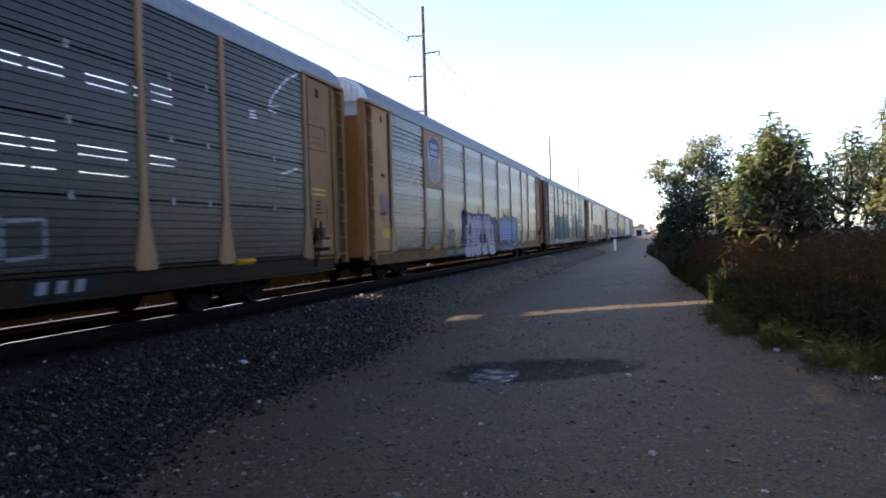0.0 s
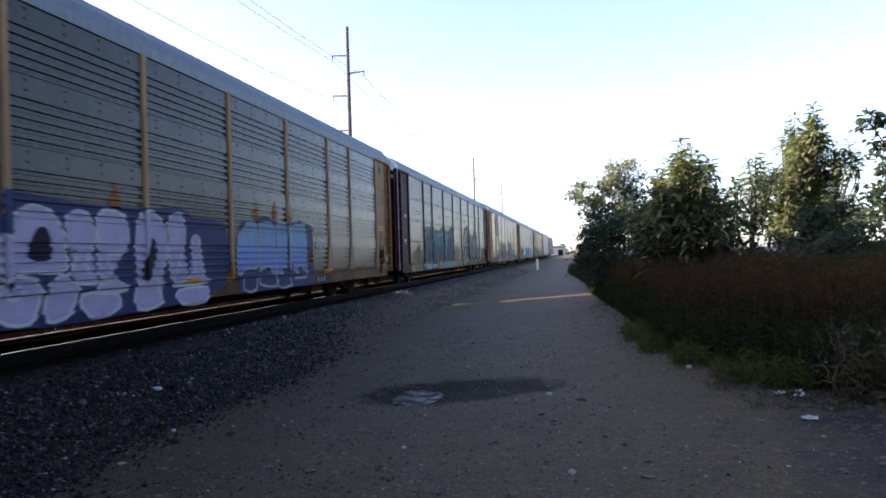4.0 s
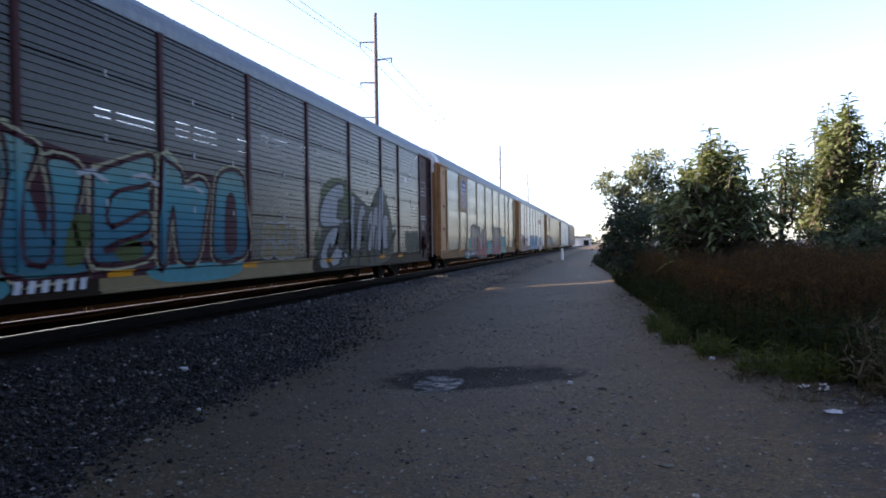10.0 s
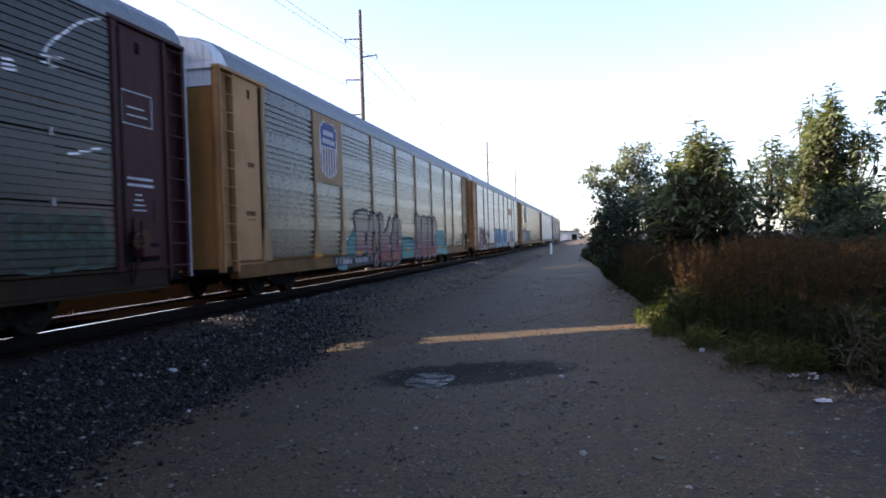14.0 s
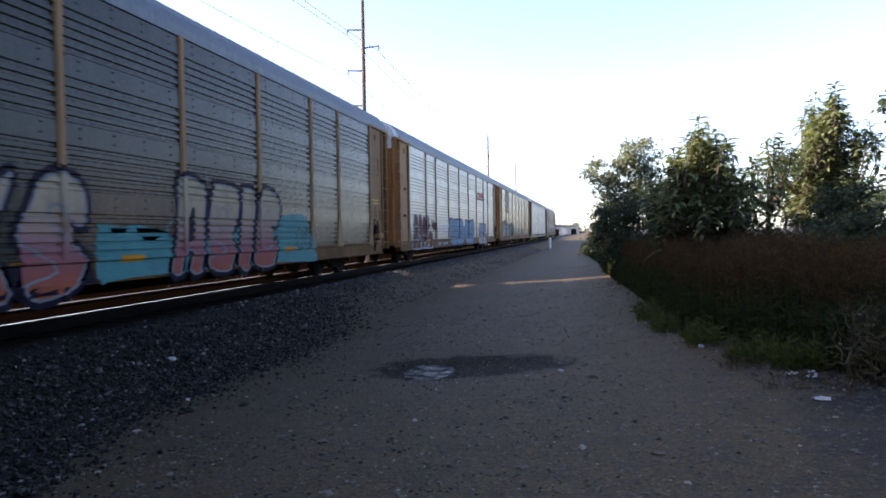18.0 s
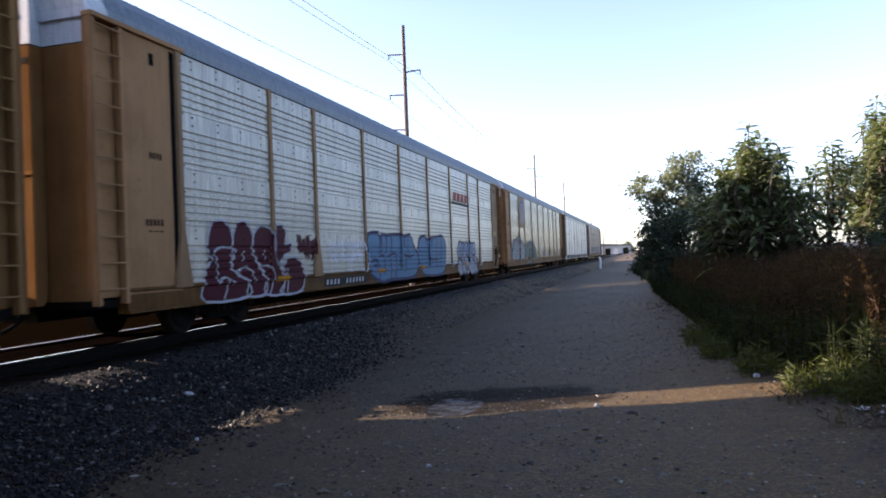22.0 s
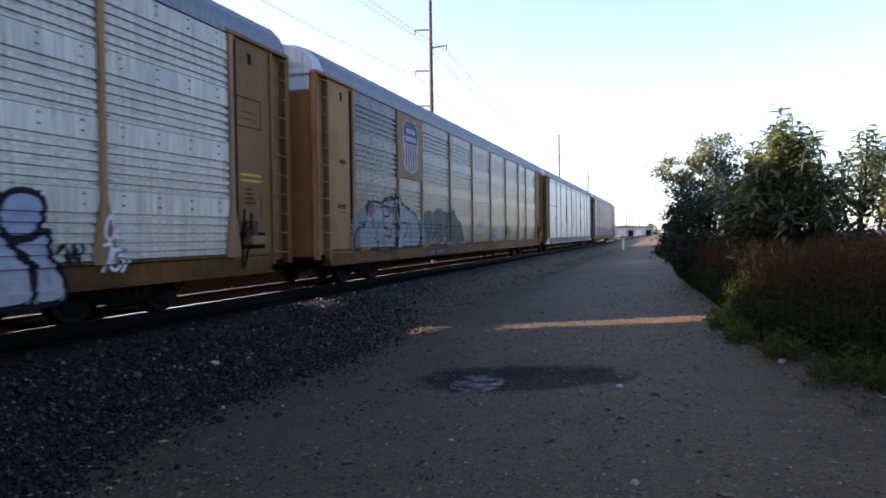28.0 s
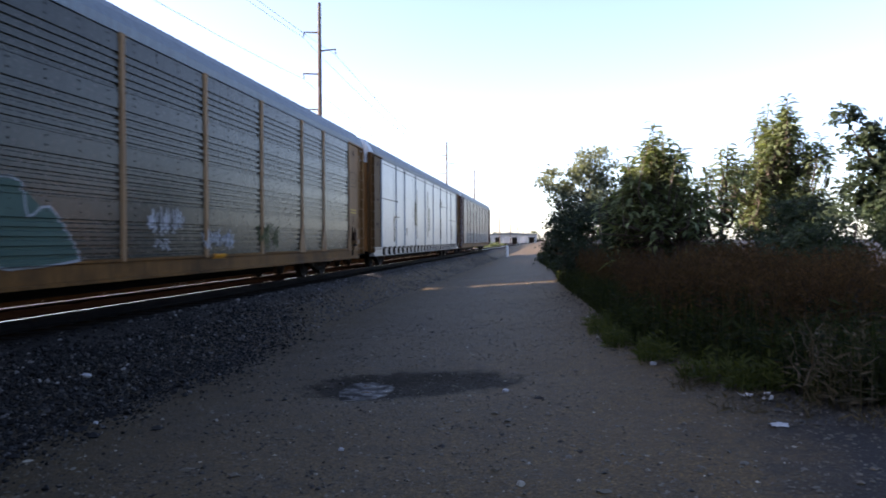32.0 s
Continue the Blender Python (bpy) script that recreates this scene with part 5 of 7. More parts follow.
litter("crumpled white plastic scrap beside the weeds", 1.88, 7.33, .06, 1)
litter("crumpled white plastic scrap beside the weeds", 2.02, 7.15, .04, 2)
litter("flat scrap of white paper on the verge", 1.85, 6.26, .065, 3, .15)
litter("small white scrap on the verge", 2.1, 7.45, .03, 4)


# ---- distance ----
def build_distance():
    shed = tagged(new("warehouse"), "long low pale warehouse far off beyond the track", "building")
    shed.location = (-19, 305, 0)
    wall_m = plain("warehouse_wall", (0.42, 0.43, 0.42), .8, .1, .5)
    bm = bmesh.new()
    box(bm, -9, 13.5, 0, 14, -.3, 3.6)
    part("wall", bm, wall_m, shed)
    bm = bmesh.new()
    prism_pts = [(-9.4, 3.6), (13.9, 3.6), (13.9, 3.9), (2.2, 4.7), (-9.4, 3.9)]
    prism(bm, prism_pts, -.4, 14.4)
    part("roof", bm, roof_metal, shed)
    for i in range(6):
        bm = bmesh.new()
        box(bm, -7.6 + i * 3.6, -5.4 + i * 3.6, -.12, -.005, -.2, 2.6)
        part("door", bm, black_steel if i % 2 else galv, shed)
    for i in range(7):
        x, y = -60 + i * 21 + (i * 37 % 11), 420 + (i * 53 % 70)
        tree("tree", "distant dark tree on the horizon", (x, y), leaf_mid, 70 + i, lobes=[(x, y, 3.2 + (i % 3), 2.6), (x + 2, y, 2.4, 2.2), (x - 2.2, y, 2.2, 2.0)], leaf=.8, density=45, forks=1)
    bldg = tagged(new("house"), "pale sunlit house end behind the dark trees", "building")
    bldg.location = (27.5, 45, 0)
    bm = bmesh.new()
    box(bm, -3.2, 9, 0, 9, -.3, 5.2)
    part("wall", bm, plain("warm_wall", (0.45, 0.33, 0.24), .85, .08, .6), bldg)
    bm = bmesh.new()
    prism(bm, [(-3.7, 5.2), (9.5, 5.2), (9.5, 5.5), (3, 7.0), (-3.7, 5.5)], -.5, 9.5)
    part("roof", bm, plain("brown_roof", (0.12, 0.07, 0.05), .85, .2, 2), bldg)


build_distance()
for x, y, r in ((-12.6, 150, 1.2), (-10.6, 153, 1.0), (-14.8, 156, 1.3)):
    tree("bush", "low sunlit green bush far along the track", (x, y), leaf_green, int(y), lobes=[(x, y, .35, r), (x + r, y, .15, r * .8)], leaf=.4, density=160, forks=1)
# weeds added beyond the track, near black for their shaded near side
weed_shaded = plain("weed_shaded", (0.007, 0.006, 0.004), 0.9, 0.4)
far_side = [(-12.0 - .5 * j, y, .5, 1.2) for y in np.arange(-6, 96, 2.2) for j in range(2)]
weeds("trackside_weeds", "dark weeds beyond the far side of the track", far_side, weed_shaded, .25, .55, 60, 9, .03, (4, 8))


# ---- paint on the cars ----
def paint(name, color, rough=0.5, worn=0.25):
    color = tuple(v * .86 for v in color)
    m, nt, bsdf = material(name, rough, 0.0, 0.06)
    n = noise_node(nt, coords(nt), 3.0, 6, 0.7)
    n2 = noise_node(nt, coords(nt, "Object", (1, 1, 6)), 9.0, 4, 0.7)
    col = ramp(nt, n, [(0.3, tuple(v * (1 - worn) for v in color)), (0.7, color)])
    col = mix(nt, calc(nt, "MULTIPLY", span(nt, n2, .55, .75), .5), col, tuple(min(.05, v * .5) for v in color))
    link(nt, col, bsdf.inputs["Base Color"])
    return m


def faded_paint(name, stops):
    """Spray paint that changes hue with height."""
    m, nt, bsdf = material(name, 0.6, 0.0, 0.06)
    sep = nt.nodes.new("ShaderNodeSeparateXYZ")
    link(nt, coords(nt), sep.inputs[0])
    n = noise_node(nt, coords(nt), 4.0, 5)
    z = calc(nt, "ADD", span(nt, sep.outputs[2], 0.4, 2.4), calc(nt, "MULTIPLY", calc(nt, "SUBTRACT", n, .5), .12))
    col = ramp(nt, z, stops)
    col = mix(nt, calc(nt, "MULTIPLY", span(nt, n, .5, .75), .4), col, (0.05, 0.05, 0.05))
    link(nt, col, bsdf.inputs["Base Color"])
    return m


p_white = paint("paint_white", (0.40, 0.41, 0.43))
p_bright = paint("paint_bright", (0.74, 0.74, 0.78))
p_silver = paint("paint_silver", (0.21, 0.22, 0.23))
p_chalk = paint("paint_chalk", (0.27, 0.285, 0.30))
p_pale = paint("paint_pale", (0.19, 0.20, 0.215))
p_black = paint("paint_black", (0.012, 0.012, 0.014))
p_ink = paint("paint_ink", (0.009, 0.009, 0.02))
p_navy = paint("paint_navy", (0.028, 0.035, 0.085))
p_lilac = paint("paint_lilac", (0.30, 0.27, 0.36))
p_blue = paint("paint_blue", (0.072, 0.195, 0.310))
p_cyan = paint("paint_cyan", (0.034, 0.175, 0.195))
p_teal = paint("paint_teal", (0.045, 0.21, 0.215))
p_tan = paint("paint_tan", (0.165, 0.125, 0.066))
p_cream = paint("paint_cream", (0.28, 0.26, 0.17))
p_wine = paint("paint_wine", (0.036, 0.008, 0.014))
p_maroon = paint("paint_maroon", (0.062, 0.0065, 0.015))
p_red = paint("paint_red", (0.30, 0.035, 0.03))
p_orange = paint("paint_orange", (0.50, 0.20, 0.01))
p_rust = paint("paint_rust", (0.24, 0.08, 0.025))
p_green = paint("paint_green", (0.045, 0.085, 0.07))
p_lime = paint("paint_lime", (0.045, 0.065, 0.02))
p_shadow = paint("paint_shadow", (0.036, 0.042, 0.032))
p_logoblue = paint("logo_blue", (0.02, 0.035, 0.15))
p_stripe = paint("stripe_red", (0.10, 0.014, 0.024))
p_denim = faded_paint("paint_denim", [(0.0, (0.06, 0.08, 0.20)), (0.35, (0.12, 0.17, 0.34)), (0.6, (0.13, 0.21, 0.30)), (0.8, (0.12, 0.19, 0.24))])
p_bluefade = faded_paint("paint_bluefade", [(0.05, (0.022, 0.115, 0.105)), (0.3, (0.010, 0.055, 0.080)), (0.55, (0.012, 0.090, 0.125)), (0.8, (0.028, 0.140, 0.155)), (1.0, (0.08, 0.15, 0.14))])
p_steel = faded_paint("paint_steel", [(0.0, (0.27, 0.26, 0.27)), (0.25, (0.25, 0.27, 0.31)), (0.5, (0.20, 0.25, 0.33)), (0.8, (0.20, 0.25, 0.33))])
p_pinkish = paint("paint_pinkish", (0.20, 0.13, 0.14))
p_ice = paint("paint_ice", (0.14, 0.20, 0.22))
p_sunset = faded_paint("paint_sunset", [(0.0, (0.26, 0.07, 0.025)), (0.12, (0.22, 0.062, 0.05)), (0.27, (0.20, 0.085, 0.095)), (0.42, (0.23, 0.15, 0.13)), (0.6, (0.25, 0.20, 0.14)), (0.8, (0.25, 0.22, 0.155))])

POST_BITS = sorted(v for p in POSTS for v in (p - HALF_POST, p - HALF_POST + POST_IN, p + HALF_POST - POST_IN, p + HALF_POST))


SILL_LINE = [(SILL - .1, .022), (SILL + .04, .022), (SILL + .06, -.018), (Z0 - .07, -.018), (Z0 - .05, .032), (Z0 - .01, .032), (Z0 - .008, .002)]


def post_half(kind, i, z):
    """Half width of a post at a height: its foot flares out on the ribbed cars."""
    if kind == "ribbed" and i in FOOT_POSTS and z < Z0 + FOOT_H:
        return HALF_POST + (FOOT_W - HALF_POST) * min(1.0, (Z0 + FOOT_H - z) / FOOT_H)
    return HALF_POST


def face_offset(kind, z):
    """Depth of the ribbed or panelled sheet at a height."""
    lines = [RIBBED] if kind == "ribbed" else PANEL_LINES if kind == "panels" else []
    for line in lines:
        for (a, da), (b, db) in zip(line, line[1:]):
            if a <= z <= b:
                return da + (db - da) * (z - a) / max(b - a, 1e-6)
    return 0.0


def side_offset(kind, y, z):
    """How far the car's outer face stands out at a place on its side."""
    if z < Z0 - .0081:
        for (a, da), (b, db) in zip(SILL_LINE, SILL_LINE[1:]):
            if a <= z <= b:
                return da + (db - da) * (z - a) / (b - a)
    base = face_offset(kind, z)
    for i, p in enumerate(POSTS):
        d, h = abs(y - p), post_half(kind, i, z)
        if d < h:
            return base + (POST_D + .002 - base) * min(1.0, (h - d) / POST_IN)
    return base


PANEL_LINES = [panelled(Z0 + r * PANEL_H + .015, Z0 + (r + 1) * PANEL_H - .015) for r in range(4)]
Z_CUTS = {"ribbed": [z for z, d in RIBBED], "panels": [z for pr in PANEL_LINES for z, d in pr], "smooth": []}


def split_apart(bm):
    """Groups of faces whose outlines neither touch nor overlap, each as a mesh of its own."""
    faces = list(bm.faces)
    co = np.array([[[v.co.y, v.co.z] for v in (f.verts[0], f.verts[1], f.verts[2], f.verts[-1])] for f in faces])
    lo, hi = co.min(1) - .004, co.max(1) + .004
    group = np.full(len(faces), -1)
    boxes = []
    for k in range(len(faces)):
        if group[k] >= 0:
            continue
        todo, mine = [k], []
        group[k] = len(boxes)
        while todo:
            q = todo.pop()
            mine.append(faces[q])
            near = np.nonzero((group < 0) & (lo <= hi[q]).all(1) & (hi >= lo[q]).all(1))[0]
            group[near] = len(boxes)
            todo += near.tolist()
        boxes.append((k, mine))
    out = []
    for _, faces in boxes:
        nb, made = bmesh.new(), {}
        for f in faces:
            for v in f.verts:
                if v not in made:
                    made[v] = nb.verts.new(v.co)
            nb.faces.new([made[v] for v in f.verts])
        out.append(nb)
    bm.free()
    return out


def lay(name, bm, mat, car, kind, layer=1, label="", stuff=False):
    """Lay flat paint, drawn in (y, z), over the ribs, posts and sill of a car's side, each separate shape a part."""
    if not bm.verts:
        bm.free()
        return
    for piece in split_apart(bm):
        ob = lay_piece(name, piece, mat, car, kind, layer, label)
        if stuff:
            tagged(ob, label, kind="stuff")


def lay_piece(name, bm, mat, car, kind, layer, label):
    zs = [v.co.z for v in bm.verts]
    ys = [v.co.y for v in bm.verts]
    cuts = [((0, 0, z), (0, 0, 1)) for z in Z_CUTS[kind] + [q for q, d in SILL_LINE] if min(zs) < z < max(zs)]
    cuts += [((0, y, 0), (0, 1, 0)) for y in POST_BITS if min(ys) < y < max(ys)]
    if kind == "ribbed" and min(zs) < Z0 + FOOT_H:
        for i, p in enumerate(POSTS):
            if i in FOOT_POSTS and min(ys) < p + FOOT_W and max(ys) > p - FOOT_W:
                for e in (-1, 1):
                    for inset in (0, POST_IN):
                        cuts.append(((0, p + e * (HALF_POST - inset), Z0 + FOOT_H), (0, e * FOOT_H, FOOT_W - HALF_POST)))
    for co, no in cuts:
        bmesh.ops.bisect_plane(bm, geom=bm.verts[:] + bm.edges[:] + bm.faces[:], plane_co=co, plane_no=no, dist=1e-5)
    for v in bm.verts:
        v.co.x = HALF_W + side_offset(kind, v.co.y, v.co.z) + .003 + .004 * layer
        v.co.y -= CAR_PITCH / 2
    me = bpy.data.meshes.new(name)
    bm.to_mesh(me)
    bm.free()
    me.materials.append(mat)
    ob = new(name, me)
    ob.parent = car
    if label:
        tagged(ob, label)
    return ob


def poly(bm, pts):
    f = bm.faces.new([bm.verts.new((0, y, z)) for y, z in pts])
    if len(pts) > 4:
        bmesh.ops.triangulate(bm, faces=[f])


def blob(bm, cy, cz, ry, rz, power=2.6, n=22, lean=0.0):
    pts = []
    for i in range(n):
        a = 2 * math.pi * i / n
        c, s = math.cos(a), math.sin(a)
        y = ry * math.copysign(abs(c) ** (2 / power), c)
        z = rz * math.copysign(abs(s) ** (2 / power), s)
        pts.append((cy + y + lean * z, cz + z))
    poly(bm, pts)


def stroke(bm, pts, w):
    """A ribbon along the points, with square ends."""
    for (y0, z0), (y1, z1) in zip(pts, pts[1:]):
        d = Vector((y1 - y0, z1 - z0))
        if d.length < 1e-4:
            continue
        d.normalize()
        e, n = d * w * .45, Vector((-d.y, d.x)) * w * .5
        poly(bm, [(y0 - e.x + n.x, z0 - e.y + n.y), (y0 - e.x - n.x, z0 - e.y - n.y), (y1 + e.x - n.x, z1 + e.y - n.y), (y1 + e.x + n.x, z1 + e.y + n.y)])


def curve(pts, closed=False, n=3):
    """A smooth line through the points."""
    m, out = len(pts), []
    for i in range(m if closed else m - 1):
        a, b, c, d = (pts[q % m] if closed else pts[min(max(q, 0), m - 1)] for q in (i - 1, i, i + 1, i + 2))
        for j in range(n):
            u = j / n
            out.append(tuple(.5 * (2 * b[v] + (c[v] - a[v]) * u + (2 * a[v] - 5 * b[v] + 4 * c[v] - d[v]) * u * u + (3 * b[v] - a[v] - 3 * c[v] + d[v]) * u ** 3) for v in (0, 1)))
    return out if closed else out + [pts[-1]]


def form(fill, line, w, pts):
    """One rounded letter form: its face and a line round it."""
    edge = curve(pts, True)
    poly(fill, edge)
    stroke(line, edge + edge[:1], w)


def ring(bm, cy, cz, ry, rz, w, a0=0, a1=360, n=18):
    stroke(bm, [(cy + ry * math.cos(radians(a0 + (a1 - a0) * i / n)), cz + rz * math.sin(radians(a0 + (a1 - a0) * i / n))) for i in range(n + 1)], w)


def letters(body, y0, y1, z0, z1, fat=0.0, shear=0.0, heights=None):
    """Fat letters of the built-in font, each fitted into its share of the box."""
    bm = bmesh.new()
    n = len(body)
    for k, ch in enumerate(body):
        cu = bpy.data.curves.new("letter", "FONT")
        cu.body, cu.offset, cu.resolution_u, cu.fill_mode = ch, fat, 4, "FRONT"
        ob = bpy.data.objects.new("letter", cu)
        me = bpy.data.meshes.new_from_object(ob)
        co = np.array([v.co[:] for v in me.vertices])
        lo, hi = co.min(0), co.max(0)
        a, b = y0 + (y1 - y0) * k / n, y0 + (y1 - y0) * (k + 1) / n
        gap = (b - a) * .03
        top = z1 - (heights[k] if heights else 0)
        vs = []
        for x, y, _ in co:
            u, v = (x - lo[0]) / max(hi[0] - lo[0], 1e-4), (y - lo[1]) / max(hi[1] - lo[1], 1e-4)
            z = z0 + (top - z0) * v
            vs.append(bm.verts.new((0, a + gap + (b - a - 2 * gap) * u + shear * (z - z0), z)))
        for p in me.polygons:
            bm.faces.new([vs[i] for i in p.vertices])
        bpy.data.objects.remove(ob)
        bpy.data.curves.remove(cu)
        bpy.data.meshes.remove(me)
    return bm


def lettering_bars(car, kind, y0, y1, z0, z1, groups, plate=True, mat=None, layer=2):
    """Stencilled marks shown as plain slanted bars on a black plate."""
    if plate:
        bm = bmesh.new()
        poly(bm, [(y0, z0), (y1, z0), (y1, z1), (y0, z1)])
        lay("mark_plate", bm, p_black, car, kind, 1, "black painted plate with pale marks")
    h = z1 - z0
    total = sum(groups) + 1.5 * (len(groups) - 1) + 1.2
    step = (y1 - y0) / total
    y = y0 + step * .6
    bm = bmesh.new()
    for g in groups:
        for _ in range(g):
            a, b = z0 + h * .22, z1 - h * .20
            w, s = step * .50, step * .14
            poly(bm, [(y, a), (y + w, a), (y + w + s, b), (y + s, b)])
            y += step
        y += step * 1.5
    lay("mark_bar", bm, mat or p_pale, car, kind, layer, "pale stencilled mark")


def reflectors(car, kind, ys, z=.77):
    for y in ys:
        bm = bmesh.new()
        poly(bm, [(y, z), (y + .55, z), (y + .55, z + .10), (y, z + .10)])
        lay("reflector", bm, p_orange, car, kind, 4, "orange-yellow reflector strip")


def flat(name, bm, mat, car, layer, label=""):
    """Paint on the flat emblem board."""
    for v in bm.verts:
        v.co.x = HALF_W + .030 + .0025 * layer
        v.co.y -= CAR_PITCH / 2
    return part(name, bm, mat, car, label)


def clip_poly(pts, axis, val, keep_above):
    """Cut a convex or near-convex outline at a line along one axis."""
    out = []
    for p, q in zip(pts, pts[1:] + pts[:1]):
        a, b = (p[axis] - val), (q[axis] - val)
        if not keep_above:
            a, b = -a, -b
        if a >= 0:
            out.append(p)
        if (a > 0) != (b > 0) and a != b:
            u = a / (a - b)
            out.append((p[0] + (q[0] - p[0]) * u, p[1] + (q[1] - p[1]) * u))
    return out


def shield(car, kind, y0, y1, z0, z1, board):
    """A flat board with a shield: blue field above, red and white stripes below."""
    bm = bmesh.new()
    box(bm, HALF_W - .01, HALF_W + .030, board[0] - CAR_PITCH / 2, board[1] - CAR_PITCH / 2, board[2], board[3], .006)
    part("emblem_board", bm, tan_paint, car, "plain yellow board behind the emblem")

    def outline(k):
        c, w, h = (y0 + y1) / 2, (y1 - y0) / 2 + k, (z1 - z0)
        half = [(0, -.06), (.35, -.01), (.62, .0), (.72, -.07), (.95, -.11), (.88, -.22), (.84, -.36), (.90, -.52), (1.0, -.66), (.97, -.80), (.72, -.91), (.35, -.965), (0, -1.0)]
        right = [(c + w * u, z1 + k * (1 if v > -.4 else 0) + h * v - k * (v < -.6)) for u, v in half]
        return right + [(2 * c - y, z) for y, z in reversed(right[1:-1])]
    bm = bmesh.new()
    poly(bm, outline(.03))
    flat("emblem", bm, p_white, car, 1, "red, white and blue shield emblem")
    cut = z1 - (z1 - z0) * .44
    bm = bmesh.new()
    poly(bm, clip_poly(outline(0), 1, cut, True))
    flat("emblem_field", bm, p_logoblue, car, 2)
    w = (y1 - y0) / 13
    for i in range(0, 13, 2):
        pts = clip_poly(clip_poly(clip_poly(outline(0), 1, cut - .03, False), 0, y0 + w * i, True), 0, y0 + w * (i + 1), False)
        if len(pts) > 2:
            bm = bmesh.new()
            poly(bm, pts)
            flat("emblem_stripe", bm, p_stripe, car, 2)
    for zz, ww, n in ((z1 - (z1 - z0) * .19, .60, 5), (z1 - (z1 - z0) * .34, .72, 7)):
        c, h = (y0 + y1) / 2, (z1 - z0) * .095
        wide = (y1 - y0) * ww
        for i in range(n):
            a = c - wide / 2 + wide * i / n
            bm = bmesh.new()
            poly(bm, [(a, zz - h / 2), (a + wide / n * .76, zz - h / 2), (a + wide / n * .76, zz + h / 2), (a, zz + h / 2)])
            flat("emblem_bar", bm, p_white, car, 3)


def scribble(car, kind, y0, y1, z0, z1, mat, w, seed, n=22, layer=3, label="quick sprayed tag"):
    """A loose sprayed line wandering through a box."""
    rng = random.Random(seed)
    bm = bmesh.new()
    for part_k in range(3):
        pts, y = [], y0 + (y1 - y0) * part_k / 3
        for i in range(n // 3 + 1):
            y += (y1 - y0) / n * rng.uniform(.2, 1.8)
            pts.append((y, z0 + (z1 - z0) * (rng.uniform(.0, .35) if i % 2 else rng.uniform(.6, 1.0))))
        stroke(bm, pts, w)
    lay("graffiti_tag", bm, mat, car, kind, layer, label, True)


def throw_up(car, kind, spans, z0, z1, fill, line, lw, label, seed=1):
    """Bubble graffiti: leaning, overlapping rounded forms with a contour round them and loops inside."""
    rng = random.Random(seed)
    rim, body, loops = bmesh.new(), bmesh.new(), bmesh.new()
    h = z1 - z0
    for i, (a, b) in enumerate(spans):
        c, r = (a + b) / 2, (b - a) / 2
        mid = z0 + h * rng.uniform(.40, .60)
        lean = rng.uniform(-.25, .3)
        forms = [(c + rng.uniform(-.15, .15) * r, (mid + z1) / 2 - rng.uniform(0, .1) * h, r * rng.uniform(.85, 1.12), (z1 - mid) * rng.uniform(.5, .62)),
                 (c + rng.uniform(-.3, .3) * r, (mid + z0) / 2, r * rng.uniform(1.0, 1.3), (mid - z0) * rng.uniform(.52, .62))]
        if rng.random() < .5:
            forms.append((c + rng.uniform(-.5, .5) * r, mid, r * .7, h * .3))
        for cy, cz, ry, rz in forms:
            power = rng.uniform(2.1, 3.4)
            blob(rim, cy, cz, ry + lw, rz + lw, power, lean=lean)
            blob(body, cy, cz, ry, rz, power, lean=lean)
        ring(loops, forms[0][0], forms[0][1] - .1 * h, r * .4, h * .16, lw * .9, rng.uniform(0, 90), rng.uniform(230, 330))
        ring(loops, forms[1][0], forms[1][1] + .1 * h, r * .75, h * .2, lw * .9, rng.uniform(-20, 30), rng.uniform(150, 200))
        stroke(loops, [(c + r, z1 - .3 * h), (c + r * .8, mid), (c + r * 1.1, z0 + .2 * h)], lw * .9)
        stroke(loops, [(c - r * .2, mid + .12 * h), (c - r * .1, mid - .1 * h), (c + r * .3, mid - .22 * h)], lw * .8)
    lay("graffiti_outline", rim, line, car, kind, 1, label)
    lay("graffiti_letter", body, fill, car, kind, 2)
    lay("graffiti_line", loops, line, car, kind, 3)


def bright_marks(c, k):
    """A broken white arc, and short bright dashes painted for light through slots, near the rear end of a panelled car.
    """
    bm = bmesh.new()
    for a, b in (((24.84, 3.72), (24.94, 3.84)), ((24.98, 3.88), (25.12, 4.0)), ((25.17, 4.03), (25.33, 4.16)), ((25.38, 4.20), (25.56, 4.31)), ((25.62, 4.34), (25.78, 4.41)), ((25.84, 4.44), (25.95, 4.47))):
        stroke(bm, [a, b], .035)
    lay("graffiti_tag", bm, p_bright, c, k, 2, "broken white sprayed arc")
    # white dashes drawn where daylight would come through the slots
    bm = bmesh.new()
    for y, z, w in ((24.16, 3.34, .2), (24.17, 3.40, .17), (24.15, 3.46, .16), (24.78, 3.57, .12), (24.95, 3.55, .1), (24.78, 3.66, .22), (25.05, 3.69, .1), (25.2, 2.44, .2), (25.42, 2.50, .22), (25.66, 2.56, .18)):
        stroke(bm, [(y, z), (y + w, z + w * .12)], .028)
    lay("bright_scrape", bm, p_bright, c, k, 2, "short bright scrapes through the paint")


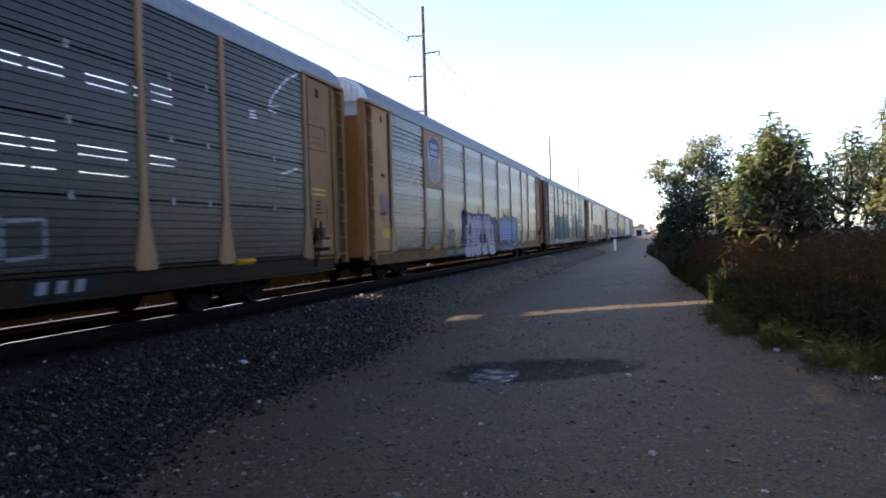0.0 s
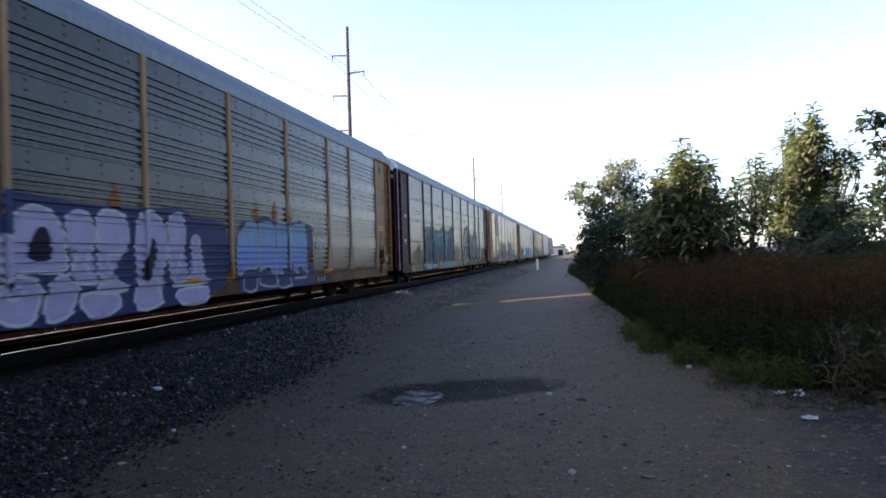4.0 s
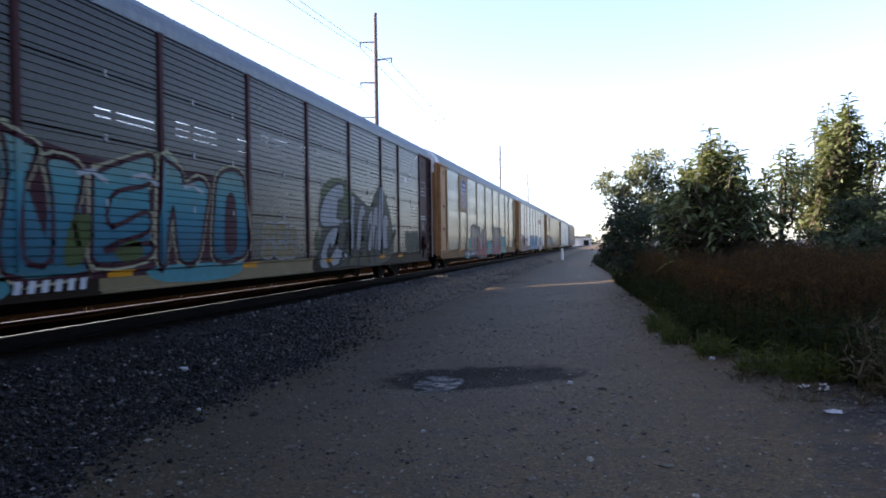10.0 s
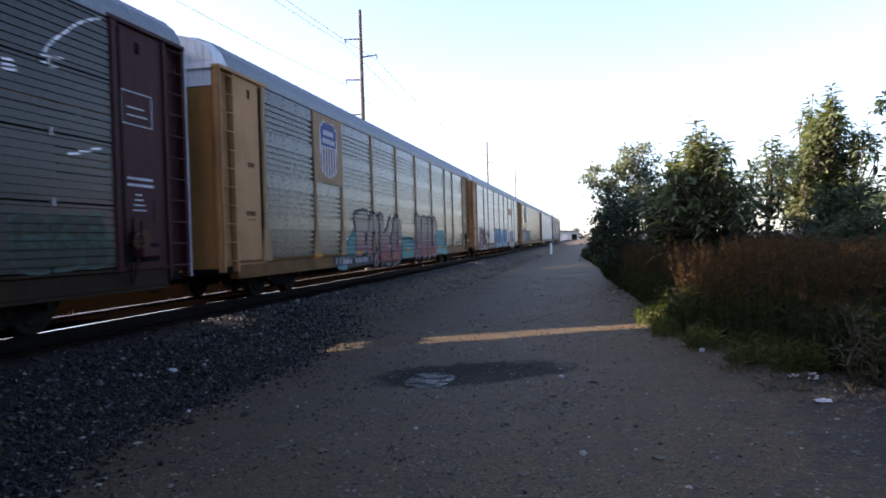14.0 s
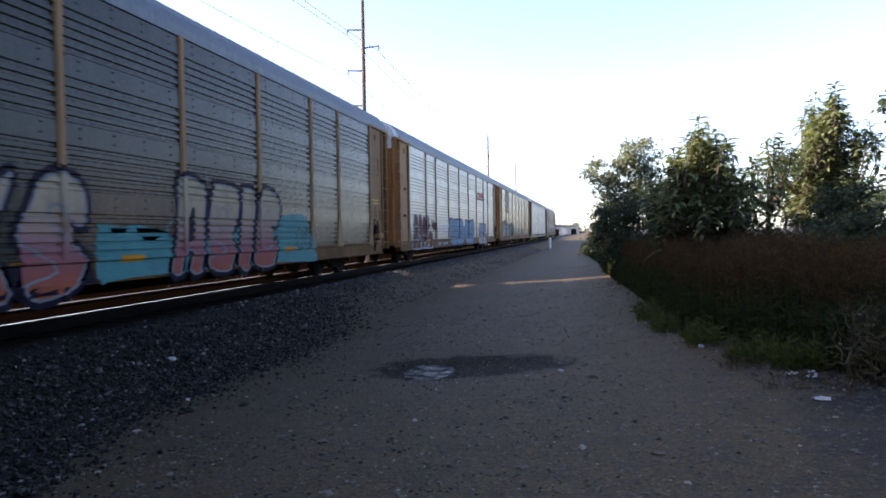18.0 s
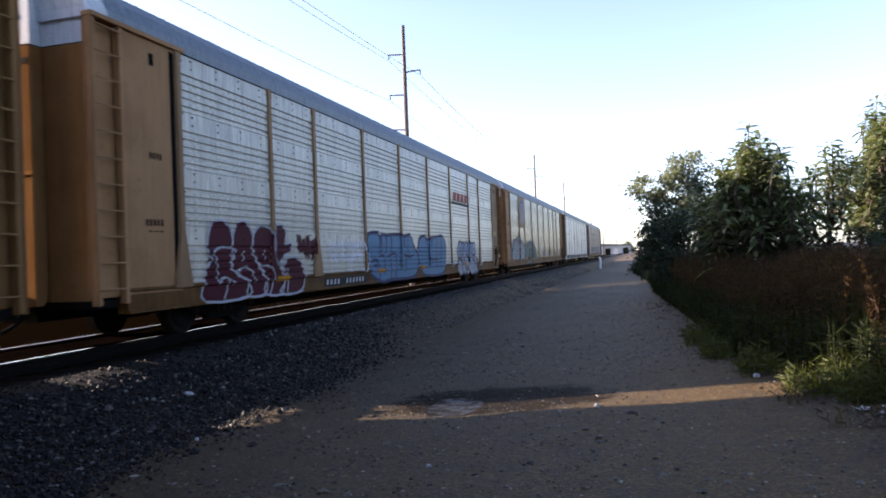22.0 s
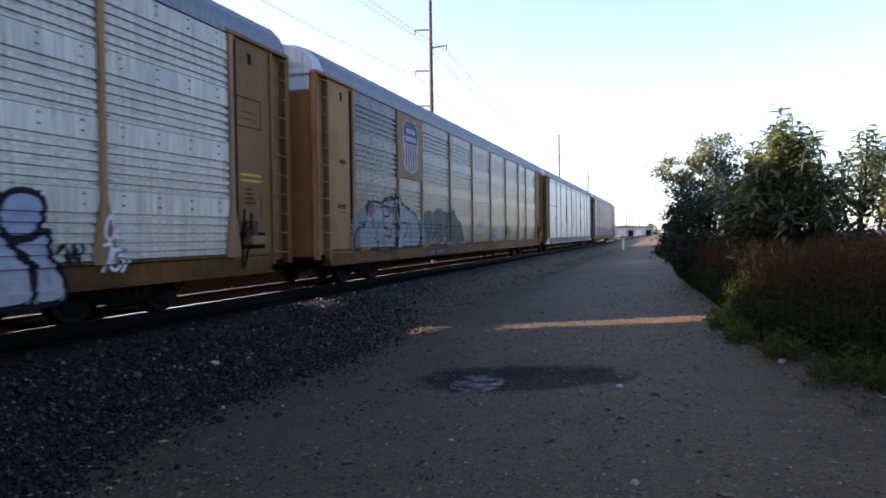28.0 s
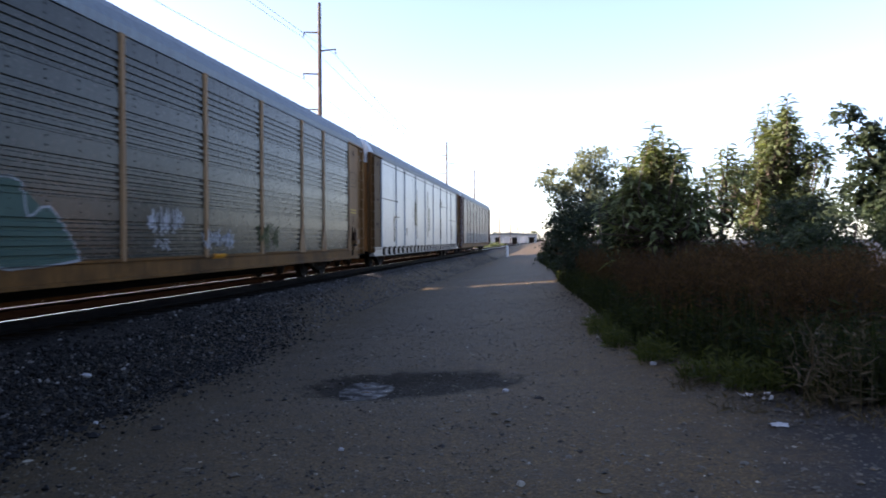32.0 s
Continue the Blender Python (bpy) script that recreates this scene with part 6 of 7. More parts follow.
def car_paint():
    # first car: dark panels
    c = CARS[0]
    k = "panels"
    lettering_bars(c, k, 19.4, 20.6, .54, .80, [3])
    bm = bmesh.new()
    for a, b in ((18.7, 19.15), (19.22, 19.72)):
        stroke(bm, [(a, 1.45), (b, 1.48), (b, 1.05), (a, 1.02)], .05)
    lay("graffiti_tag", bm, p_pale, c, k, 2, "faint pale sprayed boxes")
    bright_marks(c, k)
    reflectors(c, k, (23.6, 14.0, 9.0))
    # second car: grey ribs, emblem, purple and blue pieces
    c, k = CARS[1], "ribbed"
    scribble(c, "smooth", 1.62, 2.2, 1.75, 2.35, p_pinkish, .045, 33, 24)
    bm = bmesh.new()
    poly(bm, [(1.72, 1.18), (2.2, 1.18), (2.2, 1.42), (1.72, 1.42)])
    lay("sticker", bm, p_sign, c, "smooth", 1, "yellow sticker on the end sheet")
    shield(c, k, 5.62, 6.84, 2.9, 4.33, (5.3, 7.15, 2.72, Z1 - .02))
    lettering_bars(c, k, 7.45, 10.0, SILL + .01, .76, [4, 6])
    reflectors(c, k, (6.0, 8.5, 13.9, 20.9))
    fill = bmesh.new()
    poly(fill, curve([(9.43, 2), (9.94, 2.12), (11.26, 2.04), (12.7, 2.05), (13.93, 2.11), (14.33, 1.96), (15.45, 1.88), (15.41, 0.67), (12.55, 0.4), (9.91, 0.4), (9.42, 0.71), (9.35, 1.12), (9.71, 1.33)], True))
    lay("graffiti_fill", fill, p_navy, c, k, 1, "dark purple sprayed background")
    fill, line = bmesh.new(), bmesh.new()
    form(fill, line, 0.05, [(9.89, 1.53), (10.12, 1.53), (10.14, 1.8), (10.48, 1.95), (10.86, 1.81), (11.03, 1.39), (10.98, 1.08), (10.23, 1.08), (10.22, 0.8), (10.03, 0.77), (9.92, 1.05)])
    form(fill, line, 0.05, [(9.84, 0.52), (9.88, 0.9), (10.15, 1.03), (10.51, 0.97), (10.54, 0.7), (10.3, 0.44)])
    form(fill, line, 0.05, [(11.03, 1.77), (11.26, 1.92), (11.54, 1.84), (11.61, 1.49), (11.43, 1.1), (12.02, 0.89), (11.24, 0.91), (11.11, 1.05), (11.25, 1.34), (11.07, 1.39)])
    form(fill, line, 0.05, [(10.62, 0.44), (10.71, 0.88), (10.98, 1.03), (11.24, 0.91), (11.1, 0.53)])
    form(fill, line, 0.05, [(11.69, 1.89), (12.31, 1.9), (12.33, 1.35), (11.93, 1.3), (12.02, 0.99), (12.34, 0.77), (11.62, 0.77), (11.72, 1.1)])
    form(fill, line, 0.05, [(11.33, 0.74), (12.02, 0.73), (12.17, 0.57), (11.81, 0.42), (11.42, 0.44)])
    form(fill, line, 0.05, [(12.57, 1.51), (12.69, 1.91), (13.04, 2.01), (13.4, 1.75), (13.45, 1.3), (13.14, 0.86), (13.25, 0.52), (12.55, 0.45), (12.62, 0.98)])
    form(fill, line, 0.05, [(13.46, 1.52), (13.53, 1.92), (13.92, 2), (13.98, 1.53), (13.77, 1.07), (13.63, 0.79), (14.31, 1), (14.18, 1.54), (14.46, 1.6), (14.59, 0.94), (14.73, 0.79), (13.76, 0.76), (13.57, 0.85)])
    form(fill, line, 0.05, [(13.76, 0.67), (14.73, 0.69), (14.57, 0.43), (13.82, 0.44)])
    lay("graffiti_letter", fill, p_lilac, c, k, 3, "lilac and white sprayed letters")
    lay("graffiti_line", line, p_white, c, k, 4)
    fill = bmesh.new()
    poly(fill, curve([(10.35, 1.27), (10.48, 1.63), (10.68, 1.64), (10.76, 1.27)], True))
    poly(fill, curve([(12.73, 0.98), (12.97, 1.57), (13.15, 1.35), (12.9, 0.92)], True))
    lay("graffiti_fill", fill, p_ink, c, k, 5)
    bm = bmesh.new()
    for a, z, ry, rz in ((5.55, 1.45, .17, .24), (5.88, 1.52, .18, .25), (6.25, 1.5, .19, .26), (6.62, 1.48, .17, .25), (7.55, 1.45, .2, .26), (7.95, 1.4, .16, .22)):
        ring(bm, a, z, ry, rz, .03, -20, 200, 10)
        ring(bm, a + .03, z - .38, ry * 1.1, rz * .85, .03, 0, 360, 12)
    lay("graffiti_tag", bm, p_pale, c, k, 2, "thin pale bubble outlines")
    scribble(c, k, 7.9, 8.5, 1.0, 1.5, p_pale, .03, 8)
    bm = bmesh.new()
    poly(bm, [(16.0, .5), (20.2, .5), (20.15, 2.0), (19.4, 2.12), (18.2, 2.0), (17.4, 2.15), (16.1, 1.95)])
    lay("graffiti_fill", bm, p_navy, c, k, 1, "blue and white block letters")
    fill, line = bmesh.new(), bmesh.new()
    form(fill, line, 0.055, [(16.2, 1.77), (16.35, 1.91), (16.54, 1.98), (16.78, 1.97), (16.87, 1.83), (16.9, 1.06), (16.39, 1.01), (16.2, 0.93), (15.96, 0.94), (15.99, 1.68)])
    form(fill, line, 0.055, [(17, 1.92), (17.36, 2), (17.74, 1.94), (17.79, 1.6), (17.81, 0.87), (17.61, 0.87), (17.57, 0.99), (17.29, 1.03), (16.98, 0.95), (16.99, 1.49)])
    form(fill, line, 0.055, [(17.9, 1.94), (18.18, 1.99), (18.51, 1.93), (18.45, 1.04), (18.21, 1), (18.12, 0.86), (17.89, 0.9), (17.89, 1.5)])
    form(fill, line, 0.055, [(18.57, 1.97), (18.72, 1.94), (18.73, 1.09), (18.49, 1.02)])
    form(fill, line, 0.055, [(18.82, 1.95), (19.38, 2.01), (19.65, 1.92), (19.69, 0.86), (19.52, 0.87), (19.36, 1.01), (19.16, 1), (19.05, 0.85), (18.87, 0.9), (18.81, 1.43)])
    lay("graffiti_letter", fill, p_denim, c, k, 2, "blue sprayed block letters")
    stroke(line, curve([(16.23, 0.79), (16.22, 0.57), (16.48, 0.5), (16.8, 0.57), (16.85, 0.77)]), 0.05)
    stroke(line, curve([(17, 0.8), (17.03, 0.63), (17.8, 0.56), (17.86, 0.77)]), 0.05)
    stroke(line, curve([(17.93, 0.69), (18, 0.51), (18.67, 0.55), (18.65, 0.72)]), 0.05)
    stroke(line, curve([(18.92, 0.7), (19.65, 0.7)]), 0.05)
    lay("graffiti_line", line, p_chalk, c, k, 3)
    bm = bmesh.new()
    for cy, cz in ((16.85, 2.17), (17.8, 2.22), (18.67, 2.16), (19.96, 1.1), (9.45, 1.1), (15.6, .85), (9.7, 2.05), (12.1, 2.1)):
        blob(bm, cy, cz, .16, .12, 1.6)
        blob(bm, cy + .03, cz + .16, .07, .14, 1.5)
    lay("graffiti_fill", bm, p_rust, c, k, 1, "orange sprayed flames")
    lay("graffiti_tag", letters("HTR", 20.35, 21.0, 1.72, 2.0), p_white, c, k, 2, "small white sprayed lettering")
    scribble(c, k, 20.3, 21.2, 1.38, 1.66, p_white, .025, 12)
    lettering_bars(c, k, 20.3, 21.3, SILL + .01, .72, [3])
    # third car: dark panels with cyan and silver pieces
    c, k = CARS[2], "panels"
    bm = bmesh.new()
    blob(bm, 3.4, 1.05, .45, .35)
    blob(bm, 4.15, 1.25, .4, .42)
    blob(bm, 4.75, 1.0, .35, .42)
    poly(bm, [(2.7, .5), (5.2, .5), (5.2, .84), (2.7, .84)])
    lay("graffiti_fill", bm, p_tan, c, k, 1, "tan sprayed figures")
    bm = bmesh.new()
    stroke(bm, [(3.78, 1.02), (3.74, 1.35), (3.9, 1.56), (4.02, 1.44), (3.95, 1.3), (4.12, 1.24), (4.3, 1.36), (4.44, 1.3)], .045)
    stroke(bm, [(3.84, 1.44), (4.0, 1.36), (4.12, 1.46), (4.3, 1.5), (4.36, 1.38)], .055)
    for u, v in ((3.86, 1.14), (3.98, 1.1), (4.1, 1.09), (4.22, 1.11), (4.33, 1.16)):
        stroke(bm, [(u, v), (u + .02, v - .13)], .03)
    stroke(bm, [(3.8, 1.18), (4.1, 1.12), (4.4, 1.2)], .03)
    stroke(bm, [(3.75, 1.5), (4.0, 1.62), (4.35, 1.55)], .04)
    stroke(bm, [(3.7, .88), (3.95, .95), (4.25, .9)], .05)
    blob(bm, 4.9, 1.1, .05, .06, 2)
    blob(bm, 3.55, .62, .14, .12, 2)
    blob(bm, 4.2, .62, .12, .14, 2)
    blob(bm, 5.0, .8, .25, .3, 2)
    lay("graffiti_line", bm, p_black, c, k, 3)
    fill = bmesh.new()
    poly(fill, curve([(5.12, 1.15), (5.31, 1.89), (5.6, 2.17), (6.94, 2.53), (8.29, 2.41), (9.9, 2.37), (11.54, 2.43), (12.65, 1.85), (12.76, 0.82), (9.83, 0.72), (6.87, 0.74), (5.33, 0.9)], True))
    lay("graffiti_fill", fill, p_wine, c, k, 1, "dark wine-red sprayed background")
    fill = bmesh.new()
    poly(fill, curve([(5.5, 0.9), (6.87, 0.84), (6.94, 0.55), (5.54, 0.56)], True))
    poly(fill, curve([(9.83, 0.84), (12.59, 0.83), (12.07, 0.56), (10.07, 0.59)], True))
    lay("graffiti_fill", fill, p_cyan, c, k, 2, "cyan sprayed base")
    fill, line = bmesh.new(), bmesh.new()
    edge = bmesh.new()
    for pts in (
            [(5.32, 2.28), (5.78, 2.42), (6.3, 2.46), (6.51, 2.25), (6.52, 1.92), (6.33, 1.64), (6.68, 1.51), (6.85, 1.18), (6.69, 0.89), (6.17, 0.89), (5.62, 0.98), (5.7, 1.62), (5.59, 1.87), (5.33, 1.89)],
            [(6.94, 2.58), (7.21, 2.49), (7.49, 2.41), (7.4, 2.13), (7.26, 1.82), (7.23, 1.05), (7.69, 0.99), (7.72, 1.84), (7.65, 2.28), (8.1, 2.29), (8.28, 2.08), (8.11, 1.43), (8.32, 0.92), (8.22, 0.79), (6.95, 0.84), (7.04, 2.05)],
            [(8.47, 2.13), (8.78, 2.29), (9.67, 2.57), (9.85, 2.46), (9.71, 2.12), (8.98, 1.96), (8.76, 1.72), (8.85, 1.44), (9.63, 1.69), (9.68, 1.39), (8.94, 1.21), (8.73, 1.1), (9.73, 1.21), (9.6, 0.97), (8.52, 0.91), (8.44, 1.33)],
            [(10.01, 2.57), (10.54, 2.42), (10.67, 2.18), (11.09, 2.33), (11.4, 2.15), (11.27, 1.67), (11.02, 0.94), (10.47, 0.95), (10.32, 1.78), (10.08, 0.9), (9.9, 1.03)],
            [(11.59, 1.89), (11.69, 2.38), (12.1, 2.58), (12.6, 2.51), (12.74, 1.93), (12.78, 1.12), (12.42, 0.91), (11.61, 0.89), (11.51, 1.34)],
    ):
        form(fill, line, .15, pts)
        stroke(edge, curve(pts + pts[:1]), .075)
    lay("graffiti_line", edge, p_wine, c, k, 4, "dark wine-red edges between the letters")
    lay("graffiti_outline", line, p_cream, c, k, 2, "cream edges of the sprayed letters")
    lay("graffiti_letter", fill, p_bluefade, c, k, 3, "cyan sprayed letters with cream edges")
    fill = bmesh.new()
    poly(fill, curve([(5.86, 2.06), (6.22, 2.11), (6.21, 1.82), (5.95, 1.71)], True))
    poly(fill, curve([(6, 1.43), (6.33, 1.55), (6.56, 1.23), (6.48, 0.95), (6.04, 0.92)], True))
    poly(fill, curve([(11.99, 2.04), (12.32, 2.06), (12.35, 1.12), (11.93, 1.06)], True))
    lay("graffiti_fill", fill, p_wine, c, k, 4)
    fill = bmesh.new()
    poly(fill, curve([(8.07, 1.54), (8.35, 1.6), (8.44, 1.44), (8.23, 0.95), (7.91, 0.96)], True))
    poly(fill, curve([(8.89, 1.1), (9.38, 1.27), (9.54, 1.03), (9.15, 0.92)], True))
    lay("graffiti_fill", fill, p_lime, c, k, 4)
    bm = bmesh.new()
    for cy, cz in ((5.62, 2.42), (6.3, 2.5), (8.45, 2.2), (9.6, 2.25), (10.9, 2.2)):
        stroke(bm, [(cy - .25, cz - .05), (cy, cz), (cy + .3, cz - .12)], .07)
    lay("graffiti_line", bm, p_chalk, c, k, 5, "pale sprayed highlights")
    lettering_bars(c, k, 5.75, 8.55, .53, .80, [4, 6], False, p_white, 5)
    bm = bmesh.new()
    poly(bm, [(8.6, .5), (16, .5), (16, .84), (8.6, .84)])
    lay("graffiti_fill", bm, p_tan, c, k, 0)
    throw_up(c, k, [(13.4, 13.9), (13.95, 14.5), (14.55, 15.1)], .9, 1.62, p_tan, p_pale, .035, "tan and grey bubble graffiti", 17)
    fill = bmesh.new()
    poly(fill, curve([(16.37, 1.97), (16.6, 2.36), (17.15, 2.71), (18.12, 2.89), (18.49, 2.66), (19.01, 2.6), (19.81, 2.38), (20.58, 2.31), (21.34, 3.04), (22.4, 2.07), (22.68, 0.9), (21.18, 0.53), (18.38, 0.58), (16.51, 0.56), (16.25, 1.13), (16.63, 1.51)], True))
    lay("graffiti_fill", fill, p_shadow, c, k, 1, "green-black sprayed shadow")
    fill = bmesh.new()
    poly(fill, curve([(16.53, 2.45), (17.08, 2.8), (17.58, 2.92), (18.12, 2.94), (17.32, 2.71), (16.75, 2.33)], True))
    poly(fill, curve([(17.24, 1.37), (17.5, 1.43), (17.39, 1.07), (17.18, 1.02)], True))
    poly(fill, curve([(18.21, 2.9), (18.4, 2.82), (18.35, 1.93), (18.07, 2.08)], True))
    poly(fill, curve([(16.12, 1.18), (16.35, 1.6), (16.28, 1.04)], True))
    poly(fill, curve([(18.39, 0.77), (18.92, 0.92), (18.79, 0.64)], True))
    poly(fill, curve([(19.47, 0.79), (19.84, 0.9), (19.7, 0.63)], True))
    lay("graffiti_fill", fill, p_lime, c, k, 2, "green sprayed glow")
    fill, line = bmesh.new(), bmesh.new()
    form(fill, line, 0.12, [(16.47, 1.93), (16.74, 2.3), (17.14, 2.56), (17.74, 2.74), (18.11, 2.67), (18, 2.39), (17.55, 2.38), (17.21, 2.22), (16.96, 2.01), (16.79, 1.83), (17.78, 1.82), (17.78, 1.69), (17.26, 1.65), (16.56, 1.65)])
    form(fill, line, 0.12, [(16.68, 1.18), (16.93, 1.42), (17.34, 1.58), (17.68, 1.53), (17.48, 1.12), (18.29, 0.89), (17.81, 0.69), (17.04, 0.58), (16.51, 0.61), (16.45, 0.85)])
    form(fill, line, 0.12, [(18.64, 2.45), (18.95, 2.48), (18.88, 2.19), (18.76, 1.84), (18.82, 1.1), (18.51, 1.08), (18.6, 1.78), (18.2, 1.71), (18.15, 1.81), (18.57, 1.89)])
    form(fill, line, 0.12, [(19.32, 2.04), (19.62, 2.3), (19.85, 2.07), (19.54, 1.87), (19.37, 1.09), (19.09, 1.1)])
    form(fill, line, 0.12, [(20.16, 1.96), (20.5, 2.11), (20.37, 1.08), (20.04, 1.08)])
    form(fill, line, 0.12, [(21.34, 2.97), (21.62, 2.59), (21.43, 2.09), (21.29, 1.07), (20.99, 1.07), (21.13, 2.08)])
    form(fill, line, 0.12, [(21.82, 2.11), (22.13, 1.84), (21.71, 1.62), (22, 1.06), (21.45, 1.13), (21.49, 1.75)])
    form(fill, line, 0.12, [(20.64, 2.12), (21, 2.27), (20.85, 1.07), (20.5, 1.08)])
    lay("graffiti_outline", line, p_black, c, k, 2, "black edges of the silver letters")
    lay("graffiti_letter", fill, p_silver, c, k, 3, "silver and black sprayed lettering")
    bm = bmesh.new()
    stroke(bm, curve([(18.2, 1.71), (18.32, 1.38), (17.81, 0.69)]), 0.17)
    stroke(bm, curve([(19.07, 1.74), (18.93, 1.16), (18.38, 0.66)]), 0.17)
    stroke(bm, curve([(19.77, 1.76), (19.49, 1.09), (19.23, 0.65)]), 0.17)
    stroke(bm, curve([(20.27, 1.71), (19.98, 1.08), (20.21, 0.67)]), 0.17)
    stroke(bm, curve([(20.82, 1.67), (20.64, 1.01), (20.75, 0.68)]), 0.17)
    stroke(bm, curve([(22.9, 1.57), (21.99, 0.91)]), 0.17)
    stroke(bm, curve([(17.07, 1.12), (16.89, 0.83), (17.2, 0.57)]), 0.17)
    stroke(bm, curve([(17.68, 1.53), (17.48, 1.17), (17.06, 0.92)]), 0.17)
    lay("graffiti_line", bm, p_black, c, k, 4, "black sprayed slashes")
    bright_marks(c, k)
    throw_up(c, k, [(24.2, 24.75), (24.85, 25.4), (25.45, 25.9)], .92, 1.6, p_shadow, p_green, .04, "faded dark green bubble graffiti", 15)
    reflectors(c, k, (5.1, 8.75, 12.6, 16.7, 21.2, 23.2), .72)
    reflectors(c, k, (2.9,), .55)
    # fourth car: pink and teal pieces
    c, k = CARS[3], "ribbed"
    shield(c, k, 5.62, 6.84, 2.9, 4.33, (5.3, 7.15, 2.72, Z1 - .02))
    fill = bmesh.new()
    poly(fill, curve([(6.7, 0.53), (7.14, 0.8), (7.38, 0.67), (7.39, 0.4), (6.74, 0.42)], True))
    poly(fill, curve([(7.43, 1.25), (7.63, 1.01), (7.78, 1.33), (8.03, 1.37), (8.19, 1.56), (8.42, 0.73), (7.51, 0.76)], True))
    poly(fill, curve([(13.58, 1.35), (13.99, 1.11), (14.31, 1.35), (14.56, 1.1), (15.02, 1.13), (15.4, 1.44), (15.45, 1.08), (19.51, 1.56), (20.95, 1.59), (21.35, 0.99), (21.62, 0.49), (19.34, 0.54), (14.27, 0.53), (13.54, 0.52)], True))
    lay("graffiti_fill", fill, p_teal, c, k, 1, "teal sprayed background")
    bm = bmesh.new()
    poly(bm, [(7.4, .42), (13.5, .5), (13.4, .80), (7.42, .82)])
    lay("graffiti_fill", bm, p_ink, c, k, 1, "black sprayed band along the sill")
    lettering_bars(c, k, 7.05, 9.55, .49, .72, [4, 6], False, p_white, 4)
    fill, line = bmesh.new(), bmesh.new()
    form(fill, line, 0.2, [(8.29, 1.96), (9.44, 2.06), (9.36, 1.48), (8.74, 1.46), (8.74, 1), (9.17, 1.04), (9.16, 0.88), (8.42, 0.77), (8.36, 1.42)])
    form(fill, line, 0.2, [(9.34, 0.78), (9.41, 1.29), (9.66, 1.82), (10.03, 2.03), (10.46, 1.94), (10.56, 1.51), (10.37, 0.99), (10.17, 1.3), (10.09, 1.57), (9.83, 1.3), (9.73, 0.76)])
    form(fill, line, 0.2, [(9.99, 0.39), (10.22, 0.74), (10.49, 0.83), (10.43, 0.47)])
    form(fill, line, 0.2, [(10.74, 1.98), (11.12, 1.95), (11.16, 1.41), (11.45, 1.47), (12.02, 1.94), (11.83, 1.47), (11.58, 0.96), (11.85, 0.73), (11.88, 0.38), (11.29, 0.42), (11.3, 0.64), (10.8, 0.39), (10.84, 1.3)])
    form(fill, line, 0.2, [(12.29, 1.54), (12.49, 1.87), (12.87, 2), (13.26, 1.81), (13.26, 1.31), (12.91, 1.43), (12.79, 1.58), (12.59, 1.49), (12.83, 1.18), (13.27, 0.86), (13.05, 0.49), (12.41, 0.34), (12.18, 0.54), (12.74, 0.69), (12.44, 0.94), (12.09, 1.13)])
    form(fill, line, 0.2, [(15.6, 2.13), (16.37, 2.04), (16.34, 1.54), (16.31, 0.86), (16.18, 0.52), (15.86, 0.52), (16.02, 0.84), (15.71, 0.9), (15.59, 0.54), (15.33, 0.53), (15.44, 0.92), (15.59, 1.48)])
    form(fill, line, 0.2, [(16.71, 1.99), (16.88, 2.11), (17.61, 2), (17.48, 1.33), (17.22, 1.29), (17.19, 1.56), (16.94, 1.67), (16.8, 1.37), (17.33, 1.05), (17.46, 0.82), (17.22, 0.5), (16.64, 0.51), (16.49, 0.72), (16.9, 0.81), (17.11, 0.92), (16.59, 1.11), (16.53, 1.46)])
    form(fill, line, 0.2, [(17.82, 1.98), (17.94, 2.09), (18.31, 2.01), (18.24, 1.39), (18, 0.51), (17.62, 0.53), (17.7, 1.05)])
    form(fill, line, 0.2, [(18.51, 1.89), (18.86, 2.14), (19.47, 1.91), (19.38, 1.4), (19.04, 1.39), (18.97, 1.68), (18.72, 1.49), (18.7, 0.88), (19.13, 0.92), (19.3, 1.02), (19.32, 0.75), (19.05, 0.5), (18.3, 0.54), (18.38, 1.04), (18.49, 1.54)])
    lay("graffiti_outline", line, p_ink, c, k, 2, "dark outline of the sprayed letters")
    lay("graffiti_letter", fill, p_sunset, c, k, 3, "cream and pink sprayed letters")
    line = bmesh.new()
    fill = bmesh.new()
    form(fill, line, 0.04, [(8.29, 1.96), (9.44, 2.06), (9.36, 1.48), (8.74, 1.46), (8.74, 1), (9.17, 1.04), (9.16, 0.88), (8.42, 0.77), (8.36, 1.42)])
    form(fill, line, 0.04, [(9.34, 0.78), (9.41, 1.29), (9.66, 1.82), (10.03, 2.03), (10.46, 1.94), (10.56, 1.51), (10.37, 0.99), (10.17, 1.3), (10.09, 1.57), (9.83, 1.3), (9.73, 0.76)])
    form(fill, line, 0.04, [(9.99, 0.39), (10.22, 0.74), (10.49, 0.83), (10.43, 0.47)])
    form(fill, line, 0.04, [(10.74, 1.98), (11.12, 1.95), (11.16, 1.41), (11.45, 1.47), (12.02, 1.94), (11.83, 1.47), (11.58, 0.96), (11.85, 0.73), (11.88, 0.38), (11.29, 0.42), (11.3, 0.64), (10.8, 0.39), (10.84, 1.3)])
    form(fill, line, 0.04, [(12.29, 1.54), (12.49, 1.87), (12.87, 2), (13.26, 1.81), (13.26, 1.31), (12.91, 1.43), (12.79, 1.58), (12.59, 1.49), (12.83, 1.18), (13.27, 0.86), (13.05, 0.49), (12.41, 0.34), (12.18, 0.54), (12.74, 0.69), (12.44, 0.94), (12.09, 1.13)])
